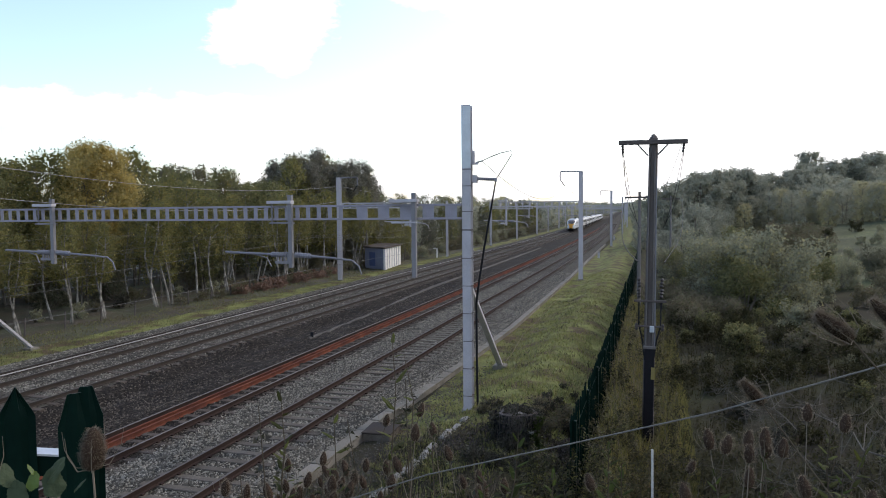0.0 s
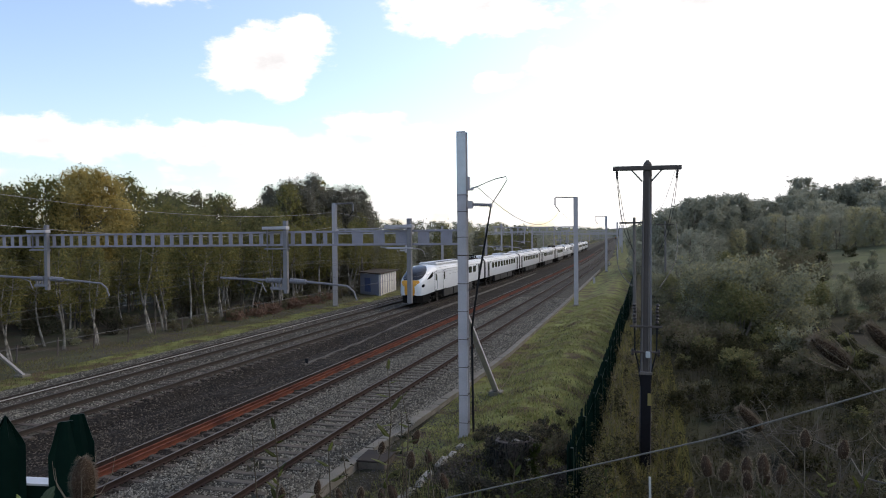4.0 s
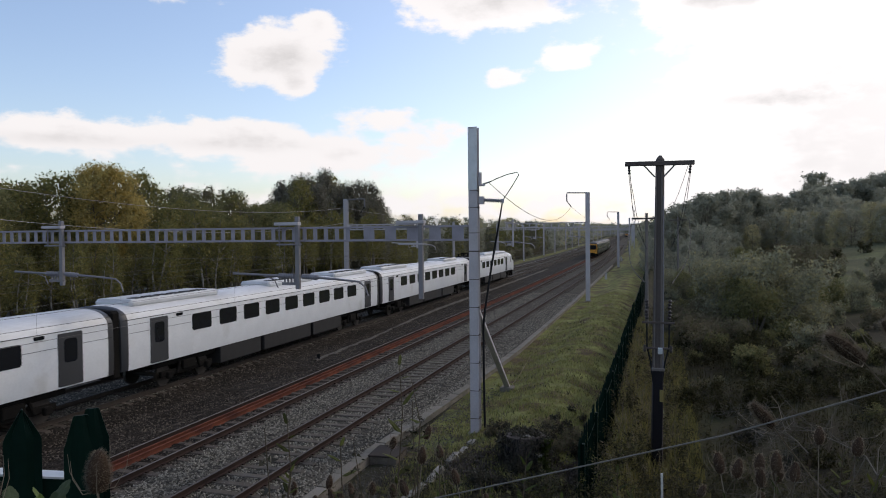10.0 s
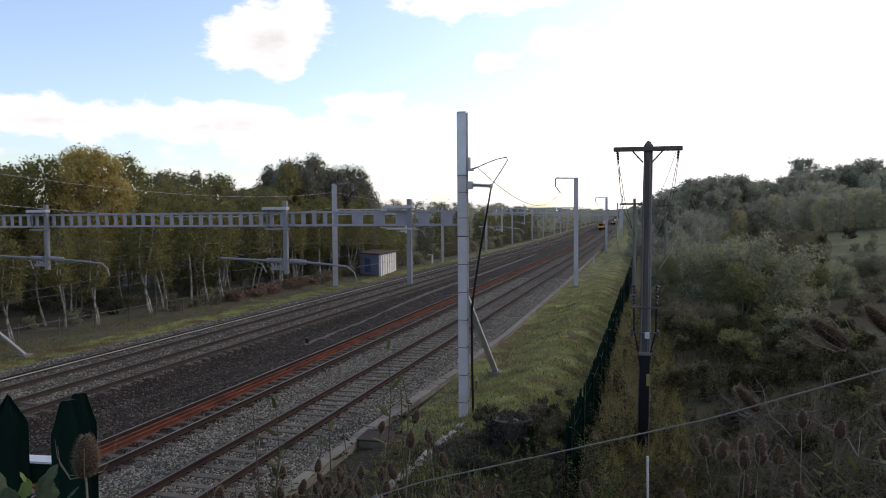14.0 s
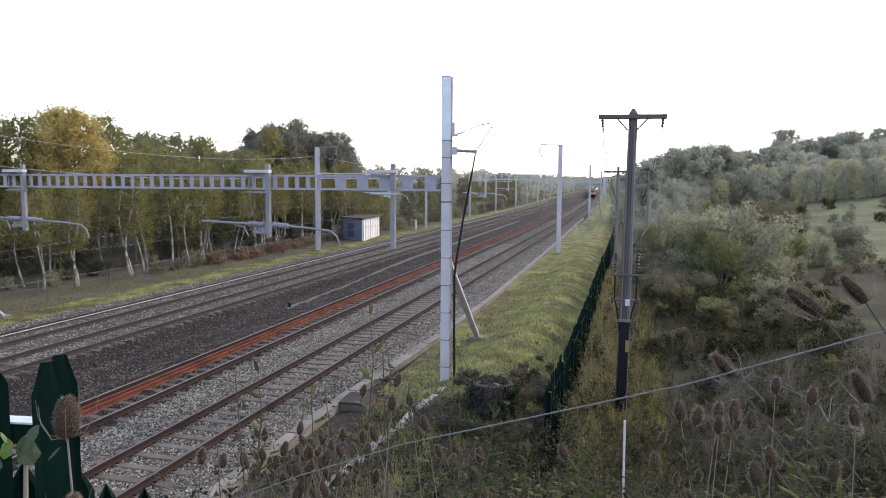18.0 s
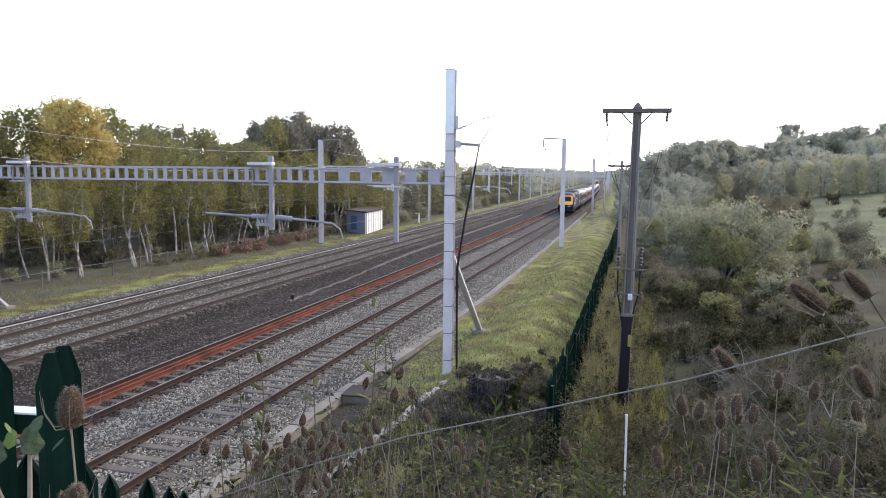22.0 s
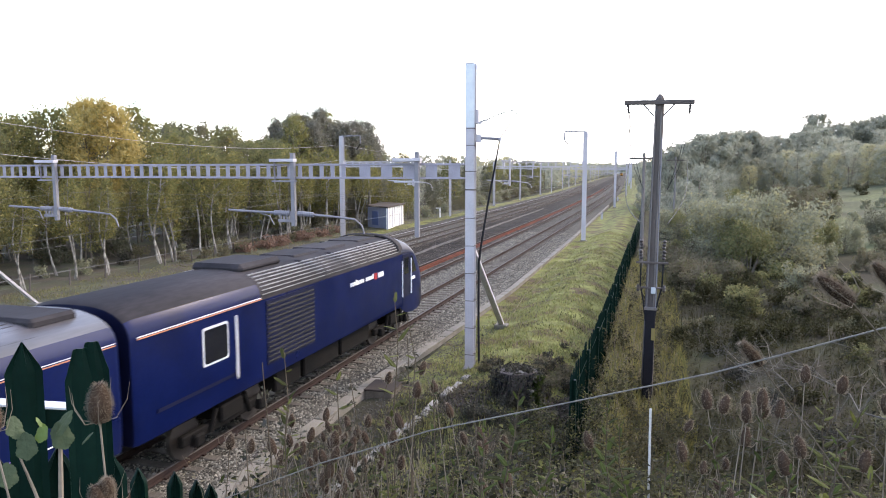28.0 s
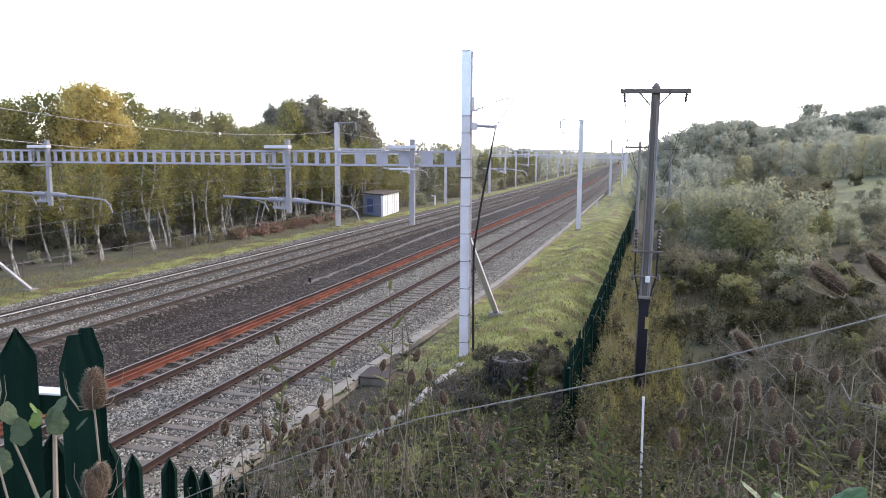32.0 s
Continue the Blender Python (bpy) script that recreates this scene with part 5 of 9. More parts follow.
def iet_end(pale):
    """End car with its nose towards -y; pale: its first door is white."""
    L = 25.1
    car = empty("driving_car", pose(0, 0, -300), "white intercity driving car with a long sloped nose and black windscreen", "train car", "cars of the white train")
    y0 = -L / 2
    st = [(y0 + s, hw, zb, zs, zt) for s, hw, zb, zs, zt in interp_rows(IET_NOSE, 22)]
    st += [(L / 2 - 0.33, IW, IZB, IZS, IZT), (L / 2 - 0.1, IW, IZB, IZS, IZT), (L / 2, IW - 0.06, IZB, IZS - 0.02, IZT - 0.06)]

    def choose(x, y, z):
        s = y - y0
        if s < 5.0:
            return "body"
        if s > L - 0.3:
            return "end_fairing"
        return "roof" if z > 3.12 and s > 3.4 else "body"

    shell(car, st, choose, {"end_fairing": P["grey_door"], "roof": P["white_roof"], "body": P["white"], "end": "nose_cap", "nose_cap": P["yellow"], "end_wall": P["grey_door"]})
    front_patch(car, "windscreen", IET_NOSE, y0, [(2.36, 0.62), (2.44, 0.86), (2.65, 0.98), (2.95, 1.0), (3.2, 0.92), (3.42, 0.72), (3.54, 0.50), (3.59, 0.25)], P["glass"], 0.034, 22, "large sloped black windscreen")
    front_patch(car, "warning_panel", IET_NOSE, y0, [(1.06, 0.40), (1.2, 0.46), (1.80, 0.47), (1.92, 0.66), (2.15, 0.88), (2.34, 0.80)], P["yellow"], 0.030, 18, "orange-yellow warning panel")
    iet_fittings(car, y0 + 4.2, L / 2 - 0.1, [(L / 2 - 3.45, L / 2 - 2.5)] + ([] if pale else [(y0 + 6.45, y0 + 7.4)]), ([] if pale else [(y0 + 8.85, y0 + 10.25), (y0 + 10.9, y0 + 12.3), (y0 + 12.95, y0 + 14.35)]) + [(y0 + 15.0, y0 + 16.4), (y0 + 17.0, y0 + 18.4), (y0 + 19.05, y0 + 20.45)],
                 [(y0 + 5.5, y0 + 11.0), (y0 + 11.1, y0 + 17.2)], (y0 + 4.75, 8.4))
    for s in (1, -1):
        # cab side window: a wedge, and the narrow crew door beside it
        g = Geo()
        ring = [(y0 + 1.45, 2.36), (y0 + 2.2, 2.40), (y0 + 2.9, 2.58), (y0 + 3.12, 2.86), (y0 + 3.02, 3.0), (y0 + 2.6, 2.86)]
        hw = [np.interp(a - y0, [r[0] for r in IET_NOSE], [r[1] for r in IET_NOSE]) for a, _ in ring]
        g.loft([[(s * (h - 0.06), a, z) for h, (a, z) in zip(hw, ring)], [(s * (h + 0.012 - 0.06 * max(0, z - 2.8)), a, z) for h, (a, z) in zip(hw, ring)]], True, True)
        part("cab_side_window", g, P["glass"], car)
        g = Geo()
        ring = [(y0 + 0.46, 1.74), (y0 + 0.62, 1.70), (y0 + 0.90, 1.76), (y0 + 0.98, 1.92), (y0 + 0.84, 2.00), (y0 + 0.56, 1.94)]
        hw = [np.interp(a - y0, [r[0] for r in IET_NOSE], [r[1] for r in IET_NOSE]) for a, _ in ring]
        g.loft([[(s * (h - 0.08), a, z) for h, (a, z) in zip(hw, ring)], [(s * (h + 0.006), a, z) for h, (a, z) in zip(hw, ring)]], True, True)
        part("lamp_cluster", g, P["glass"], car, "dark glazed headlamp cluster")
        for nm, a, b, za, zb, ma in (("crew_door_seal", 3.56, 4.34, 1.22, 3.0, P["skirt_grey"]), ("crew_door", 3.59, 4.31, 1.25, 2.97, P["white"]), ("crew_door_window", 3.80, 4.12, 2.15, 2.80, P["glass"]), ("crew_step", 3.72, 4.18, 1.10, 1.16, P["under"])) + (() if not pale else (("door_seal", 6.42, 7.43, 1.18, 3.03, P["skirt_grey"]), ("door", 6.45, 7.40, 1.21, 3.0, P["white"]), ("door_window", 6.72, 7.10, 2.1, 2.84, P["glass"]))):
            g = Geo()
            h = np.interp((a + b) / 2, [r[0] for r in IET_NOSE], [r[1] for r in IET_NOSE])
            g.rounded(s * (h - 0.03), y0 + a, y0 + b, za, zb, s * (0.038 if "seal" in nm else 0.044 if nm.endswith("door") else 0.055), 0.07)
            part(nm, g, ma, car)
        g = Geo()
        g.box(min(s * 1.33, s * 1.375), max(s * 1.33, s * 1.375), y0 + 4.40, y0 + 4.44, 1.3, 2.6)
        part("grab_rail", g, P["pod"], car)
    g = Geo()
    g.loft([[(x * hw, y0 + a, z) for x, z in ((-1, 0.30), (1, 0.30), (1, 1.05), (-1, 1.05))] for a, hw in ((0.25, 0.6), (0.9, 1.0), (2.3, 1.22))], True, True)
    part("snow_plough", g, P["under"], car)
    g = Geo()
    g.tube((0, y0 - 0.12, 0.98), (0, y0 + 0.5, 0.98), 0.16)
    part("coupler", g, P["under"], car)
    g = Geo()
    g.box(-1.24, 1.24, L / 2 - 0.05, L / 2 + 0.45, 0.9, 3.5, 0.1)
    part("gangway_bellows", g, P["under"], car, "black corridor bellows")
    return car


IET = [iet_end(True),
       iet_middle([(-11.5, -6.2), (2.0, 7.6)], windows_from(-8.6, 9)),
       iet_middle([(-11.8, -6.0), (-1.5, 3.5), (6.4, 11.6)], windows_from(-8.6, 9)),
       iet_middle([(-11.5, -6.0), (4.6, 9.0)], windows_from(-8.6, 8))]
IET.append(iet_end(False))
# folded pantograph and its gear over the inner end of each driving car
for car in (IET[0], IET[4]):
    g = Geo()
    g.box(-0.7, 0.7, 6.2, 11.9, 3.56, 3.68, 0.02)
    for y in (6.8, 7.6, 9.2, 10.0, 11.4):
        for x in (-0.5, 0.5):
            g.tube((x, y, 3.6), (x, y, 3.90), 0.08)
    g.box(-0.55, 0.1, 8.2, 8.8, 3.6, 3.86, 0.04)
    g.pipe([(-0.4, 9.2, 3.9), (-0.3, 11.4, 4.0), (0.3, 11.4, 4.0), (0.4, 9.2, 3.9)], 0.035)
    g.pipe([(0.5, 6.8, 3.9), (0.45, 9.0, 3.84), (0.5, 11.4, 3.9)], 0.03)
    g.tube((-0.8, 9.3, 4.0), (0.8, 9.3, 4.0), 0.03)
    part("pantograph", g, P["under"], car, "folded current collector with insulators")
IET2 = [copy_thing(c, pose(0, 0, -300)) for c in IET]

# ---- diesel high-speed train: power cars and coaches
HW = 1.365
HST_NOSE = [(0, 0.98, 0.80, 1.36, 1.56), (0.10, 1.16, 0.76, 1.50, 1.74), (0.45, 1.27, 0.74, 1.93, 2.16), (0.85, 1.32, 0.72, 2.40, 2.64), (1.25, 1.345, 0.70, 2.80, 3.08), (1.6, 1.36, 0.7, 3.02, 3.40), (2.0, HW, 0.72, 3.12, 3.66), (2.5, HW, 0.8, 3.14, 3.80), (3.0, HW, 1.0, 3.15, 3.85)]


def power_car():
    """Nose towards -y; the length is 17.6 m."""
    L = 17.6
    y0 = -L / 2
    car = empty("power_car", pose(0, 0, -300), "deep blue diesel power car with yellow wedge nose, sooty roof", "locomotive", "power cars of the blue train")
    st = [(y0 + s, hw, zb, zs, zt) for s, hw, zb, zs, zt in interp_rows(HST_NOSE, 22)]
    st += [(y0 + 3.05, HW, 1.12, 3.15, 3.86), (y0 + 13.1, HW, 1.12, 3.15, 3.86), (L / 2 - 0.15, HW, 1.12, 3.15, 3.86), (L / 2, HW - 0.05, 1.12, 3.13, 3.80)]

    def choose(x, y, z):
        s = y - y0
        if s < 3.1:
            return "cab_dome" if z > 3.05 else "nose_skirt" if z < 1.72 and s < 0.9 else "body"
        return "roof" if z > (3.22 if s < 13.1 else 3.52) else "body"

    shell(car, st, choose, {"cab_dome": P["blue_dark"], "nose_skirt": P["nose_black"], "roof": P["roof_black"], "body": P["blue"], "end": "nose_cap", "nose_cap": P["nose_black"], "end_wall": P["blue_dark"]})
    front_patch(car, "warning_panel", HST_NOSE, y0, [(1.84, 1.10), (1.90, 1.15), (2.3, 1.17), (2.8, 1.14), (3.2, 1.04), (3.33, 0.94)], P["yellow"], 0.016, 18, "yellow wedge front")
    screen = front_patch(car, "windscreen", HST_NOSE, y0, [(2.42, 0.74), (2.46, 0.81), (2.54, 0.85), (3.03, 0.77), (3.11, 0.72), (3.14, 0.64)], P["glass"], 0.032, 16, "dark windscreen")
    front_patch(car, "windscreen_seal", HST_NOSE, y0, [(2.38, 0.77), (2.43, 0.86), (2.52, 0.90), (3.05, 0.82), (3.14, 0.77), (3.18, 0.67)], P["under"], 0.024, 16)
    for s in (1, -1):
        q = Geo()
        q.loft([[(s * 0.62 + a, y0 - 0.015, 1.58 + b) for a, b in ((-0.26, -0.08), (0.26, -0.08), (0.26, 0.10), (-0.26, 0.10))], [(s * 0.62 + a, y0 + 0.12, 1.58 + b) for a, b in ((-0.26, -0.08), (0.26, -0.08), (0.26, 0.10), (-0.26, 0.10))]], True, True)
        light = part("lamp_cluster", q, P["nose_black"], car)
        for dx, ma in ((-0.12, P["lamp"] if s < 0 else P["lamp_off"]), (0.12, P["lamp_off"])):
            q = Geo()
            q.tube((s * 0.62 + dx, y0 - 0.03, 1.59), (s * 0.62 + dx, y0 + 0.05, 1.59), 0.095, None, 14)
            part("headlamp", q, ma, light)
        # cab door, its window, handrails
        for nm, a, b, za, zb, ma, t in (("cab_door", 2.15, 2.95, 1.45, 3.12, P["blue_dark"], 0.012), ("cab_door_window", 2.33, 2.80, 2.35, 2.98, P["glass"], 0.02), 
                                        ("number_bars", 1.55, 2.05, 2.02, 2.14, P["white_line"], 0.014)):
            q = Geo()
            h = np.interp((a + b) / 2, [r[0] for r in HST_NOSE], [r[1] for r in HST_NOSE])
            q.rounded(s * (h - 0.02), y0 + a, y0 + b, za, zb, s * (0.02 + t), 0.05)
            part(nm, q, ma, car)
        ring = [(1.30, 2.30), (2.0, 2.30), (2.0, 2.98), (1.86, 3.0)]
        q = Geo()
        hw = [np.interp(a, [r[0] for r in HST_NOSE], [r[1] for r in HST_NOSE]) for a, _ in ring]
        q.loft([[(s * (h - 0.05), y0 + a, z) for h, (a, z) in zip(hw, ring)], [(s * (h + 0.014), y0 + a, z) for h, (a, z) in zip(hw, ring)]], True, True)
        part("cab_side_window", q, P["glass"], car, "wedge-shaped cab side window")
        for a in (2.05, 3.05):
            q = Geo()
            q.tube((s * (HW + 0.03), y0 + a, 1.5), (s * (HW + 0.03), y0 + a, 2.9), 0.022)
            part("handrail", q, P["white_line"], car)
        # pale louvre slats along the roof edge
        for k in range(7):
            th = 7 + 7.6 * k
            x, z = 1.35 * math.cos(radians(th)) ** 0.72, 3.15 + 0.71 * math.sin(radians(th)) ** 0.85
            for ya, yb in ((3.3, 6.3), (6.4, 9.4), (9.5, 13.0)):
                q = Geo()
                q.box(min(s * (x - 0.05), s * (x + 0.012)), max(s * (x - 0.05), s * (x + 0.012)), y0 + ya, y0 + yb, z, z + 0.022)
                part("roof_louvre", q, P["louvre"], car, "sooty grey louvre slat")
        for za, zb, ma in ((3.165, 3.185, P["orange"]), (3.205, 3.22, P["white_line"])):
            q = Geo()
            q.box(min(s * (HW - 0.06), s * (HW + 0.004)), max(s * (HW - 0.06), s * (HW + 0.004)), y0 + 13.1, L / 2 - 0.15, za, zb)
            part("cantrail_line", q, ma, car)
        # radiator grille
        q = Geo()
        q.rounded(s * (HW - 0.02), y0 + 10.3, y0 + 12.9, 1.45, 3.10, s * 0.028, 0.03)
        gr = part("radiator_grille", q, P["blue_dark"], car)
        for k in range(13):
            q = Geo()
            q.box(min(s * HW, s * (HW + 0.03)), max(s * HW, s * (HW + 0.03)), y0 + 10.36, y0 + 12.84, 1.52 + 0.12 * k, 1.56 + 0.12 * k)
            part("slat", q, P["skirt_grey"], gr)
        # guard's window and door at the rear
        for nm, a, b, za, zb, ma, t in (("window_frame", 14.55, 15.50, 2.10, 2.95, P["pod"], 0.012), ("window", 14.60, 15.45, 2.15, 2.90, P["glass"], 0.02), ("door_rail", 14.18, 14.26, 1.5, 3.0, P["white_line"], 0.03),
                                        ("step_line", 14.3, 17.0, 1.62, 1.66, P["blue_dark"], 0.02)):
            q = Geo()
            q.rounded(s * (HW - 0.02), y0 + a, y0 + b, za, zb, s * (0.02 + t), 0.06)
            part(nm, q, ma, car)
        # operator's marks as plain bars
        for a, b, za, zb, ma in [(4.95 + 0.11 * k, 5.03 + 0.11 * k, 2.60, 2.78, P["white_line"]) for k in range(5)] + [(5.58, 5.80, 2.58, 2.80, P["red"])] + [(5.88 + 0.14 * k, 5.98 + 0.14 * k, 2.63, 2.76 if k % 5 else 2.80, P["white_line"]) for k in range(14) if k != 5]:
            q = Geo()
            q.rounded(s * (HW - 0.02), y0 + a, y0 + b, za, zb, s * 0.028, 0.03)
            part("lettering_bar", q, ma, car)
    for y in (y0 + 3.4, L / 2 - 3.4):
        bogie(car, y, 0.51)
    underboxes(car, [(-3.2, -0.9), (-0.7, 1.6), (1.8, 3.2)], P["under"], 1.06, 0.42, 1.12)
    underboxes(car, [(y0 + 1.4, y0 + 5.6), (L / 2 - 5.6, L / 2 - 0.5)], P["under"], 1.0, 0.9, 1.14)
    g = Geo()
    g.box(-0.75, 0.75, 2.2, 4.2, 3.75, 4.0, 0.1)
    part("exhaust_cowl", g, P["roof_black"], car)
    for y in (-3.5, -0.5, 1.5):
        g = Geo()
        g.box(-0.95, 0.95, y - 0.03, y + 0.03, 3.70, 3.80, 0.01)
        part("roof_rib", g, P["roof_black"], car)
    # raised lip where the roof panels meet the cab dome
    arch = [((HW + 0.02) * math.cos(radians(a)) ** 0.72 if a < 90 else 0.0, 3.17 + 0.75 * math.sin(radians(a)) ** 0.85) for a in range(8, 91, 6)]
    arch = arch + [(-x, z) for x, z in arch[::-1]]
    g = Geo()
    g.loft([[(x * k, y0 + a, 3.1 + (z - 3.1) * k) for x, z in arch] for a, k in ((3.05, 0.99), (3.08, 1.03), (3.45, 1.03), (3.50, 0.99))], False, False)
    part("roof_lip", g, P["roof_black"], car, smooth=True)
    for y in (y0 + 4.6, y0 + 7.2, y0 + 9.2):
        part("roof_hatch", Geo().box(-0.6, 0.6, y - 0.8, y + 0.8, 3.74, 3.88, 0.05), P["roof_black"], car)
    return car


def swirl(car, y_door, inward, seed):
    """Bundle of pale curling lines beside a door."""
    r = random.Random(seed)
    for s in (1, -1):
        for k in range(8):
            ma = (P["sky_line"], P["pink_line"], P["white_line"], P["sky_line"], P["swirl_blue"], P["sky_line"], P["swirl_blue"], P["pink_line"])[k]
            ph = r.uniform(0, 6)
            g = Geo()
            top, bot = [], []
            for i in range(25):
                u = i / 24
                y = y_door + inward * (0.1 + 3.6 * u)
                amp = 0.42 * (1 - u) ** 1.2
                z = 1.86 + amp * math.sin(u * 11 + ph) * 0.7 + (0.045 * k - 0.16) * (1 - u) - 0.12 * (1 - u)
                w = (0.012 if k in (1, 2, 7) else 0.022) + (0.02 if k in (1, 2, 7) else 0.055) * (1 - u)
                top.append((s * (HW + 0.004 + 0.0012 * k), y, z + w))
                bot.append((s * (HW + 0.004 + 0.0012 * k), y, z - w))
            g.loft([top, bot], False)
            part("swirl_line", g, ma, car)


def coach(first, seed, van=False):
    L = 22.7
    label = "deep blue coach with red doors and a yellow roof-edge line" if first else "deep blue coach with red doors and pale swirling lines"
    car = empty("coach", pose(0, 0, -300), label, "train coach", "coaches of the blue train")
    st = [(-L / 2, HW - 0.05, 1.18, 3.12, 3.78), (-L / 2 + 0.12, HW, 1.18, 3.13, 3.84), (L / 2 - 0.12, HW, 1.18, 3.13, 3.84), (L / 2, HW - 0.05, 1.18, 3.12, 3.78)]
    shell(car, st, lambda x, y, z: "roof" if z > 3.52 else "body", {"roof": P["roof_dirty"], "body": P["blue"], "end": "end_wall", "end_wall": P["under"]})
    a = -L / 2
    plates(car, "door", [(a + 0.42, a + 1.40)] + ([] if van else [(-a - 1.40, -a - 0.42)]), 1.22, 3.10, HW, P["red"], 0.016, 0.04, "bright red slam door")
    plates(car, "door_window", [(a + 0.68, a + 1.14)] + ([] if van else [(-a - 1.14, -a - 0.68)]), 2.15, 2.95, HW, P["glass"], 0.024, 0.06)
    plates(car, "window", [(a + 2.75 + 2.19 * i, a + 2.75 + 2.19 * i + 1.76) for i in range(6 if van else 8)], 2.10, 2.96, HW, P["glass"], 0.012, 0.08, "dark coach window")
    plates(car, "toilet_window", [(a + 1.75, a + 2.2)], 2.45, 2.92, HW, P["white_line"], 0.012, 0.05, "frosted white window")
    plates(car, "class_sign", [(a + 1.48, a + 1.66), (-a - 1.66, -a - 1.48)], 2.4, 2.6, HW, P["red"], 0.012, 0.03)
    line(car, "cantrail_line", a + 0.1, -a - 0.1, 3.185, 3.205, HW - 0.02, P["orange"])
    line(car, "cantrail_line", a + 0.1, -a - 0.1, 3.225, 3.24, HW - 0.025, P["white_line"])
    if first:
        line(car, "first_class_line", a + 0.45 if first == 1 else a + 0.45, -a - 0.45 if first == 1 else a + 13.3, 3.035, 3.085, HW, P["gold"])
    line(car, "stripe", a + 1.45, -a - 1.45, 1.872, 1.892, HW, P["white_line"])
    line(car, "stripe", a + 2.2, -a - 2.2, 1.815, 1.842, HW, P["sky_line"])
    line(car, "stripe", a + 2.2, -a - 2.2, 1.925, 1.945, HW, P["pink_line"])
    swirl(car, a + 1.42, 1, seed)
    if not van:
        swirl(car, -a - 1.42, -1, seed + 1)
    plates(car, "lettering_bar", [(a + 12.2 + 0.11 * k, a + 12.28 + 0.11 * k) for k in range(5)], 2.0, 2.14, HW, P["white_line"], 0.012, 0.03)
    plates(car, "lettering_bar", [(a + 12.83, a + 13.0)], 2.0, 2.14, HW, P["red"], 0.012, 0.03)
    plates(car, "lettering_bar", [(a + 13.08 + 0.115 * k, a + 13.16 + 0.115 * k) for k in range(13) if k != 5], 2.02, 2.11, HW, P["white_line"], 0.012, 0.03)
    for s in (1, -1):
        g = Geo()
        g.loft([[(s * (HW - 0.03), y, 1.19), (s * (HW - 0.06), y, 0.85), (s * (HW - 0.22), y, 0.55), (s * 0.6, y, 0.50), (s * 0.6, y, 1.19)] for y in (a + 5.4, -a - 5.4)], True, True)
        part("skirt", g, P["skirt_brown"], car, "brown dusty side skirt")
    for y in (a + 3.35, -a - 3.35):
        bogie(car, y, 0.46)
    underboxes(car, [(a + 0.4, a + 5.4), (-a - 5.4, -a - 0.4)], P["under"], 1.1, 0.95, 1.2)
    for k in range(7):
        for s in (1, -1):
            g = Geo()
            x = 0.12 + 0.15 * k
            z = 3.84 - 0.42 * (x / HW) ** 2.6
            g.box(min(s * x, s * (x + 0.02)), max(s * x, s * (x + 0.032)), a + 1.5, -a - 1.5, z - 0.03, z + 0.014)
            part("roof_rib", g, P["roof_line"], car)
    for y in (a + 0.9, -a - 0.9):
        g = Geo()
        g.box(-0.85, 0.85, y - 0.5, y + 0.5, 3.7, 3.90, 0.06)
        part("roof_end_panel", g, P["roof_black"], car)
    g = Geo()
    g.box(-0.8, 0.8, -a - 0.05, -a + 0.35, 1.0, 3.5, 0.08)
    part("gangway", g, P["under"], car)
    return car


HST = [power_car(), coach(1, 11), coach(2, 12), coach(0, 13)]
for i in range(4):
    HST.append(copy_thing(HST[3], pose(0, 0, -300)))
HST.append(coach(0, 17, True))
HST.append(copy_thing(HST[0], pose(0, 0, -300)))

# ---- dark green suburban diesel train
GW = 1.36


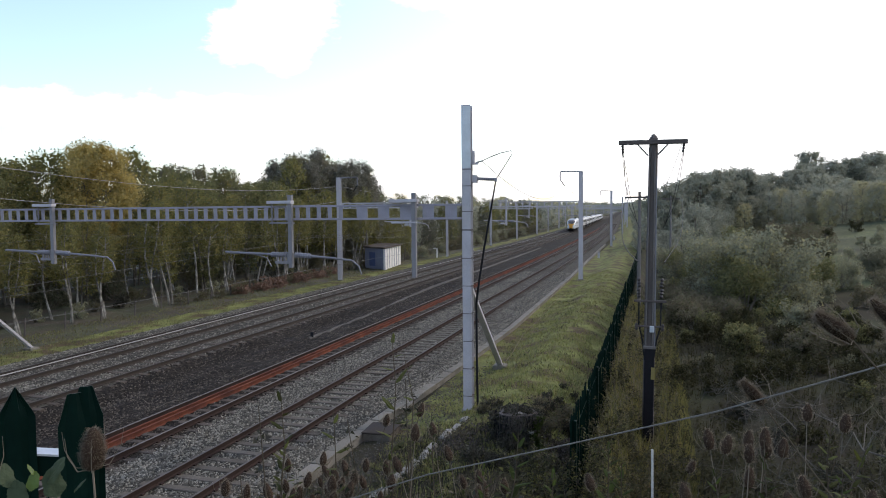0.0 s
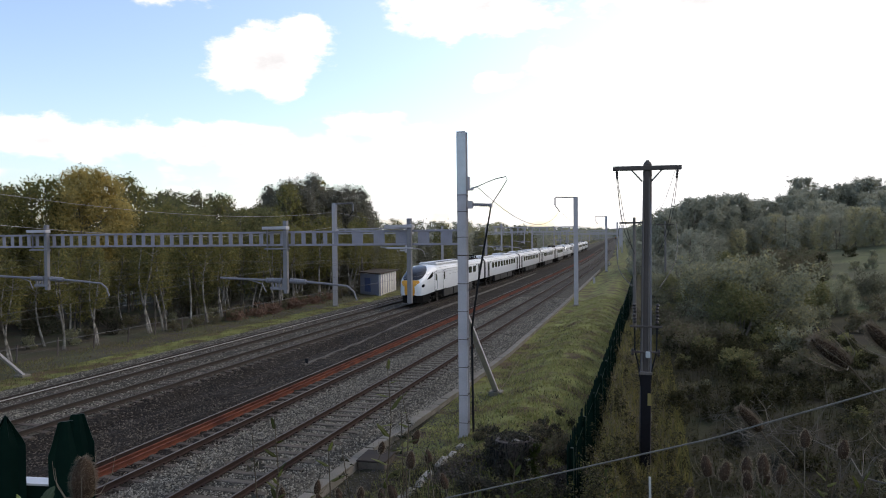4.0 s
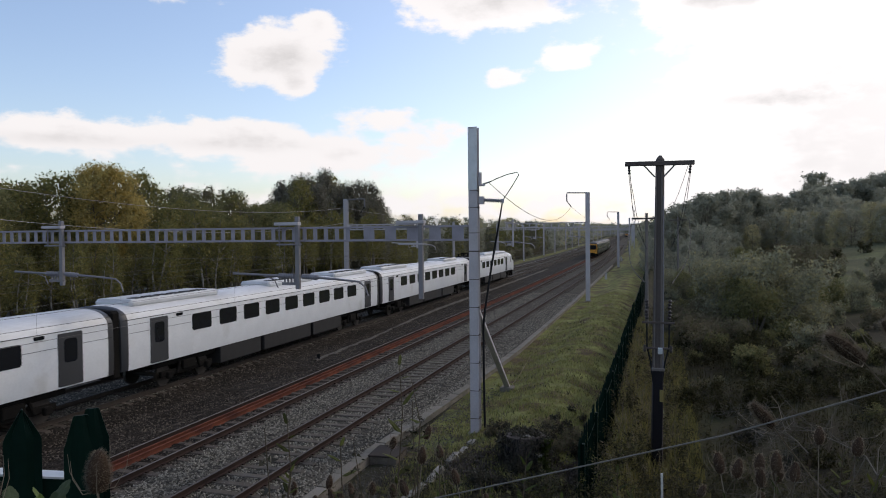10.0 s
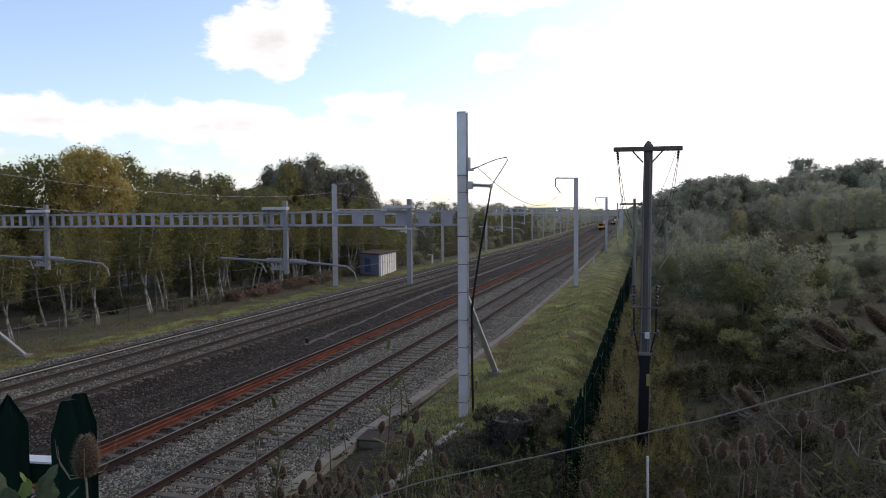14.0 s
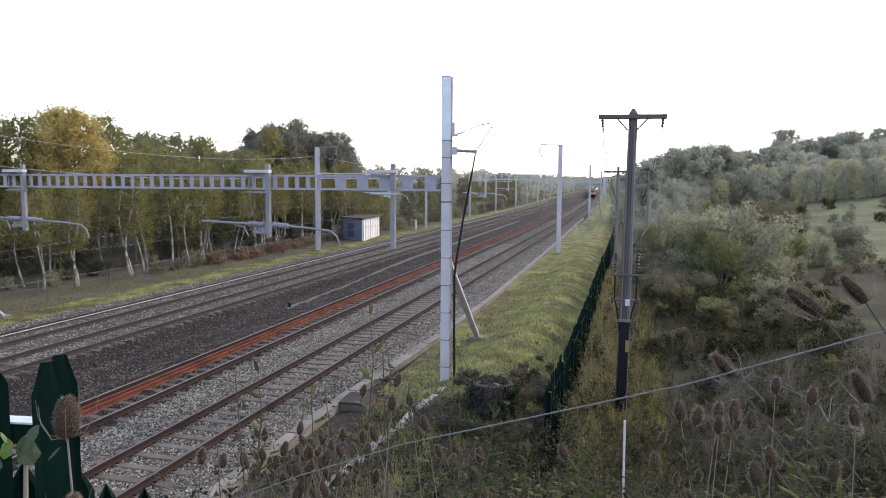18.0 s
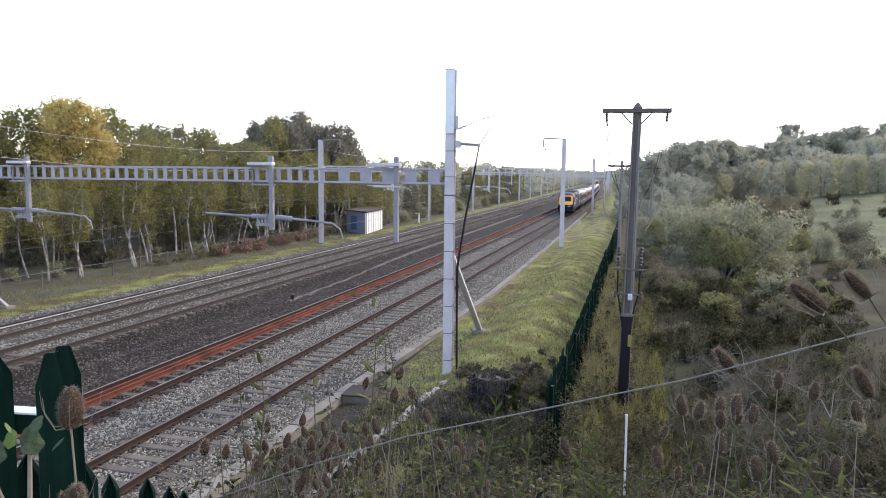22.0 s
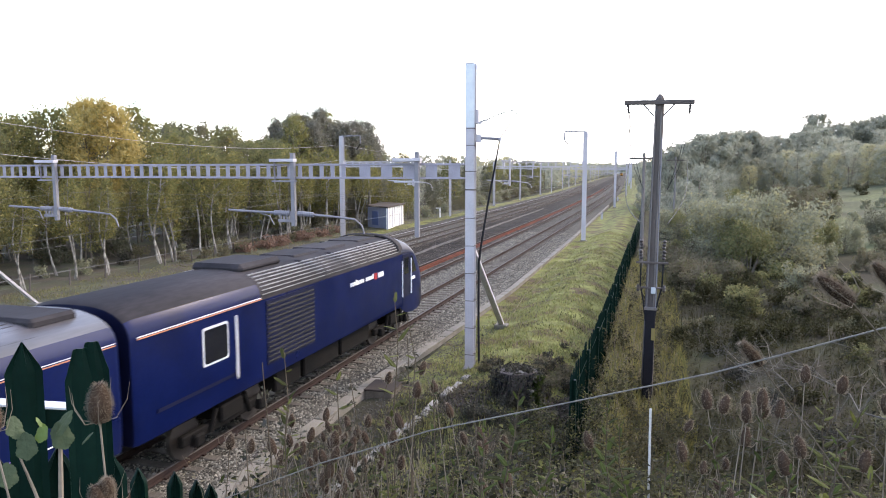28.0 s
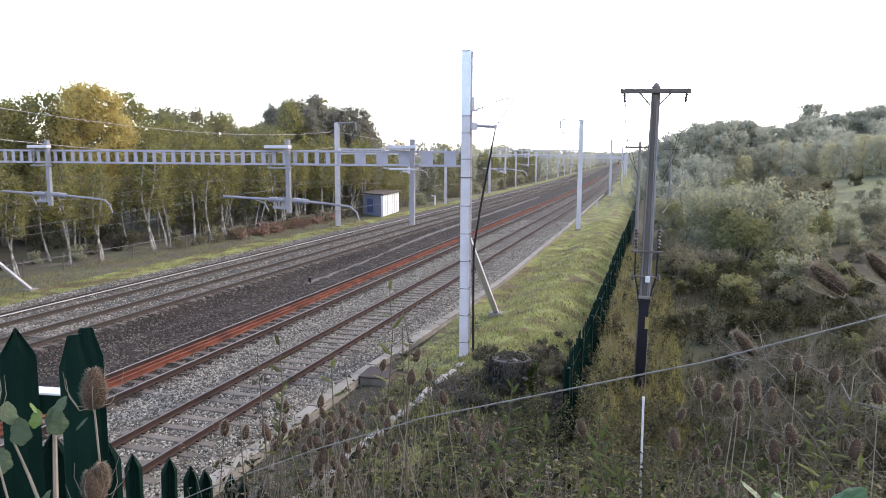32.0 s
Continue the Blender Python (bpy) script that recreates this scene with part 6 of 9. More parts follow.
def turbo(cab):
    """cab: whether the -y end is a yellow cab end."""
    L = 22.9
    a = -L / 2
    car = empty("railcar", pose(0, 0, -300), "dark green diesel railcar with pale doors" + (" and a yellow cab end" if cab else " and a grey roof"), "train car", "cars of the green train")
    st = [(a, GW - 0.20, 1.0, 2.80, 3.30), (a + 0.06, GW - 0.10, 0.97, 2.86, 3.45), (a + 0.2, GW - 0.03, 0.95, 2.94, 3.62), (a + 0.5, GW, 0.95, 3.05, 3.76), (L / 2 - 0.2, GW, 0.95, 3.05, 3.76), (L / 2, GW - 0.06, 0.95, 3.02, 3.70)]
    shell(car, st, lambda x, y, z: "cab_front" if cab and y < a + 0.12 and z < 3.22 else "roof" if z > 3.30 else "body",
          {"roof": P["green_roof"], "body": P["green"], "cab_front": P["yellow"], "end": "cab_surround" if cab else "end_wall", "cab_surround": P["yellow"], "end_wall": P["under"]}, True)
    doors = [(a + 6.0, a + 7.55), (-a - 7.55, -a - 6.0)]
    plates(car, "door", doors, 1.15, 3.12, GW, P["pale_door"], 0.016, 0.04, "pale grey pair of sliding doors")
    plates(car, "door_window", [(d + k, d + k + 0.34) for d, _ in doors for k in (0.25, 0.95)], 1.95, 2.90, GW, P["glass"], 0.024, 0.08)
    wins = [(a + 1.5, a + 2.2)] + [(a + 2.6 + 1.62 * i, a + 2.6 + 1.62 * i + 1.35) for i in range(2)] + [(a + 7.9 + 1.46 * i, a + 7.9 + 1.46 * i + 1.22) for i in range(5)] + [(-a - 5.7 + 1.55 * i, -a - 5.7 + 1.55 * i + 1.3) for i in range(3)]
    plates(car, "window", wins, 2.02, 2.86, GW, P["glass"], 0.012, 0.08, "dark window")
    for y0, y1 in wins:
        for s in (1, -1):
            g = Geo()
            g.box(min(s * GW, s * (GW + 0.022)), max(s * GW, s * (GW + 0.022)), y0 + 0.05, y1 - 0.05, 2.60, 2.635)
            part("window_bar", g, P["pod"], car)
    line(car, "cantrail_line", a + 0.4, -a - 0.1, 3.20, 3.222, GW - 0.01, P["white_line"])
    line(car, "cantrail_line", a + 0.4, -a - 0.1, 3.28, 3.30, GW - 0.05, P["orange"])
    for y0, y1 in ((a + 0.6, a + 5.9), (a + 7.65, -a - 7.65), (-a - 5.9, -a - 0.3)):
        line(car, "stripe", y0, y1, 1.60, 1.62, GW, P["white_line"])
    # operator's mark as three plain bars
    plates(car, "mark_bar", [(a + 3.0 + 0.28 * i, a + 3.14 + 0.28 * i) for i in range(3)], 1.76, 1.88, GW, P["pale_door"], 0.012, 0.04)
    for y in (a + 3.6, -a - 3.6):
        bogie(car, y, 0.42)
    underboxes(car, [(a + 6.0, a + 9.4), (a + 9.7, -a - 9.7), (-a - 9.4, -a - 6.0)], P["under"], 1.02, 0.42, 0.95)
    for y in (a + 4, 0.0, -a - 4):
        g = Geo()
        g.box(-0.22, 0.22, y - 0.3, y + 0.3, 3.70, 3.80, 0.04)
        part("roof_unit", g, P["green_roof"], car)
    if cab:
        g = Geo()
        g.loft([[(x, a + y, z) for x, z in ((-0.98, 1.98), (0.98, 1.98), (1.06, 2.06), (1.06, 2.85), (0.96, 3.0), (0.6, 3.04), (-0.6, 3.04), (-0.96, 3.0), (-1.06, 2.85), (-1.06, 2.06))] for y in (-0.03, 0.04)], True, True)
        screen = part("windscreen", g, P["glass"], car, "wide dark windscreen")
        g = Geo()
        g.loft([[(x, a + y, z) for x, z in ((-1.08, 1.05), (1.08, 1.05), (1.13, 1.2), (1.12, 1.92), (-1.12, 1.92), (-1.13, 1.2))] for y in (-0.018, 0.03)], True, True)
        part("warning_panel", g, P["yellow"], car, "orange-yellow warning panel")
        g = Geo()
        g.box(-0.03, 0.03, a - 0.04, a - 0.02, 1.98, 3.03)
        part("pillar", g, P["under"], screen)
        for s in (1, -1):
            g = Geo()
            g.box(s * 0.75 - 0.22, s * 0.75 + 0.22, a - 0.03, a + 0.05, 1.58, 1.74, 0.02)
            lamps = part("lamp_cluster", g, P["nose_black"], car)
            g = Geo()
            g.tube((s * 0.66, a - 0.045, 1.66), (s * 0.66, a - 0.02, 1.66), 0.055, None, 10)
            part("tail_lamp", g, P["tail"], lamps, "lit red tail lamp")
        g = Geo()
        g.box(-0.8, 0.8, a - 0.04, a + 0.3, 0.40, 1.25, 0.08)
        part("buffer_beam", g, P["under"], car)
        g = Geo()
        g.tube((0, a - 0.25, 0.85), (0, a + 0.1, 0.85), 0.15)
        part("coupler", g, P["under"], car)
    else:
        g = Geo()
        g.box(-0.7, 0.7, a - 0.3, a + 0.05, 1.0, 3.3, 0.06)
        part("gangway", g, P["under"], car)
    return car


TURBO = [turbo(True), turbo(False), turbo(True)]

# ---------------------------------------------------------------- trees and scrub


def leaf_cloud(centres, radii, count, size, r, flat=0.8, hollow=0.45):
    """Small bent leaves strewn round many centres: points and faces of triangles."""
    w = radii ** 1.6
    k = r.choice(len(centres), count, p=w / w.sum())
    d = r.normal(0, 1, (count, 3))
    d /= np.linalg.norm(d, axis=1)[:, None]
    p = centres[k] + d * (radii[k] * r.random(count) ** hollow * (1 + 0.10 * r.normal(0, 1, count)))[:, None] * np.array([1, 1, flat])
    a, b = r.normal(0, 1, (count, 3)), r.normal(0, 1, (count, 3))
    a /= np.linalg.norm(a, axis=1)[:, None]
    b -= (a * b).sum(1)[:, None] * a
    b /= np.linalg.norm(b, axis=1)[:, None]
    s = (1.15 * size * (0.55 + 0.9 * r.random(count)))[:, None]
    v = np.stack([p - a * s, p + a * s * 0.55 + b * s * 0.62, p + a * s * 0.75 - b * s * 0.55], 1).reshape(-1, 3)
    return v, np.arange(count * 3).reshape(-1, 3)


def make_tree(name, h, spread, base, leaves, leaf, bark, foliage, seed, label, trunks=1, trunk_r=0.09, clump=0.5, lean=0.05, droop=0.0, fill=0.45, limbs=20, twigs=2, group="trees beside the line", dome=False, tall=0.85, bend=0.22, core=0.10):
    """Tapered trunks with rising limbs and twigs; leaves hang round the twigs and in rounded sprays that make up the crown."""
    r = np.random.default_rng(seed)
    wood, centres = Geo(), []

    def profile(u):
        v = min(1.0, max(0.0, (u - base) / (1 - base)))
        if dome:
            return 0.15 + 0.85 * max(0.0, math.sin(math.pi * (0.12 + 0.88 * v))) ** 0.5
        return 0.16 + 0.84 * math.sin(math.pi * (0.10 + 0.86 * v)) ** 0.8 * (1.0 - 0.25 * v)

    for t in range(trunks):
        off = r.normal(0, 0.30 if trunks > 1 else 0.0, 2)
        way = r.normal(0, lean, 2) + off * 0.05
        hh = h * (1 - 0.16 * t * r.random())
        ph = r.random() * 6.283
        pts = [Vector((off[0] + way[0] * hh * u + bend * math.sin(5 * u + ph), off[1] + way[1] * hh * u + 0.6 * bend * math.sin(4 * u + 2 * ph), hh * u * 0.94)) for u in np.linspace(0, 1, 9)]
        wood.pipe(pts, [trunk_r * r.uniform(0.75, 1.1) * (1 - 0.88 * u) + 0.008 for u in np.linspace(0, 1, 9)], 6)
        for _ in range(max(6, limbs // trunks)):
            u = base + (0.96 - base) * r.random()
            i = min(7, int(u * 8))
            p = pts[i].lerp(pts[i + 1], u * 8 - i)
            a, prof = r.random() * 6.283, profile(u)
            ln = spread * prof * (0.45 + 0.45 * r.random())
            rise = 0.8 - droop
            q = p + Vector((math.cos(a) * ln * 0.5, math.sin(a) * ln * 0.5, ln * rise * 0.5))
            e = p + Vector((math.cos(a) * ln, math.sin(a) * ln, ln * rise * (0.8 - droop)))
            wood.pipe([p, q, e], [trunk_r * 0.32 * (1 - u * 0.5) + 0.006, trunk_r * 0.18, 0.005], 4, False)
            for k in range(5):
                w = 0.3 + 0.7 * r.random()
                c = p.lerp(q, w * 2) if w < 0.5 else q.lerp(e, w * 2 - 1)
                tip = c + Vector(np.clip(r.normal(0, 1, 3), -1.2, 1.2) * (0.20 * spread * prof + 0.1))
                if k < twigs:
                    wood.pipe([c, tip], [0.010, 0.003], 3, False)
                for g in (0.4, 0.75, 1.0):
                    centres.append(tuple(c.lerp(tip, g)))
        centres += [tuple(pts[-1] - Vector((0, 0, 0.25 * g))) for g in range(4)]
    centres = np.array(centres)
    n1 = int(leaves * (1 - fill))
    radii = clump * (0.35 + 0.65 * r.random(len(centres)))
    v1, f1 = leaf_cloud(centres, radii, n1, leaf, r)
    # rounded sprays of leaves, most of them on the outside of the crown
    n2 = leaves - n1
    m = max(8, int(46 if dome else 30))
    u = base + (0.97 - base) * (np.arange(m) + r.random(m)) / m
    a = np.arange(m) * 2.39996 + r.random(m) * 1.2
    pr = np.array([profile(x) for x in u])
    size = spread * (0.20 + 0.17 * r.random(m)) * (0.45 + 0.55 * pr)
    d = np.maximum(0, spread * pr - size * 0.8) * (0.35 + 0.65 * r.random(m) ** 0.5)
    c2 = np.stack([np.cos(a) * d, np.sin(a) * d, np.minimum(u * h, h - size * tall)], 1)
    v2, f2 = leaf_cloud(c2, size, n2, leaf, r, tall, 0.5)
    if core:
        v3, f3 = leaf_cloud(c2 * np.array([0.85, 0.85, 0.98]), size * 0.75, int(n2 * core), leaf * 2.4, r, tall, 0.5)
        v2, f2 = np.concatenate([v2, v3]), np.concatenate([f2, f3 + len(v2)])
    top = empty(name, pose(0, 0, -300), label, "tree" if h > 4 else "bush", group)
    part("trunk", wood, bark, top, smooth=True)
    part("crown", mesh_np("crown", np.concatenate([v1, v2]), np.concatenate([f1, f2 + len(v1)]), foliage), None, top)
    return top


def make_bush(name, h, w, leaves, leaf, foliage, seed, label, group="scrub on the rough ground"):
    r = np.random.default_rng(seed)
    wood, centres, radii = Geo(), [], []
    for k in range(13):
        a, d = r.random() * 6.283, w * (0.12 + 0.34 * r.random())
        e = Vector((math.cos(a) * d, math.sin(a) * d, h * (0.45 + 0.42 * r.random())))
        m = e * 0.5 + Vector(r.normal(0, 0.06 * w, 3))
        wood.pipe([(0, 0, -0.1), m, e], [0.035 * h / 2, 0.02 * h / 2, 0.006], 5)
        for u in (0.45, 0.75, 1.0):
            c = m.lerp(e, u) + Vector(r.normal(0, 0.07 * w, 3))
            centres.append((c.x, c.y, max(0.12 * h, c.z)))
            radii.append(w * (0.07 + 0.10 * r.random()))
    for k in range(8):
        a = r.random() * 6.283
        centres.append((math.cos(a) * w * 0.38, math.sin(a) * w * 0.38, h * 0.2))
        radii.append(w * 0.15)
    top = empty(name, pose(0, 0, -300), label, "bush", group)
    part("branchwork", wood, M["bark"], top)
    v, f = leaf_cloud(np.array(centres), np.array(radii), leaves, leaf, r, min(1.0, h / w * 1.3))
    v[:, 2] = np.maximum(v[:, 2], 0.0)
    part("foliage", mesh_np("foliage", v, f, foliage), None, top)
    return top


def plant(kind, x, y, s=1.0, turn=None, sink=0.05, label=""):
    o = copy_thing(kind, pose(x, y, float(terrain(x, y)) - sink, 0, 0, random.uniform(0, 360) if turn is None else turn))
    o.scale = (s * random.uniform(0.92, 1.08), s * random.uniform(0.92, 1.08), s * random.uniform(0.94, 1.08))
    if label:
        o["label"] = label
    return o


SKYLINE = np.array([(-62, 4.5), (-49, 3.6), (-46.3, 4.7), (-43.8, 5.1), (-42, 4.8), (-40.8, 4.2), (-39.8, 4.8), (-38, 4.1), (-36, 3.5), (-34.9, 4.3), (-33.7, 3.4), (-32.7, 2.4), (-30.6, 2.3), (-29.9, 4.1), (-28.6, 5.2), (-26.4, 5.0), (-23.8, 4.0), (-22.2, 2.4),
                    (-20.9, 1.35), (-17.7, 1.6), (-16.3, 2.0), (-15, 1.8), (-12.8, 1.75), (-11.3, 1.1), (-8.8, 0.85), (-6.9, 0.75), (-4.2, 0.6), (-2.5, 0.9), (-1.9, 1.4), (-0.4, 1.6), (1.2, 1.95), (2.6, 2.6), (3.9, 3.2), (5.6, 2.95), (7.6, 2.55), (9.4, 3.0), (10.5, 3.05), (12.1, 3.2), (14.2, 3.4), (15.1, 3.65), (24, 4.6)])


def plant_below(kind, h, x, y, s, low=None):
    """A tree no taller than the belt's crown line where it stands."""
    az = math.degrees(math.atan2(x, y))
    el = float(np.interp(az, SKYLINE[:, 0], SKYLINE[:, 1])) * (R.uniform(0.92, 1.10) if az < -2 else R.uniform(0.92, 1.04))
    if low is not None and -49 < az < -40.3:
        el = min(el, low)
    room = H_EYE + math.hypot(x, y) * math.tan(radians(el)) - float(terrain(x, y))
    return plant(kind, x, y, max(0.3, min(s, room / h)))


def tree_line(name, label, trees):
    """A far wood as one mesh: the crowns and trunks of many trees, given as kind, x, y, size."""
    vs, fs, mats, idx, at = [], [], [], [], 0
    for kind, x, y, size in trees:
        a, z = R.uniform(0, 6.283), float(terrain(x, y)) - 0.2
        for ob in kind.children:
            me = ob.data
            v = np.empty(len(me.vertices) * 3)
            me.vertices.foreach_get("co", v)
            v = v.reshape(-1, 3) * size
            fan = [(p.vertices[0], p.vertices[k], p.vertices[k + 1]) for p in me.polygons for k in range(1, len(p.vertices) - 1)]
            if me.materials[0] not in mats:
                mats.append(me.materials[0])
            vs.append(np.stack([v[:, 0] * math.cos(a) - v[:, 1] * math.sin(a) + x, v[:, 0] * math.sin(a) + v[:, 1] * math.cos(a) + y, v[:, 2] + z], 1))
            fs.append(np.array(fan) + at)
            idx += [mats.index(me.materials[0])] * len(fan)
            at += len(v)
    me = mesh_np(name, np.concatenate(vs), np.concatenate(fs), mats)
    me.polygons.foreach_set("material_index", np.array(idx, np.int32))
    return tagged(new(name, me), label, "trees", kind="stuff")


def size_below(h, x, y, most):
    """How large a tree of height h may be to stay under the skyline."""
    el = float(np.interp(math.degrees(math.atan2(x, y)), SKYLINE[:, 0], SKYLINE[:, 1])) * R.uniform(0.92, 1.06)
    return max(0.3, min(most, (H_EYE + math.hypot(x, y) * math.tan(radians(el)) - float(terrain(x, y))) / h))


def retire(things):
    for t in things:
        for o in (*t.children_recursive, t):
            bpy.data.objects.remove(o)


BIRCH_LABEL = "slender birch with grey trunks and thinning yellow-green leaves"
birches = [make_tree("birch_tree", 10.6, 2.1, 0.40, 4300, 0.062, M["birch"], M["leaf_olive"], 40 + i, BIRCH_LABEL, trunks=1 + i % 2, trunk_r=0.125, clump=0.5, fill=0.55, lean=0.035, bend=0.42, tall=1.3) for i in range(4)]
greens = [make_tree("tree", 11.0, 3.0, 0.14, 5200, 0.085, M["bark"], M[k], 50 + i, "dense roadside tree with %s leaves" % n, trunks=2, trunk_r=0.10, clump=0.6, fill=0.75, dome=True, tall=1.0) for i, (k, n) in enumerate((("leaf_green", "green"), ("leaf_olive", "yellowing green"), ("leaf_green", "green"), ("leaf_dark", "dark green")))]
behind = [make_tree("tree", 11.0, 3.0, 0.14, 2500, 0.13, M["bark"], M[k], 56 + i, "dense tree with %s leaves, behind the others" % n, trunks=1, trunk_r=0.12, clump=0.6, fill=0.85, limbs=14, twigs=0, dome=True, tall=1.0) for i, (k, n) in enumerate((("leaf_green", "green"), ("leaf_olive", "yellowing green"), ("leaf_dark", "dark green")))]
yellow = make_tree("tree", 12.4, 3.9, 0.36, 30000, 0.072, M["bark"], M["leaf_yellow"], 60, "broad tree in bright yellow autumn leaf behind the birches", trunks=3, trunk_r=0.13, clump=0.40, fill=0.92, limbs=34, droop=0.4, dome=True, tall=0.9, core=0.16)
feathery = [make_tree("tree", 14.8, 2.9, 0.10, 15000, 0.075, M["bark"], M["leaf_feather"], 70 + i, "tall dark tree with a feathery uneven crown", trunks=1, trunk_r=0.16, clump=0.6, droop=0.15, fill=0.72, limbs=44, tall=1.7) for i in range(2)]
thin = make_tree("tree", 11.6, 2.2, 0.3, 1500, 0.09, M["bark"], M["leaf_brown"], 75, "nearly bare tree with grey twigs", trunks=3, trunk_r=0.07, clump=0.5, fill=0.1, limbs=34, twigs=5)
bushes = {k: [make_bush("bush", 2.4, 3.4, 1700, 0.095, M[k2], 80 + 10 * i + j, "%s scrub bush on the rough slope" % n) for j in range(2)]
          for i, (k, k2, n) in enumerate((("green", "leaf_green", "leafy green"), ("olive", "leaf_scrub", "yellowing green"), ("brown", "leaf_brown", "brown leafless-looking"), ("dark", "leaf_dark", "dark green"), ("bramble", "leaf_bramble", "dark bramble"), ("thorn", "leaf_thorn", "grey-green thorn")))}
tall_bushes = {k: make_bush("bush", 4.8, 6.8, 9000, 0.092, M[k2], 180 + i, "%s tall thicket on the rough slope" % n) for i, (k, k2, n) in enumerate((("green", "leaf_green", "leafy green"), ("olive", "leaf_scrub", "yellowing green"), ("brown", "leaf_brown", "brown leafless-looking"), ("dark", "leaf_dark", "dark green")))}
mounds = {k: make_bush("bush", 2.4, 3.4, 900, 0.125, M[k2], 220 + i, "low tangled mound of %s" % n) for i, (k, k2, n) in enumerate((("bramble", "leaf_bramble", "dark bramble"), ("thorn", "leaf_thorn", "grey-green weeds"), ("brown", "leaf_brown", "brown dead weeds"), ("olive", "leaf_scrub", "yellowing weeds")))}
heap = make_bush("brush_heap", 0.9, 2.4, 1500, 0.07, M["bracken"], 140, "low heap of cut red-brown brushwood on the verge", "brush heaps on the verge")
# hillside and ridge trees wear the leaf colours with haze painted in
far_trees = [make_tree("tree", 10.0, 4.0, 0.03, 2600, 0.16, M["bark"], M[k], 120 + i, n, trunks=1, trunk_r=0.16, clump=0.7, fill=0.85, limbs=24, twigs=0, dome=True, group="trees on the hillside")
             for i, (k, n) in enumerate((("far_dark", "dark round-crowned tree on the hillside"), ("far_green", "green round-crowned tree on the hillside, greyed by painted haze"), ("far_green", "green tree on the hillside, greyed by painted haze"), ("far_olive", "yellowing tree on the hillside, paled by painted haze")))]
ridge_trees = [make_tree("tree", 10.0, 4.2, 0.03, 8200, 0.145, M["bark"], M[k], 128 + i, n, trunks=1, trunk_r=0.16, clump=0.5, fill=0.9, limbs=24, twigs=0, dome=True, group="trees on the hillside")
               for i, (k, n) in enumerate((("far_dark", "dark round-crowned tree on the hillside"), ("far_dark", "dark broad tree on the hilltop"), ("far_green", "green round-crowned tree on the hillside, greyed by painted haze")))]

# belt of trees left of the line
R = random.Random(5)
plant(yellow, -41.9, 45.6, 0.99)
plant(greens[1], -44.6, 43.2, 1.0)
for x, y, s in ((-46.0, 41.0, 0.98), (-48.0, 43.0, 1.02), (-49.5, 39.5, 1.05), (-47.0, 46.5, 1.02), (-51.0, 43.5, 1.08), (-45.5, 38.5, 0.92)):
    plant(greens[1], x, y, s)
for y in np.arange(24, 84, 2.6):
    plant_below(R.choice(birches), 10.6, -34.3 - R.uniform(0, 1.6), float(y) + R.uniform(-1, 1), R.uniform(0.72, 1.0), -0.6)
for y in np.arange(24, 96, 3.0):
    plant_below(R.choice(birches if R.random() < 0.5 else greens[:2]), 10.8, -37.5 - R.uniform(0, 2.2), float(y) + R.uniform(-1, 1), R.uniform(0.72, 0.95), 0.0)
for y in np.arange(20, 112, 3.4):
    plant_below(R.choice(greens), 11.0, -43.0 - R.uniform(0, 3), float(y) + R.uniform(-1.5, 1.5), R.uniform(0.95, 1.25), 0.8)
for y in np.arange(14, 125, 3.8):
    plant_below(R.choice(behind), 11.0, -49.5 - R.uniform(0, 4), float(y) + R.uniform(-1.5, 1.5), R.uniform(1.1, 1.45), 3.5)
for az, d, k, el in ((-29.8, 97, 0, 4.3), (-28.7, 95, 1, 5.3), (-27.9, 98, 0, 5.0), (-27.0, 94, 1, 4.3), (-26.5, 98, 0, 5.1), (-25.4, 100, 1, 4.2), (-24.6, 97, 0, 4.75), (-23.7, 99, 1, 4.5), (-23.0, 101, 0, 4.1), (-22.3, 102, 1, 3.1)):
    x, y = d * math.sin(radians(az)), d * math.cos(radians(az))
    plant(feathery[k], x, y, (H_EYE + d * math.tan(radians(el)) - float(terrain(x, y))) / 14.8)
for x, y, s in ((-42.5, 60, 1.0), (-41, 63, 0.95), (-44, 65, 1.0)):
    plant(thin, x, y, s)
for x, y, s in ((-33.6, 89.0, 0.60), (-32.9, 92.0, 0.52)):
    plant(greens[1], x, y, s, label="small yellow-green tree behind the equipment hut")
for y in np.arange(98, 250, 5.2):
    c = float(curve_x(y))
    plant_below(R.choice(greens + behind), 11.0, -35 + c - R.uniform(0, 4), float(y) + R.uniform(-2, 2), R.uniform(0.5, 0.95))
    plant_below(R.choice(far_trees[1:]), 10.0, -43 + c - R.uniform(0, 6), float(y) + R.uniform(-2, 2), R.uniform(0.8, 1.15))
for y in np.arange(96, 230, 3.6):
    plant(R.choice(bushes["brown"] + bushes["dark"] + bushes["olive"]), -32.8 + float(curve_x(y)) - R.uniform(0, 1.6), float(y), R.uniform(0.6, 1.15), label="leafy bush at the edge of the verge")
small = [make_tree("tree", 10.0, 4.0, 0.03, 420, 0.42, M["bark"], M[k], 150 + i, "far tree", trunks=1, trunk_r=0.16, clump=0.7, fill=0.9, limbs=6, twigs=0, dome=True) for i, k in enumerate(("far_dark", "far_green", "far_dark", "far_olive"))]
far = []
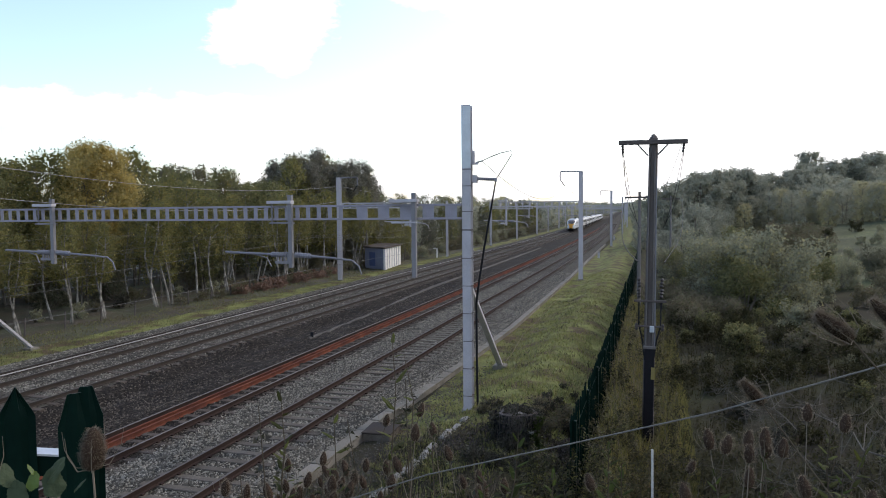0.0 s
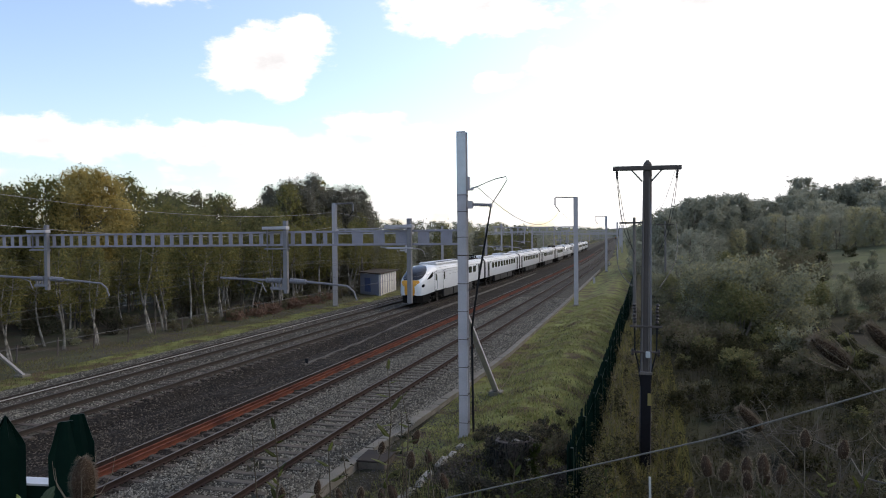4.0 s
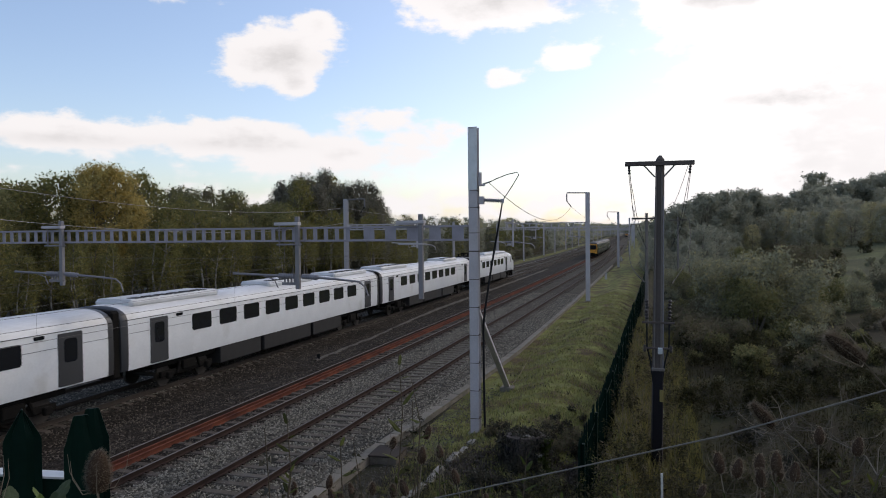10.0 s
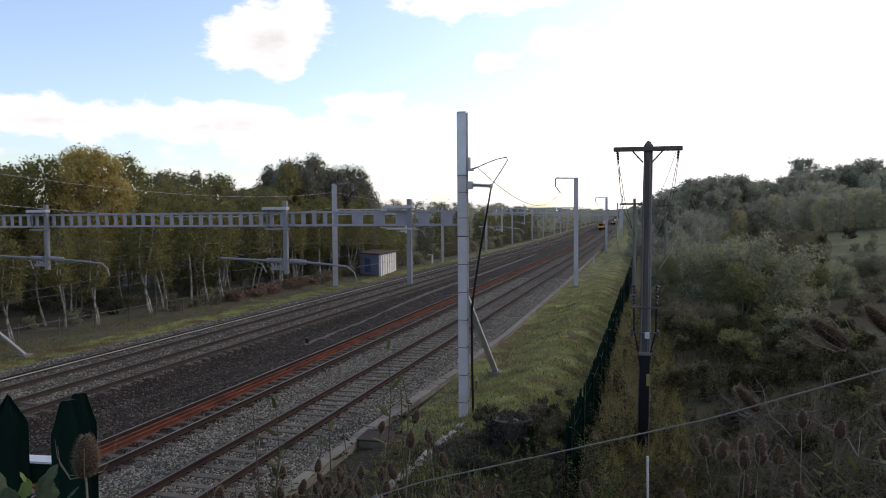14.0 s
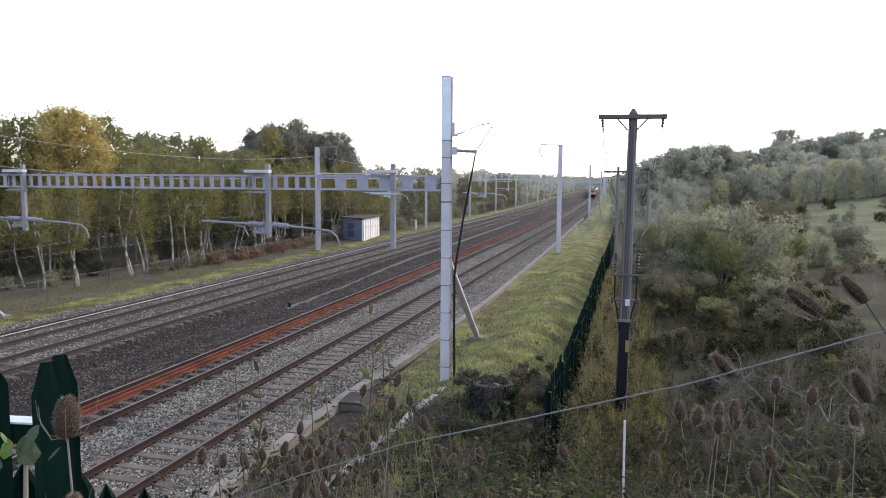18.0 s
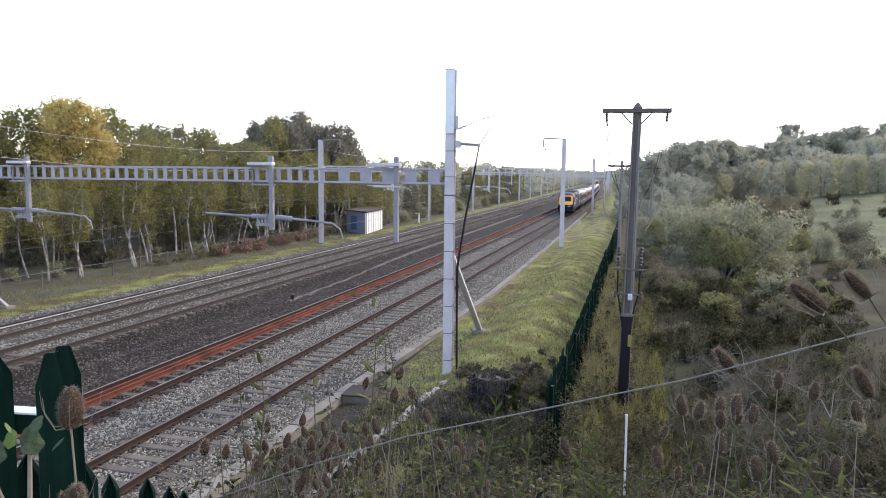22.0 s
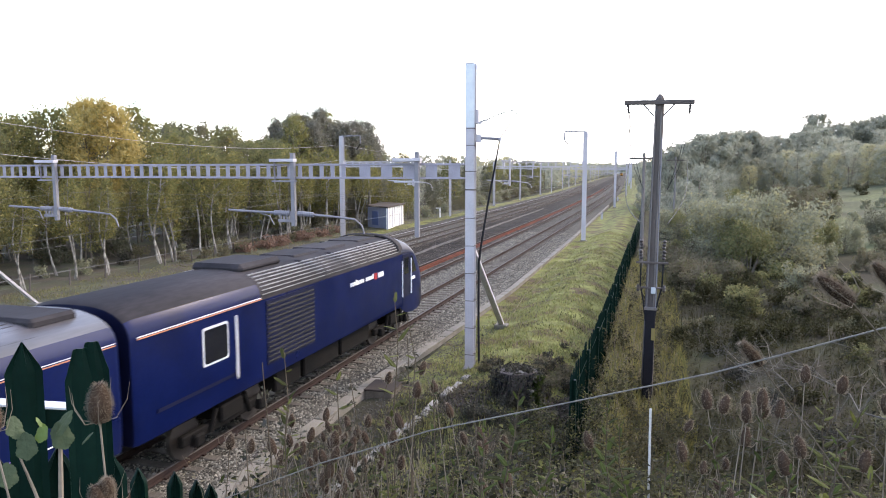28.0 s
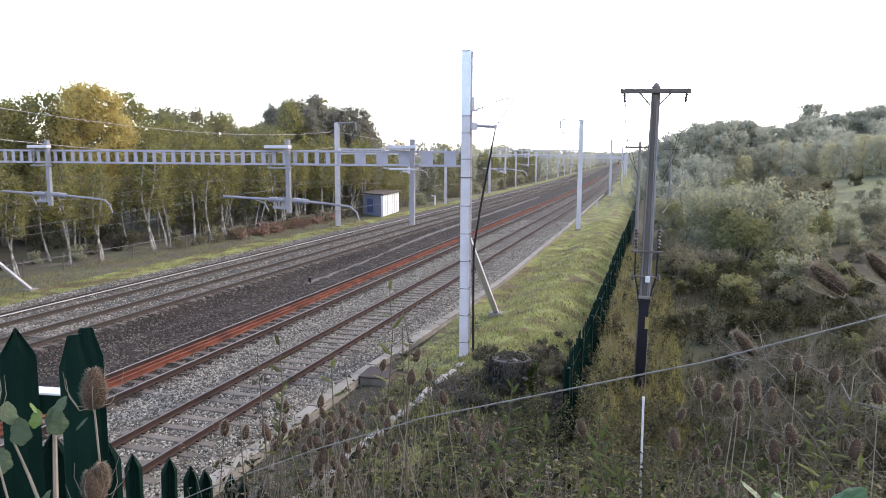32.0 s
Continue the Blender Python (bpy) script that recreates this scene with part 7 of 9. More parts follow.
for y in np.arange(250, 1000, 19.0):
    c = float(curve_x(y))
    for x in (-44 + c - R.uniform(0, 10), -36 + c - R.uniform(0, 4)):
        far.append((R.choice(small), x, float(y), size_below(10.0, x, y, R.uniform(0.9, 1.4))))
    for x in (-1.0 + c * 0.92 + R.uniform(0, 4), 5 + c + R.uniform(0, 8)):
        far.append((R.choice(small[:3]), x, float(y), size_below(10.0, x, y, R.uniform(0.6, 1.3))))
tree_line("far_wood", "distant trees on both sides of the line where it vanishes", far)
far = []
for i in range(44):
    az, d = -14.5 + 11.0 * i / 43, R.uniform(760, 880)
    far.append((small[i % 3], d * math.sin(radians(az)), d * math.cos(radians(az)), R.uniform(1.2, 1.7)))
for i in range(60):
    az, d = -6.5 + 9.0 * i / 59, R.uniform(2060, 2200)
    far.append((small[i % 3], d * math.sin(radians(az)), d * math.cos(radians(az)), R.uniform(2.0, 2.9)))
tree_line("skyline_wood", "distant trees on the skyline, haze put into their colour", far)
for y in np.arange(22, 100, 2.6):
    plant(R.choice(bushes["brown"] + bushes["dark"]), -38.5 - R.uniform(0, 8), float(y), R.uniform(0.7, 1.1))
for y in np.arange(23, 82, 2.4):
    plant(mounds[R.choice(("brown", "olive", "bramble"))], -35.4 - R.uniform(0, 2.4), float(y), R.uniform(0.22, 0.5), label="low undergrowth at the foot of the birches")
for y in np.arange(45, 82, 2.2):
    plant(mounds["brown"], -33.4 - R.uniform(0, 1.0), float(y), R.uniform(0.25, 0.5), label="low heap of brown brushwood and bracken")
for x, y in ((-33.2, 52), (-32.9, 54.5), (-33.2, 57), (-33.8, 59), (-33.2, 61.5), (-34.0, 64), (-33.5, 67), (-33.9, 71)):
    plant(heap, x, y, R.uniform(0.8, 1.15))
# a far screen of trees closes the belt
far = []
for y in np.arange(0, 150, 7.0):
    x = -58 - R.uniform(0, 6)
    far.append((R.choice(behind), x, float(y), size_below(11.0, x, y, R.uniform(1.1, 1.5))))
tree_line("back_wood", "wall of trees closing the back of the belt", far)

# hillside on the right: a dark wooded ridge, paler trees below it, a meadow, thickets and rough grass
for i in range(34):
    az, d = 0.9 + 22 * i / 33 + R.uniform(-0.25, 0.25), 128 + 2.9 * i + R.uniform(-6, 6)
    if az < 3.5:
        d = 118 + 9 * az
    plant_below(ridge_trees[i % 2], 10.0, d * math.sin(radians(az)), d * math.cos(radians(az)), 2.2)
x, y = 200 * math.sin(radians(10.8)), 200 * math.cos(radians(10.8))
plant(ridge_trees[0], x, y, (H_EYE + 200 * math.tan(radians(4.3)) - float(terrain(x, y))) / 10.0, label="tall lone tree standing above the wooded ridge")
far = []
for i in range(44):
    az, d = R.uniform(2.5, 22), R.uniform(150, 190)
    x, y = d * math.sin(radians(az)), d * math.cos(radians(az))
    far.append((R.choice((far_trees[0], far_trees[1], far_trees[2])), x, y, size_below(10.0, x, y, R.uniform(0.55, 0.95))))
tree_line("hillside_wood", "green trees filling the hillside below the ridge, greyed by painted haze", far)
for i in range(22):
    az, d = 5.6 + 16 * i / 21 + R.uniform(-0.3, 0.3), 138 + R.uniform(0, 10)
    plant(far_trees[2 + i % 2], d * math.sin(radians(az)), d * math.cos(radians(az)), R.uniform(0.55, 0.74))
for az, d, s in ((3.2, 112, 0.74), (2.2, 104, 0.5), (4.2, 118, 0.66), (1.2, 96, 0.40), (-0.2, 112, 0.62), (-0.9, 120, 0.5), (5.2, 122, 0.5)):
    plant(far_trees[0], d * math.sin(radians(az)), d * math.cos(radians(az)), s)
for az, d, k, s in ((6.4, 52, "olive", 2.15), (7.9, 51, "olive", 2.0), (5.0, 54, "olive", 1.75), (6.9, 48, "green", 1.6), (8.9, 55, "olive", 1.55), (4.0, 58, "green", 1.4), (10.0, 57, "green", 1.2), (3.0, 62, "dark", 1.2),
                    (11.4, 60, "green", 1.05), (9.6, 86, "brown", 1.5), (10.8, 90, "brown", 1.6), (8.4, 92, "brown", 1.5), (2.2, 74, "green", 1.2), (1.2, 82, "olive", 1.1), (6.2, 96, "green", 1.5), (4.8, 88, "olive", 1.3), (13.0, 62, "olive", 1.0), (15.0, 66, "dark", 1.1)):
    plant(tall_bushes[k], d * math.sin(radians(az)), d * math.cos(radians(az)), s / 2)
for i in range(26):
    az, d = R.uniform(1.5, 4.6), R.uniform(40, 58)
    plant(R.choice(bushes["brown"]), d * math.sin(radians(az)), d * math.cos(radians(az)), R.uniform(0.4, 0.75), label="brown leafless-looking thicket beyond the pole")
for i in range(70):
    az, d = R.uniform(0.8, 22), R.uniform(34, 100)
    if az > 9.5 and d > 66:
        continue
    plant(R.choice(bushes[R.choice(("green", "brown", "olive", "thorn", "brown"))]), d * math.sin(radians(az)), d * math.cos(radians(az)), R.uniform(0.30, 0.75))
for i in range(46):
    az, d = R.uniform(2.2, 15), R.uniform(28, 47)
    plant(R.choice(bushes[R.choice(("thorn", "thorn", "thorn", "green"))]), d * math.sin(radians(az)), d * math.cos(radians(az)), R.uniform(0.28, 0.55), label="tangled grey-green scrub on the rough slope")
for i in range(22):
    az, d = R.uniform(9.5, 19), R.uniform(70, 128)
    plant(mounds[R.choice(("thorn", "brown", "olive"))], d * math.sin(radians(az)), d * math.cos(radians(az)), R.uniform(0.35, 0.8), label="low scrub on the rough meadow")
for i in range(64):
    x, y = R.uniform(-0.9, 10), 9.5 + 28 * R.random() ** 1.3
    if abs(x) < 0.8 and y < 23:
        continue
    plant(mounds[R.choice(("bramble", "thorn", "thorn", "brown", "olive"))], x, y, R.uniform(0.14, 0.30), label="low tangled mound of bramble and weeds")
for i in range(24):
    plant(mounds["bramble"], R.uniform(-3.3, -1.9), R.uniform(17.0, 25.5), R.uniform(0.10, 0.18), label="low dark bramble along the foot of the fence")
for i in range(34):
    plant(mounds[R.choice(("bramble", "bramble", "brown"))], R.uniform(-5.3, -2.0), R.uniform(16.2, 22.6), R.uniform(0.13, 0.25), label="low dark bramble at the foot of the turf bank")
retire([heap] + small + list(mounds.values()) + ridge_trees + list(tall_bushes.values()) + birches + greens + behind + [yellow] + feathery + [thin] + far_trees + [b for pair in bushes.values() for b in pair])


# ---------------------------------------------------------------- grass and weeds
def blades(name, n, where, h0, h1, width, material, label, lean=0.5, seed=1):
    """Grass: one bent blade of two faces for each place that where() gives."""
    r = np.random.default_rng(seed)
    x, y = where(r, n)
    n = len(x)
    z = terrain(x, y) - 0.01
    h = h0 + (h1 - h0) * r.random(n) ** 1.5
    a = r.random(n) * 6.283
    l = lean * h * r.random(n)
    w = width * (0.6 + 0.8 * r.random(n))
    dx, dy = np.cos(a), np.sin(a)
    base = np.stack([x, y, z], 1)
    side = np.stack([-dy * w, dx * w, np.zeros(n)], 1)
    out = np.stack([dx * l, dy * l, np.zeros(n)], 1)
    up = np.stack([np.zeros(n), np.zeros(n), h], 1)
    mid = base + out * 0.35 + up * 0.6
    v = np.stack([base - side, base + side, mid + side * 0.7, mid - side * 0.7, base + out + up], 1).reshape(-1, 3)
    i = 5 * np.arange(n)[:, None]
    f = np.concatenate([i + np.array([[0, 1, 2]]), i + np.array([[0, 2, 3]]), i + np.array([[3, 2, 4]])], 1).reshape(-1, 3)
    return tagged(new(name, mesh_np(name, v, f, material)), label, "grass", kind="stuff")


def patchy(r, n, x0, x1, y0, y1, power=1.6, s=1.3, cut=-0.35):
    y = y0 + (y1 - y0) * r.random(n) ** power
    x = x0 + (x1 - x0) * r.random(n)
    keep = lumps(x, y, s * 0.6) + r.normal(0, 0.25, n) > cut
    return x[keep] + curve_x(y[keep]), y[keep]


blades("bank_grass", 66000, lambda r, n: patchy(r, n, -7.4, -1.6, 17.0, 75, 2.0, 0.55, 0.0), 0.03, 0.13, 0.013, M["grass"], "short yellow-green turf on the bank", 1.0, 3)
blades("bank_tussocks", 30000, lambda r, n: patchy(r, n, -7.0, -1.8, 18, 60, 1.8, 0.40, 0.34), 0.07, 0.20, 0.014, M["grass"], "grass tussocks on the bank", 1.1, 4)
# dark blades in patches stand in for the shade of hollows in the turf
blades("bank_moss_and_dead_grass", 16000, lambda r, n: patchy(r, n, -7.2, -1.7, 17, 55, 1.8, 0.7, 0.42), 0.03, 0.15, 0.013, M["grass_dry"], "patches of dark blades that paint shaded hollows on the bank", 1.2, 14)
blades("bank_dead_grass", 26000, lambda r, n: patchy(r, n - 5, -7.2, -1.7, 17, 60, 1.8, 0.95, 0.30), 0.03, 0.14, 0.012, M["leaf_brown"], "patches of brown dead grass on the bank", 1.2, 16)
blades("verge_litter_grass", 15000, lambda r, n: patchy(r, n, -34.5, -30.0, 24, 100, 1.5, 1.2, 0.0), 0.04, 0.16, 0.016, M["leaf_brown"], "brown dry grass and litter below the trees", 0.8, 15)
blades("verge_grass", 34000, lambda r, n: patchy(r, n, -33.8, -28.1, 20, 115, 1.5, 0.9, -0.2), 0.04, 0.16, 0.014, M["leaf_green"], "uneven dull green verge grass below the trees", 0.7, 5)
blades("rough_grass", 20000, lambda r, n: patchy(r, n, -1.6, 10, 10.5, 60, 1.6, 1.0, -0.3), 0.12, 0.42, 0.010, M["leaf_thorn"], "rank grass and weeds beyond the fence", 0.7, 6)
blades("embankment_grass", 11000, lambda r, n: patchy(r, n, -3.2, 8.5, 2.2, 12, 1.0, 0.7, -0.7), 0.10, 0.42, 0.005, M["leaf_thorn"], "rank grass on the steep embankment", 0.8, 8)
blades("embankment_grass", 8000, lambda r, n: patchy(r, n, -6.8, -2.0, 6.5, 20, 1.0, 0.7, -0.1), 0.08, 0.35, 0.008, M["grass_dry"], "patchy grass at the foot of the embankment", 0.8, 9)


def weeds(name, n, where, h0, h1, leaf, stem_mat, leaf_mat, label, seed, per=26, sway=0.22):
    """Leggy weeds: thin stems with many small leaves, as one stem mesh and one leaf mesh."""
    r = np.random.default_rng(seed)
    x, y = where(r, n)
    n = len(x)
    base = np.stack([x, y, terrain(x, y) - 0.03], 1)
    h = h0 + (h1 - h0) * r.random(n)
    lean = r.normal(0, sway, (n, 2))
    tip = base + np.stack([lean[:, 0] * h, lean[:, 1] * h, h], 1)
    mid = (base + tip) / 2 + r.normal(0, 0.03, (n, 3))
    w = 0.0018 + 0.0014 * r.random(n)
    ring = []
    for p, k in ((base, 1.0), (mid, 0.8), (tip, 0.3)):
        for a in (0, 2.09, 4.19):
            ring.append(p + np.stack([np.cos(a) * w * k, np.sin(a) * w * k, 0 * w], 1))
    v = np.stack(ring, 1).reshape(-1, 3)
    i = 9 * np.arange(n)[:, None]
    q = []
    for s in (0, 3):
        for k in range(3):
            q.append(i + np.array([[s + k, s + (k + 1) % 3, s + 3 + (k + 1) % 3, s + 3 + k]]))
    top = tagged(new(name, mesh_np(name, v, np.concatenate(q, 1).reshape(-1, 4), stem_mat)), label, "weeds", kind="stuff")
    u = r.random((n, per)) ** 0.7 * 0.9 + 0.1
    p = np.where(u[..., None] < 0.5, base[:, None] + (mid - base)[:, None] * u[..., None] * 2, mid[:, None] + (tip - mid)[:, None] * (u[..., None] * 2 - 1)).reshape(-1, 3)
    m = len(p)
    a = r.random(m) * 6.283
    el = r.uniform(-0.7, 0.6, m)
    d = np.stack([np.cos(a) * np.cos(el), np.sin(a) * np.cos(el), np.sin(el)], 1)
    s = np.stack([-np.sin(a), np.cos(a), 0 * a], 1)
    ln = (leaf * (0.5 + r.random(m)))[:, None]
    up = np.array([[0, 0, 1.0]])
    v = np.stack([p + d * ln * 0.25, p + d * ln * 0.75 + s * ln * 0.27 + up * ln * 0.07, p + d * ln * 1.25 - up * ln * 0.12, p + d * ln * 0.75 - s * ln * 0.27 + up * ln * 0.07], 1).reshape(-1, 3)
    leaves = new("leaves", mesh_np("leaves", v, np.arange(4 * m).reshape(-1, 4), leaf_mat))
    leaves.parent = top
    leaves["kind"] = "stuff"
    return top


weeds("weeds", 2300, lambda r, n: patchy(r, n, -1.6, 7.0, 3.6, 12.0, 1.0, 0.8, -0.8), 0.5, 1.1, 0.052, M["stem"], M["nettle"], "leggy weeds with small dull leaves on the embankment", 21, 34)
weeds("weeds", 1500, lambda r, n: patchy(r, n, -1.2, 8.5, 6.0, 19.0, 1.0, 0.8, -0.8), 0.4, 1.1, 0.072, M["stem"], M["leaf_thorn"], "half-withered weeds with olive leaves", 22, 44)
weeds("weeds", 800, lambda r, n: patchy(r, n, -1.5, 9.0, 13, 40, 1.3, 1.2, -0.7), 0.5, 1.2, 0.10, M["stem"], M["leaf_thorn"], "tall withered weeds beyond the fence", 23, 44)
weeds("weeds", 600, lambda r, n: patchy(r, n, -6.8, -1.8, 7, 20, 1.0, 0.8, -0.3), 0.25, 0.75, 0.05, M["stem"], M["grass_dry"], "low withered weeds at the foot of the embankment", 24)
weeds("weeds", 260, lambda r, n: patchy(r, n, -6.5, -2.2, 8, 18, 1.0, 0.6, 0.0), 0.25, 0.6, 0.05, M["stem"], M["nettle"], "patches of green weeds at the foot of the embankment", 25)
weeds("weeds", 420, lambda r, n: patchy(r, n, -8.1, -5.2, 8, 21, 1.0, 0.5, 0.0), 0.12, 0.45, 0.04, M["stem"], M["grass_dry"], "sparse dry weeds in the gravel beside the cable trough", 29, 16)
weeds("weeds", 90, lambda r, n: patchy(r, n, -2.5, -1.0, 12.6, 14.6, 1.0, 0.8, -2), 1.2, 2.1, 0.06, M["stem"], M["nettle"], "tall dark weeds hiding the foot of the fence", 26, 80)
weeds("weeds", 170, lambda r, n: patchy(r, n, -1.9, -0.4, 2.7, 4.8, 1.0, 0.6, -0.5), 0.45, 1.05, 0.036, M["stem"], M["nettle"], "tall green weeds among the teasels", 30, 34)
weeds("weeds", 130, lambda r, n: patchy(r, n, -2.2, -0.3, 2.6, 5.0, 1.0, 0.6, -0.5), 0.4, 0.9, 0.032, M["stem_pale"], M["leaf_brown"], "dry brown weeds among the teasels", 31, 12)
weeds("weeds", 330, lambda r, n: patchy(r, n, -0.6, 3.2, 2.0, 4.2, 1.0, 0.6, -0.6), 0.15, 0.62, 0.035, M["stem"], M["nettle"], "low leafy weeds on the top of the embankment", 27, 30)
weeds("weeds", 200, lambda r, n: patchy(r, n, -2.6, 0.2, 2.4, 6.5, 1.0, 0.6, -0.2), 0.15, 0.55, 0.035, M["stem_pale"], M["grass_dry"], "dry broken weeds on the top of the embankment", 28, 14)

weeds("weeds", 520, lambda r, n: patchy(r, n, -2.8, -0.4, 2.6, 6.5, 1.0, 0.6, -0.8), 0.35, 0.95, 0.022, M["stem_pale"], M["leaf_dead"], "tangle of dry pale stems below the teasels", 41, 9)
weeds("weeds", 620, lambda r, n: patchy(r, n, -0.3, 4.2, 2.3, 7.0, 1.0, 0.6, -0.8), 0.35, 0.95, 0.022, M["stem_pale"], M["leaf_dead"], "tangle of dry pale stems among the weeds", 42, 9)
weeds("weeds", 260, lambda r, n: patchy(r, n, 0.2, 4.5, 2.6, 6.0, 1.0, 0.7, 0.0), 0.25, 0.7, 0.06, M["stem"], M["weed_leaf_pale"], "patches of fresh green nettles on the embankment", 43, 14)
weeds("weeds", 420, lambda r, n: patchy(r, n, -0.6, 4.6, 2.4, 6.5, 1.0, 0.5, -0.1), 0.2, 0.62, 0.034, M["stem"], M["weed_leaf_pale"], "scattered pale leaves of bramble among the weeds", 48, 10)
weeds("weeds", 220, lambda r, n: patchy(r, n, -2.6, -0.4, 2.8, 6.5, 1.0, 0.5, -0.1), 0.2, 0.55, 0.034, M["stem"], M["weed_leaf_pale"], "scattered pale leaves below the teasels", 49, 10)
blades("foot_grass", 9000, lambda r, n: patchy(r, n, -6.6, -3.6, 9.0, 17.5, 1.0, 0.5, 0.0), 0.10, 0.32, 0.009, M["grass"], "fresh green grass at the foot of the embankment", 0.8, 50)
weeds("weeds", 200, lambda r, n: patchy(r, n, -2.4, 0.0, 3.0, 7.5, 1.0, 0.7, 0.0), 0.25, 0.7, 0.06, M["stem"], M["weed_leaf"], "patches of fresh green nettles below the teasels", 44, 14)
weeds("weeds", 500, lambda r, n: patchy(r, n, -1.35, 0.5, 14.5, 40, 1.4, 0.8, -0.8), 0.35, 0.95, 0.05, M["stem_pale"], M["leaf_brown"], "tall brown grass along the far side of the fence", 45, 16)
blades("fence_side_grass", 26000, lambda r, n: patchy(r, n, -1.42, 1.2, 13.0, 48, 1.5, 0.6, -0.45), 0.15, 0.5, 0.009, M["leaf_olive"], "yellow-green rank grass banked against the fence", 0.7, 46)
blades("fence_side_grass", 12000, lambda r, n: patchy(r, n, -1.42, 0.9, 13.0, 48, 1.5, 0.5, 0.05), 0.2, 0.6, 0.008, M["leaf_brown"], "brown dead grass banked against the fence", 0.6, 47)

# ---------------------------------------------------------------- things beside the line
# palisade fence along the railway: pales on two rails, following the ground


def pale_mesh(h, w=0.074, d=0.021, tip=0.04):
    """A folded steel pale with a pointed head."""
    g = Geo()
    prof = [(-w / 2, d), (-w * 0.30, 0.0), (-w * 0.10, d), (w * 0.10, d), (w * 0.30, 0.0), (w / 2, d)]
    t = 0.004
    rings = []
    for z, k in ((0, 1), (h - 0.075, 1), (h - 0.06, 0.86), (h - 0.004, max(0.10, tip + 0.05)), (h, tip)):
        rings.append([(x * k, y, z) for x, y in prof] + [(x * k, y + t, z) for x, y in prof[::-1]])
    g.loft(rings, True, True)
    return g


PALE = {h: mesh_of("pale", pale_mesh(h), M["palisade"]) for h in (0.6, 1.0, 1.4, 1.8, 2.35)}


def fence_x(y):
    return float(np.interp(y, (2.3, 4.0, 14, 16, 24, 60), (-2.2, -2.2, -1.64, -1.62, -1.5, -1.5))) + float(curve_x(y)) * 0.9


def fence_top(y):
    """Height of the pale tips: the panels step down the embankment and run level beyond it."""
    if y < 5.0:
        return float(np.interp(y, (2.5, 3.5, 5.0), (5.02, 4.42, 3.35)))
    panel = 15.0 + (math.floor((y - 15.0) / 2.75) + 0.5) * 2.75
    low = float(terrain(fence_x(y), panel if y > 15 else y)) * (0.6 if y > 15 else 1.0) - (0.2 if y > 15 else 0.0)
    return low + float(np.interp(y, (5.0, 14.4, 15.0), (0.35, 0.5, 2.35)))


fence = empty("palisade_fence", pose(0, 0, 0), "dark green steel palisade fence running along the railway", "fence")
y = 2.55
joined = Geo()
while y < 130:
    x, tip = fence_x(y), fence_top(y)
    z = float(terrain(x, y))
    if y < 46:
        key = min(PALE, key=lambda k: abs(k - (tip - z) - (0.6 if y < 5 else 0)))
        o = part("pale", PALE[key], None, fence)
        o.matrix_basis = pose(x, y, tip - key, random.uniform(-1, 1), random.uniform(-1.2, 1.2), (46 if y < 5 else 90) + random.uniform(-2, 2))
        y += 0.178 if y < 4 else 0.145
    else:
        joined.box(x - 0.012, x + 0.004, y - 0.034, y + 0.034, z, tip - 0.06)
        y += 0.16
part("far_pales", joined, M["palisade"], fence)["kind"] = "stuff"
for drop in (1.75, 0.40):
    g = Geo()
    ys = np.concatenate([np.arange(2.3, 14, 0.8), np.arange(14, 131, 2.5)])
    g.loft([[(fence_x(a) + dx, a, fence_top(a) - drop + dz) for dx, dz in ((0.012, -0.022), (0.018, -0.022), (0.018, 0.022), (0.012, 0.022))] for a in ys], True, True)
    part("fence_rail", g, M["palisade"], fence)
g = Geo()
g.box(-0.03, 0.03, -0.05, 0.05, 0, 2.3, 0.005)
post_me = mesh_of("fence_post", g, M["palisade"])
for y in np.arange(15.3, 60, 2.75):
    o = part("fence_post", post_me, None, fence)
    o.location = (fence_x(y) + 0.055, float(y), float(terrain(fence_x(y), y)) - 0.05)

def aim(az, el, d):
    """The point d metres from the eye in that direction."""
    return Vector((d * math.sin(radians(az)) * math.cos(radians(el)), d * math.cos(radians(az)) * math.cos(radians(el)), H_EYE + d * math.sin(radians(el))))


# nearest fence panel beside the camera
NEAR_PALE = mesh_of("pale", pale_mesh(2.35, 0.080, 0.007), M["palisade"])
BLUNT_PALE = mesh_of("pale", pale_mesh(2.35, 0.074, 0.004, 0.40), M["palisade"])
near = empty("fence_panel", pose(0, 0, 0), "near end panel of the dark green palisade fence", "fence")
NEAR_PALES = ((-52.4, -11.6, 2.02), (-48.2, -11.85, 2.0), (-44.55, -12.75, 1.92), (-43.75, -12.35, 2.04))
for az, el, d in NEAR_PALES:
    tip = aim(az, el, d)
    o = part("pale", NEAR_PALE if az < -46 else BLUNT_PALE, None, near)
    o.matrix_basis = pose(tip.x, tip.y, tip.z - 2.35, 0, 0, (40 if az > -44 else 49) + 180)
    bolt = Geo()
    bolt.pipe([(0, -0.030, 2.10), (0, -0.024, 2.10), (0, -0.004, 2.10)], [0.006, 0.012, 0.013], 10)
    part("bolt", bolt, M["zinc"] if -49 < az < -46 else M["palisade"], o, smooth=True)
for az, el, d in ((-46.4, -19.4, 2.2), (-50.4, -19.0, 2.2), (-42.9, -20.4, 2.35)):
    tip = aim(az, el, d)
    part("pale", NEAR_PALE, None, near).matrix_basis = pose(tip.x, tip.y, tip.z - 2.35, 0, 0, 46)
a, b = aim(-56, -14.6, 2.10), aim(-43.6, -17.5, 2.02)
g = Geo()
d = (b - a).normalized()
s = Vector((-d.y, d.x, 0)).normalized()
if s.y < 0:
    s = -s
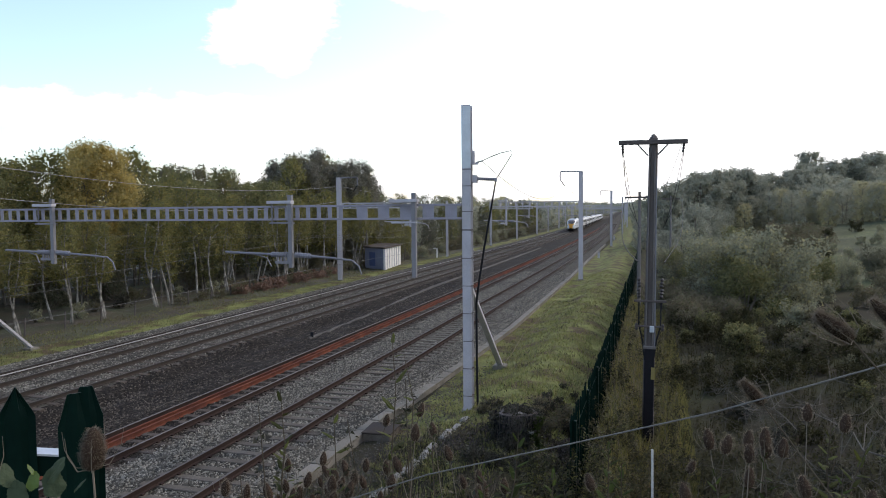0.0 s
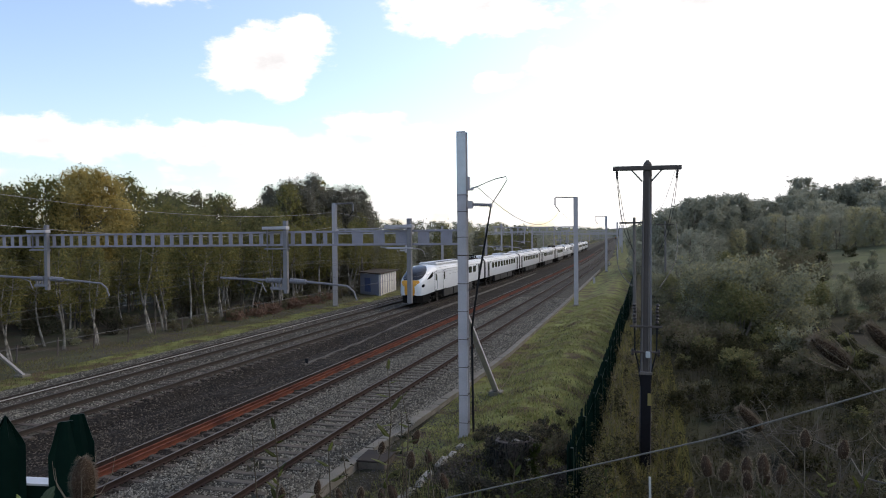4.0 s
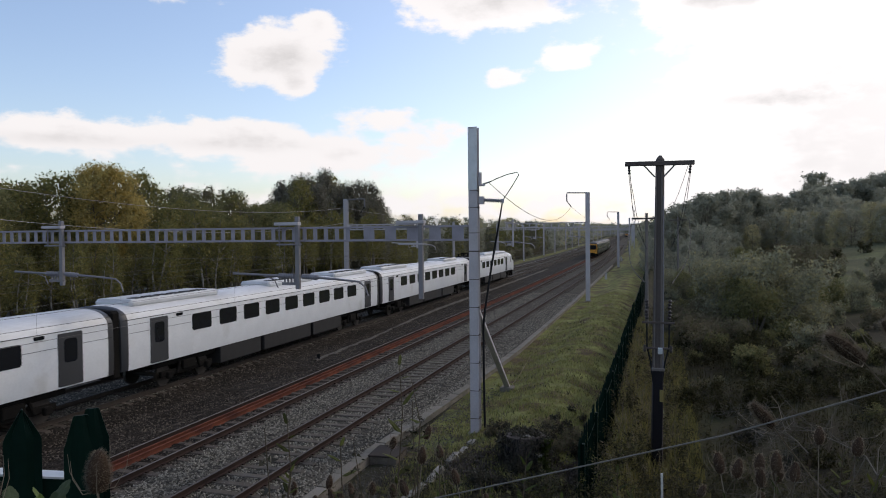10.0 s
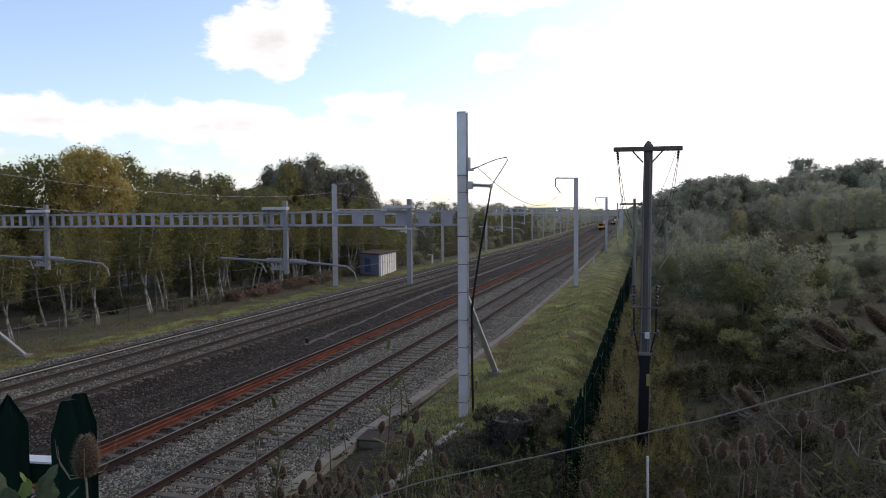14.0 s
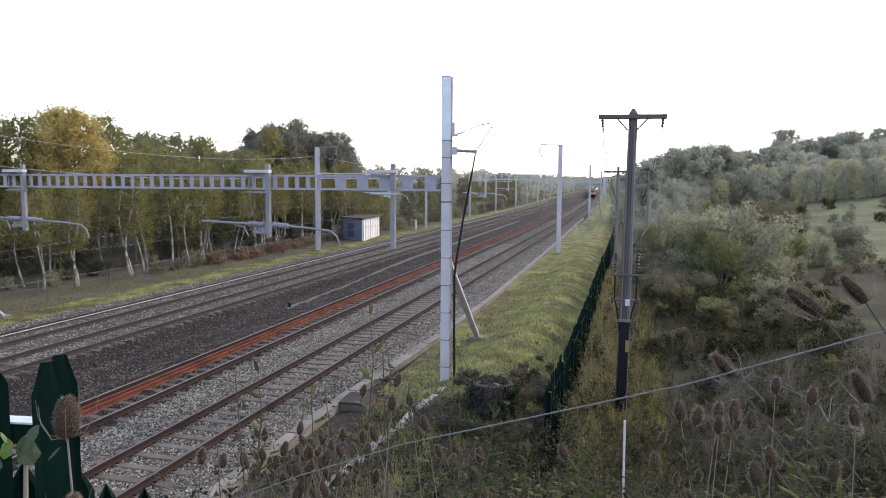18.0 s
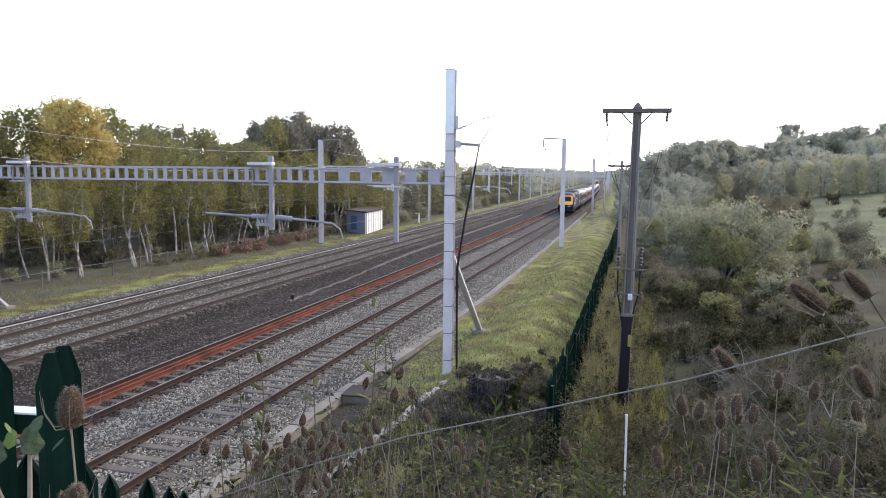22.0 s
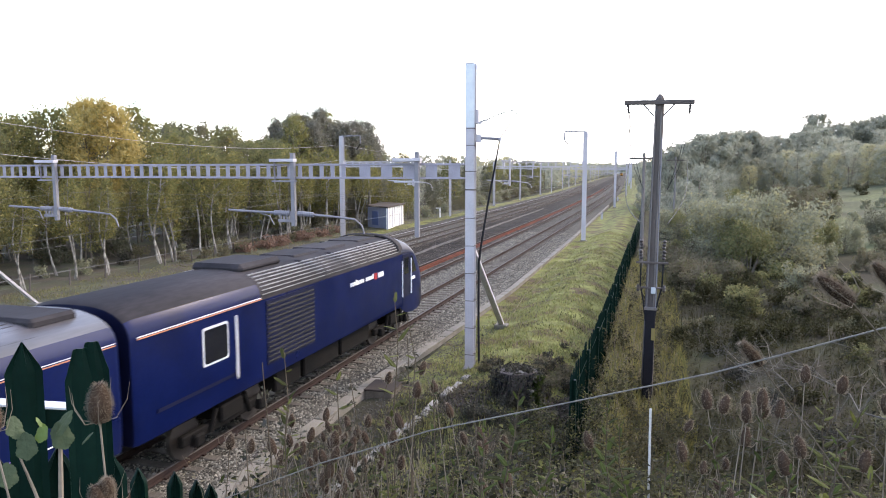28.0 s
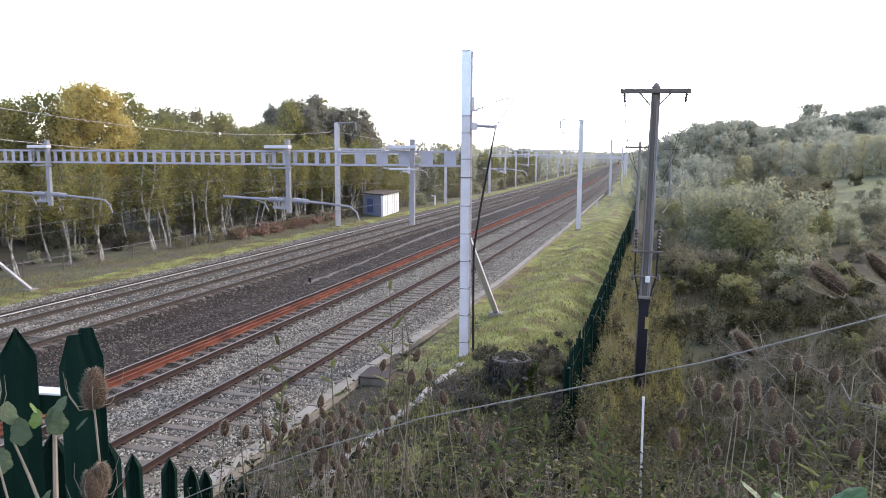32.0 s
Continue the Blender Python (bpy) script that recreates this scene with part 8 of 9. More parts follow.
g.loft([[tuple(p + s * u + Vector((0, 0, w))) for u, w in ((0.012, -0.05), (0.055, -0.05), (0.055, 0.0), (0.012, 0.0))] for p in (a, b)], True, True)
rail = part("fence_rail", g, M["palisade"], near)
g = Geo()
g.loft([[tuple(p + s * u + Vector((0, 0, w))) for u, w in ((0.008, 0.001), (0.057, 0.001), (0.057, 0.006), (0.008, 0.006))] for p in (a, b)], True, True)
part("rail_top", g, M["zinc"], rail, "bare pale top face")

# power pole with a cross arm
HANGING = ([(-1.41, 44.00, 7.54), (-1.49, 41.08, 6.66), (-1.48, 38.05, 5.99), (-1.40, 34.97, 5.51), (-1.25, 31.92, 5.18), (-1.07, 28.96, 4.98), (-0.85, 26.15, 4.87), (-0.62, 23.58, 4.83), (-0.39, 21.30, 4.82)], [(1.68, 44.00, 7.05), (1.64, 41.08, 6.35), (1.53, 38.05, 5.82), (1.37, 34.97, 5.44), (1.18, 31.92, 5.18), (0.96, 28.96, 5.01), (0.74, 26.15, 4.91), (0.53, 23.58, 4.84), (0.35, 21.30, 4.79)])
pole = empty("power_pole", pose(-0.08, 21.2, -0.62, 0, 0.6, 0), "timber power pole with a cross arm, cables and fuse gear", "power pole", "power poles")
g = Geo()
g.pipe([(0, 0, 0), (0, 0, 3.2), (0.02, 0, 8.98)], [0.175, 0.16, 0.125], 14)
g.pipe([(0.02, 0, 8.98), (0.02, 0, 9.1)], [0.125, 0.04], 14)
part("shaft", g, M["pole"], pole, smooth=True)
g = Geo()
g.box(-0.95, 0.95, -0.19, -0.07, 8.80, 8.93, 0.015)
arm = part("cross_arm", g, M["pole"], pole)
for s in (-1, 1):
    g = Geo()
    g.tube((s * 0.12, -0.13, 8.48), (s * 0.42, -0.14, 8.81), 0.025, None, 6)
    part("brace", g, M["pole_grey"], arm)
    part("insulator", insulator((s * 0.84, -0.14, 8.80), (s * 0.82, -0.14, 8.56), 0.045, 3), M["brown_insulator"], arm)
    g = Geo()
    g.pipe([(s * 0.82, -0.14, 8.56), (s * 0.70, -0.14, 7.9), (s * 0.62, -0.1, 7.4), (s * 0.40, -0.12, 6.6)], 0.008, 4)
    part("lead", g, M["cable"], pole)
    g = Geo()
    g.pipe([(s * 0.84, -0.14, 8.56), (s * 0.74, -0.1, 7.7), (s * 0.6, 0.0, 7.0), (s * 0.32, 0.05, 6.4)], 0.008, 4)
    part("lead", g, M["cable"], pole)
    for k, z in enumerate((4.55, 4.85)):
        part("fuse", insulator((s * 0.30, -0.12, z - 0.15), (s * 0.33, -0.12, z + 0.12), 0.06, 3), M["brown_insulator"], pole)
    g = Geo()
    g.box(min(0, s * 0.45), max(0, s * 0.45), -0.20, -0.12, 4.28, 4.34, 0.01)
    part("bracket", g, M["pole"], pole)
    part("bracket", Geo().box(min(0, s * 0.40), max(0, s * 0.40), -0.20, -0.12, 3.55, 3.60, 0.01), M["pole"], pole)
    g = Geo()
    g.pipe([(s * 0.31, -0.14, 4.3), (s * 0.30, -0.15, 3.6), (s * 0.20, -0.17, 3.2), (s * 0.12, -0.19, 2.6)], 0.025, 6)
    part("cable", g, M["cable"], pole)
    part("bushing", insulator((s * 0.36, -0.16, 3.46), (s * 0.36, -0.16, 3.66), 0.05, 2), M["brown_insulator"], pole)
for dx, ma in ((0.09, M["pole_grey"]), (0.15, M["tube"]), (-0.10, M["pole_grey"])):
    g = Geo()
    g.tube((dx, -0.165, 2.9), (dx * 0.8, -0.135, 7.9 if dx > 0.1 else 8.6), 0.022, None, 6)
    part("conduit", g, ma, pole)
g = Geo()
g.box(-0.13, 0.15, -0.235, -0.10, 0.0, 2.95, 0.02)
part("cable_guard", g, mat("dark_blue_grey_guard", (0.016, 0.015, 0.017), 0.8, 0, 0.15, 2, 20, spec=0.08), pole, "dark steel cable guard")
g = Geo()
g.box(-0.17, 0.19, -0.25, 0.18, 2.93, 3.01, 0.01)
part("clamp", g, M["pole_grey"], pole)
part("box", Geo().box(0.0, 0.13, -0.27, -0.18, 3.42, 3.60, 0.015), M["zinc"], pole, "small white box")
part("warning_plate", Geo().box(0.06, 0.165, -0.247, -0.238, 2.05, 2.40), M["leaf_yellow"], pole, "small yellow plate")
stake = part("marker_stake", Geo().box(-0.009, 0.009, -0.009, 0.009, 0, 1.62, 0.002), mat("white_cane_paint", (0.55, 0.54, 0.50), 0.7))
stake.matrix_basis = pose(0.03, 6.0, 2.72, 0, -0.5, 8)
tagged(stake, "thin white stake standing in the weeds", "stake")
for x, y, h in ((-0.75, 46.0, 7.3), (1.9, 78.0, 8.2)):
    p2 = empty("power_pole", pose(x, y, float(terrain(x, y)) - 0.1), "distant timber power pole with a short arm", "power pole", "power poles")
    part("shaft", Geo().pipe([(0, 0, 0), (0, 0, h)], [0.13, 0.09], 10), M["pole_grey"], p2, smooth=True)
    part("cross_arm", Geo().box(-0.9, 0.9, -0.16, -0.06, h - 0.4, h - 0.28, 0.01), M["pole"], p2)
for pts in HANGING:
    tagged(part("hanging_cable", Geo().pipe(pts, 0.017, 5), M["cable"], smooth=True), "slack black cable hanging between the power poles", "cable", "slack cables")
for s in (-0.8, 0.8):
    g = Geo()
    g.pipe(sagging((s, 21.1, 8.2), (s - 0.7, 46.0, 7.6), 0.7, 10), 0.008, 4)
    tagged(part("power_line", g, M["cable"]), "thin overhead power line between two poles", "wire", "power lines")

# thin yellow cable lying along the foot of the bank
g = Geo()
g.pipe([(x, y, float(terrain(x, y)) + 0.03) for x, y in ((-6.2, 29.3), (-6.35, 33.0), (-6.75, 38.0), (-6.7, 43.0), (-6.9, 50.0), (-6.8, 58.0))], 0.018, 5)
tagged(part("ground_cable", g, M["bristle"], smooth=True), "thin pale yellow cable lying along the foot of the bank", "cable")

# equipment hut and small things on the far side
post = part("marker_post", Geo().box(-0.11, 0.11, -0.07, 0.07, -0.1, 1.42, 0.01).box(-0.62, 0.11, -0.07, 0.07, 1.30, 1.44, 0.01), M["hut_wall"])
post.matrix_basis = pose(-30.3, 99.0, -0.5)
tagged(post, "short white post with a bent top on the verge", "post")
hut = empty("equipment_hut", pose(-29.9, 76.7, -0.5), "pale flat-roofed equipment hut with a blue door", "hut")
u, w = Vector((-3.75, 3.1, 0)), Vector((-1.25, 9.0, 0))


def wall_between(a, b, h, t=0.12):
    a, b = Vector(a), Vector(b)
    d = (b - a).normalized()
    n = Vector((-d.y, d.x, 0)) * t
    g = Geo()
    pts = [a, b, b + n, a + n]
    g.loft([[(p.x, p.y, 0) for p in pts], [(p.x, p.y, h) for p in pts]], True, True)
    return g


o3 = Vector((0, 0, 0))
# the two walls turned from the sun get the painted shade colour
for p, q, ma in ((u, o3, M["hut_side"]), (o3, w, M["hut_wall"]), (w, u + w, M["hut_wall"]), (u + w, u, M["hut_side"])):
    part("wall", wall_between(p, q, 2.5), ma, hut)
g = Geo()
c = [o3 + Vector((0.15, -0.2, 0)), u + Vector((-0.15, -0.1, 0)), u + w + Vector((-0.2, 0.2, 0)), w + Vector((0.15, 0.2, 0))]
g.loft([[(p.x, p.y, 2.5) for p in c], [(p.x, p.y, 2.66) for p in c]], True, True)
part("roof", g, M["sleeper_dark"], hut)
n = Vector((w.y, -w.x, 0)).normalized()
for k in range(1, 7):
    p = w * (k / 7)
    g = Geo()
    q = p + n * 0.015
    g.tube((q.x, q.y, 0.1), (q.x, q.y, 2.45), 0.03, None, 4)
    part("panel_joint", g, M["hut_side"], hut)
nd = Vector((-u.y, u.x, 0)).normalized()
if nd.y > 0:
    nd = -nd
g = Geo()
p, q = u * 0.45, u * 0.75
g.loft([[(a.x + nd.x * e, a.y + nd.y * e, z) for e, z in ((0.01, 0.35), (0.05, 0.35), (0.05, 2.0), (0.01, 2.0))] for a in (p, q)], True, True)
part("door", g, M["hut_blue"], hut, "blue door")
whitepost = empty("vent_post", pose(-32.7, 94.4, -0.5), "white bent vent post on the verge", "post")
part("pipe", Geo().pipe([(0, 0, 0), (0, 0, 1.9), (-0.1, 0, 2.05), (-0.9, 0, 2.05)], 0.09, 8), M["white_stone"], whitepost)
part("cap", Geo().tube((0, 0, 1.88), (0, 0, 2.1), 0.11), M["white_stone"], whitepost)
R6 = random.Random(6)
for i in range(9):
    g = Geo()
    s = R6.uniform(0.2, 0.45)
    g.pipe([(0, 0, -0.05), (R6.uniform(-0.05, 0.05), 0, s * 0.3), (0, 0.03, s * 0.55)], [s, s * 0.8, s * 0.3], 7)
    st = part("rubble_stone", g, M["white_stone"])
    st.matrix_basis = pose(-28.8 + R6.uniform(-1.2, 1.2), 112 + R6.uniform(-4, 4), -0.5, 0, 0, R6.uniform(0, 360))
    tagged(st, "pale lump of rubble on the verge", "stone", "rubble on the verge")
# post and wire fence below the trees
wire_fence = empty("post_and_wire_fence", pose(0, 0, 0), "low timber post and wire fence at the edge of the trees", "fence")
pm = mesh_of("fence_post", Geo().pipe([(0, 0, -0.2), (0, 0, 1.05)], [0.05, 0.045], 7), M["pole"])
posts = []
for y in np.arange(25, 84, 2.9):
    x = -33.6 + R6.uniform(-0.12, 0.12)
    o = part("fence_post", pm, None, wire_fence)
    o.matrix_basis = pose(x, float(y), float(terrain(x, y)), R6.uniform(-4, 4), R6.uniform(-4, 4))
    posts.append((x, float(y), float(terrain(x, y))))
for z in (0.45, 0.9):
    part("strand", Geo().pipe([(x, y, g0 + z) for x, y, g0 in posts], 0.006, 3), M["wire"], wire_fence)

# overgrown stump and its loose stones
stump = empty("ivy_stump", pose(-3.52, 18.7, float(terrain(-3.75, 18.7)) - 0.6, 0, 0, 0), "dark overgrown stump smothered in ivy and bramble", "stump")
r = np.random.default_rng(31)
g = Geo()
g.loft([[((0.60 - 0.07 * z + 0.05 * math.sin(3 * a + z) + 0.03 * math.sin(7 * a)) * math.cos(a) + 0.02 * z, (0.56 - 0.06 * z + 0.05 * math.sin(2 * a)) * math.sin(a), z) for a in np.linspace(0, 6.283, 25)[:-1]] for z in (-0.2, 0.3, 0.8, 1.2, 1.42)], True, True)
part("stump", g, M["pole"], stump, smooth=True)
# dead ivy stems hanging down its face
g = Geo()
for k in range(70):
    a = r.random() * 6.283
    pts = [((0.64 - 0.05 * z) * math.cos(a + 0.12 * math.sin(4 * z + k)), (0.61 - 0.05 * z) * math.sin(a + 0.12 * math.sin(4 * z + k)), z) for z in np.linspace(1.42, r.uniform(0.0, 0.7), 6)]
    g.pipe(pts, r.uniform(0.006, 0.014), 4)
part("dead_stem_mat", g, M["cable"], stump)["kind"] = "stuff"
cen = np.array([(math.cos(a) * 0.62, math.sin(a) * 0.60, z) for a in np.linspace(0, 6.28, 14) for z in (0.1, 0.4, 0.7, 1.0, 1.3)] + [(q * math.cos(k), q * math.sin(k), 1.45) for k in range(7) for q in (0.15, 0.38)])
v, f = leaf_cloud(cen, np.full(len(cen), 0.19), 6000, 0.034, r)
part("ivy", mesh_np("ivy", v, f, M["leaf_bramble"]), None, stump, "dull dark ivy")
cen = np.array([(0.66 + 0.1 * math.sin(z * 5), -0.25 + 0.12 * math.cos(z * 4), z) for z in np.linspace(0.0, 1.3, 12)])
v, f = leaf_cloud(cen, np.full(len(cen), 0.15), 650, 0.05, r)
part("ivy_trail", mesh_np("ivy_trail", v, f, M["weed_leaf"]), None, stump, "brighter green trail of leaves")
cen = np.array([(x, y, 0.25 + 0.35 * math.sin((x + 2.2) * 1.5) ** 2) for x in np.linspace(-1.9, -0.6, 6) for y in (-1.0, -0.4, 0.4)] + [(x, y, 0.3) for x in (0.8, 1.1, 1.4) for y in (-0.6, 0.2, 0.8)])
v, f = leaf_cloud(cen, np.full(len(cen), 0.36), 4600, 0.038, r)
v[:, 2] = np.maximum(v[:, 2], -0.2)
part("bramble", mesh_np("bramble", v, f, M["leaf_dead"]), None, stump, "brown dead bramble")
for dx, dy, dz, s in ((0.15, -0.25, 1.42, 0.13), (0.3, -0.15, 1.38, 0.10), (-0.9, -0.9, 0.1, 0.16), (0.5, -0.4, 1.0, 0.09)):
    st = part("loose_stone", Geo().pipe([(0, 0, -s * 0.5), (0.01, 0, 0), (0, 0.01, s * 0.5)], [s * 0.6, s, s * 0.4], 8), M["white_stone"])
    st.matrix_basis = pose(-3.52 + dx, 18.7 + dy, float(terrain(-3.75, 18.7)) - 0.6 + dz, 20, 10, R6.uniform(0, 360))
    tagged(st, "pale stone lodged in the ivy", "stone", "stones in the ivy")

# ---------------------------------------------------------------- close to the camera


def teasel(tip, s, lean, side, seed, core=1.0, coat=460, fuzz=1.0):
    """A dead teasel: a bristly egg-shaped head with bracts on a ridged stem."""
    r = random.Random(seed)
    top = empty("teasel", pose(tip.x, tip.y, tip.z), "dead brown teasel with a bristly head on a dry stem", "teasel", "teasels on the embankment")
    axis = Vector((lean, side, 1)).normalized()
    q = axis.to_track_quat("Z", "Y").to_matrix().to_4x4()
    rings, rad = [], []
    for k in range(9):
        u = k / 8
        rings.append((0, 0, -0.078 + 0.078 * u))
        rad.append(0.0205 * math.sin(math.pi * (0.10 + 0.86 * u)) ** 0.6 * (1.08 - 0.25 * u))
    head = part("head", Geo().pipe(rings, [q * core for q in rad], 12), M["teasel"], top, smooth=True)
    head.matrix_basis = q @ Matrix.Diagonal((s, s, s, 1))
    b = Geo()
    for k in range(coat):
        u, a = r.random(), r.random() * 6.283
        rr = 0.0205 * math.sin(math.pi * (0.10 + 0.86 * u)) ** 0.6 * (1.08 - 0.25 * u) * core
        z = -0.078 + 0.078 * u
        d = Vector((math.cos(a), math.sin(a), r.uniform(-0.1, 0.5) + 0.9 * max(0.0, u - 0.7)))
        p = Vector((math.cos(a) * rr, math.sin(a) * rr, z))
        t = Vector((-math.sin(a), math.cos(a), 0)) * 0.00055
        e = p + d * r.uniform(0.009, 0.017) * fuzz
        b.add([p - t, p + t, e], [(0, 1, 2)])
    br = part("bristle_coat", b, M["bristle"], head)
    c = Geo()
    for k in range(5):
        a = k * 1.26 + r.random()
        pts = [(0, 0, -0.078), (math.cos(a) * 0.03, math.sin(a) * 0.03, -0.075), (math.cos(a) * 0.05, math.sin(a) * 0.05, -0.04), (math.cos(a) * 0.055, math.sin(a) * 0.055, -0.005)]
        c.pipe(pts, [0.0012, 0.001, 0.0008, 0.0004], 3)
    part("bract_ring", c, M["stem_pale"], head)["kind"] = "stuff"
    foot = tip - axis * 0.078 * s
    gx, gy = foot.x - lean * 0.8 + r.uniform(-0.15, 0.15), foot.y - side * 0.8 + r.uniform(-0.1, 0.2)
    gz = float(terrain(gx, gy)) - 0.05
    ground = Vector((gx, gy, gz))
    knee = foot.lerp(ground, 0.45) + Vector((r.uniform(-0.04, 0.04), r.uniform(-0.04, 0.04), 0.05))
    st = Geo()
    st.pipe([tuple(p - tip) for p in (foot, foot.lerp(knee, 0.5) - axis * 0.02, knee, ground)], [0.0020 * s, 0.0023 * s, 0.0028 * s, 0.0034 * s], 6)
    part("stem", st, M["stem_pale"] if r.random() < 0.45 else M["stem"], top)
    return top


# where the heads stand: bearing and height in degrees from the eye
FENCE_HEADS = [(-43.4, -15.4), (-44.1, -22.4), (-43.2, -22.1), (-50.7, -14.9)]
LEFT_HEADS = [(-26.4, -18.8), (-29.3, -19.1), (-27.6, -20.2), (-29.6, -20.6), (-31.1, -20.7), (-34.1, -20.2), (-25.8, -20.6), (-25.2, -21.0), (-27.0, -21.9), (-27.9, -22.5), (-26.3, -22.8), (-24.9, -21.5), (-24.2, -21.1), (-28.4, -21.2), (-26.6, -23.5), (-24.4, -22.3), (-25.6, -21.8), (-23.3, -23.0)]
MID_HEADS = [(-21.2, -16.2), (-18.9, -17.0), (-17.6, -16.9), (-18.3, -15.4), (-23.0, -19.5), (-21.4, -19.7), (-20.7, -19.4), (-16.4, -18.7), (-13.8, -20.5), (-15.2, -20.9), (-13.7, -21.6), (-11.7, -21.1), (-13.3, -21.3), (-20.2, -22.7), (-13.6, -24.3), (-12.0, -24.1), (-4.9, -20.5), (-20.9, -20.7), (-11.4, -23.7)]
RIGHT_HEADS = [(4.2, -16.5), (5.8, -16.8), (7.2, -16.3), (7.2, -17.3), (8.5, -16.7), (9.6, -16.6), (7.3, -18.9), (10.8, -19.0), (9.8, -20.2), (13.6, -14.4), (6.3, -23.4), (11.1, -14.0), (2.5, -20.5), (8.3, -16.0), (16.1, -15.3), (15.3, -19.2)]
CLOSE_HEADS = [(11.5, -7.6, 1.45, 0.95, -1.3), (6.6, -12.8, 1.75, 0.85, -0.9), (14.9, -6.4, 1.5, 0.8, -0.9), (16.0, -13.0, 1.6, 0.8, -0.5)]
for i, (az, el) in enumerate(FENCE_HEADS):
    teasel(aim(az, el, 1.42), 0.92 if i in (0, 3) else 0.8, (0.05, -0.2, 0.3, -0.2)[i], 0.0, 180 + i, 1.05, 1800, 0.6)
for i, (az, el) in enumerate(LEFT_HEADS + MID_HEADS):
    teasel(aim(az, el, R6.uniform(2.9, 3.5)), R6.uniform(0.72, 0.92), R6.uniform(-0.4, 0.35), R6.uniform(-0.2, 0.15), 200 + i)
for i, (az, el) in enumerate(RIGHT_HEADS):
    teasel(aim(az, el, R6.uniform(2.6, 3.1)), R6.uniform(0.82, 1.02), R6.uniform(-0.22, 0.2), R6.uniform(-0.1, 0.1), 260 + i)
for i, (az, el, d, size, lean) in enumerate(CLOSE_HEADS):
    teasel(aim(az, el, d), size, lean, 0.1, 300 + i, 0.66, 2200)
for i in range(40):
    az, el, d = (R6.gauss(-26, 2.4), R6.uniform(-25.0, -19.0), R6.uniform(2.9, 3.6)) if i < 28 else (R6.uniform(1, 16), R6.uniform(-24, -17.5), R6.uniform(2.8, 3.8))
    teasel(aim(az, el, d), R6.uniform(0.55, 0.8), R6.uniform(-0.5, 0.5), R6.uniform(-0.2, 0.2), 400 + i)

# fence wire strung across the foreground
g = Geo()
pts = [aim(-52, -28.0, 3.4), aim(-35.1, -24.8, 2.6), aim(-26.9, -22.9, 2.3), aim(-17.9, -20.8, 2.05), aim(-6.1, -18.3, 1.85), aim(4.7, -15.25, 1.75), aim(16.35, -10.55, 1.7), aim(30, -5.0, 1.75)]
g.pipe([tuple(p) for p in pts], 0.0019, 6)
tagged(part("strand_wire", g, M["strand"], smooth=True), "single pale fence wire strung across the embankment", "wire")

# tall thin stalks that stand before the tracks
for az, el, d, leafy in ((-19.7, -13.5, 3.0, True), (-31.5, -15.0, 2.6, False), (-24.5, -16.5, 2.8, True), (-33.0, -20.0, 2.4, False), (-14.2, -19.5, 2.7, False)):
    tip = aim(az, el, d)
    foot = Vector((tip.x + R6.uniform(-0.1, 0.1), tip.y + R6.uniform(0, 0.15), float(terrain(tip.x, tip.y + 0.1)) - 0.05))
    stalk = empty("weed_stalk", pose(0, 0, 0), "tall thin weed stalk with a few withered leaves", "weed", "tall weed stalks")
    m1 = foot.lerp(tip, 0.5) + Vector((R6.uniform(-0.05, 0.05), 0, 0))
    part("stem", Geo().pipe([tuple(foot), tuple(m1), tuple(tip)], [0.005, 0.0036, 0.0015], 5), M["stem"], stalk)
    n = 16 if leafy else 7
    c = np.array([tuple(foot.lerp(tip, 0.35 + 0.65 * k / n) + Vector((R6.uniform(-0.03, 0.03), R6.uniform(-0.03, 0.03), 0))) for k in range(n)])
    v, f = leaf_cloud(c, np.full(n, 0.03), n * 5, 0.011, np.random.default_rng(int(-az * 10)))
    part("leaves", mesh_np("leaves", v, f, M["grass_dry"] if leafy else M["leaf_bramble"]), None, stalk)


def arching_stems(name, n, x0, x1, y0, y1, seed, material, label):
    """Dry stems that rise, bend over and cross each other."""
    r = random.Random(seed)
    g = Geo()
    for _ in range(n):
        x, y = r.uniform(x0, x1), r.uniform(y0, y1)
        foot = Vector((x, y, float(terrain(x, y)) - 0.03))
        a, h, out = r.uniform(0, 6.283), r.uniform(0.25, 0.7), r.uniform(0.2, 0.75)
        way = Vector((math.cos(a), 0.6 * math.sin(a), 0)) * out
        pts = [foot + way * u ** 1.6 + Vector((r.gauss(0, 0.008), r.gauss(0, 0.008), h * (math.sin(u * 2.2) - 0.12 * u * u))) for u in (0, 0.2, 0.4, 0.6, 0.8, 1.0)]
        w = r.uniform(0.0016, 0.0030)
        g.pipe([tuple(p) for p in pts], [w, w, w * 0.9, w * 0.8, w * 0.6, w * 0.3], 4, False)
    tagged(part(name, g, material, smooth=True), label, "stems", kind="stuff")


arching_stems("arching_stems", 260, 0.1, 4.4, 2.3, 6.5, 51, M["stem_pale"], "pale dry bramble stems arching over the weeds")
arching_stems("arching_stems", 170, -2.6, 0.2, 2.5, 6.5, 52, M["stem_pale"], "pale dry stems bent over below the teasels")
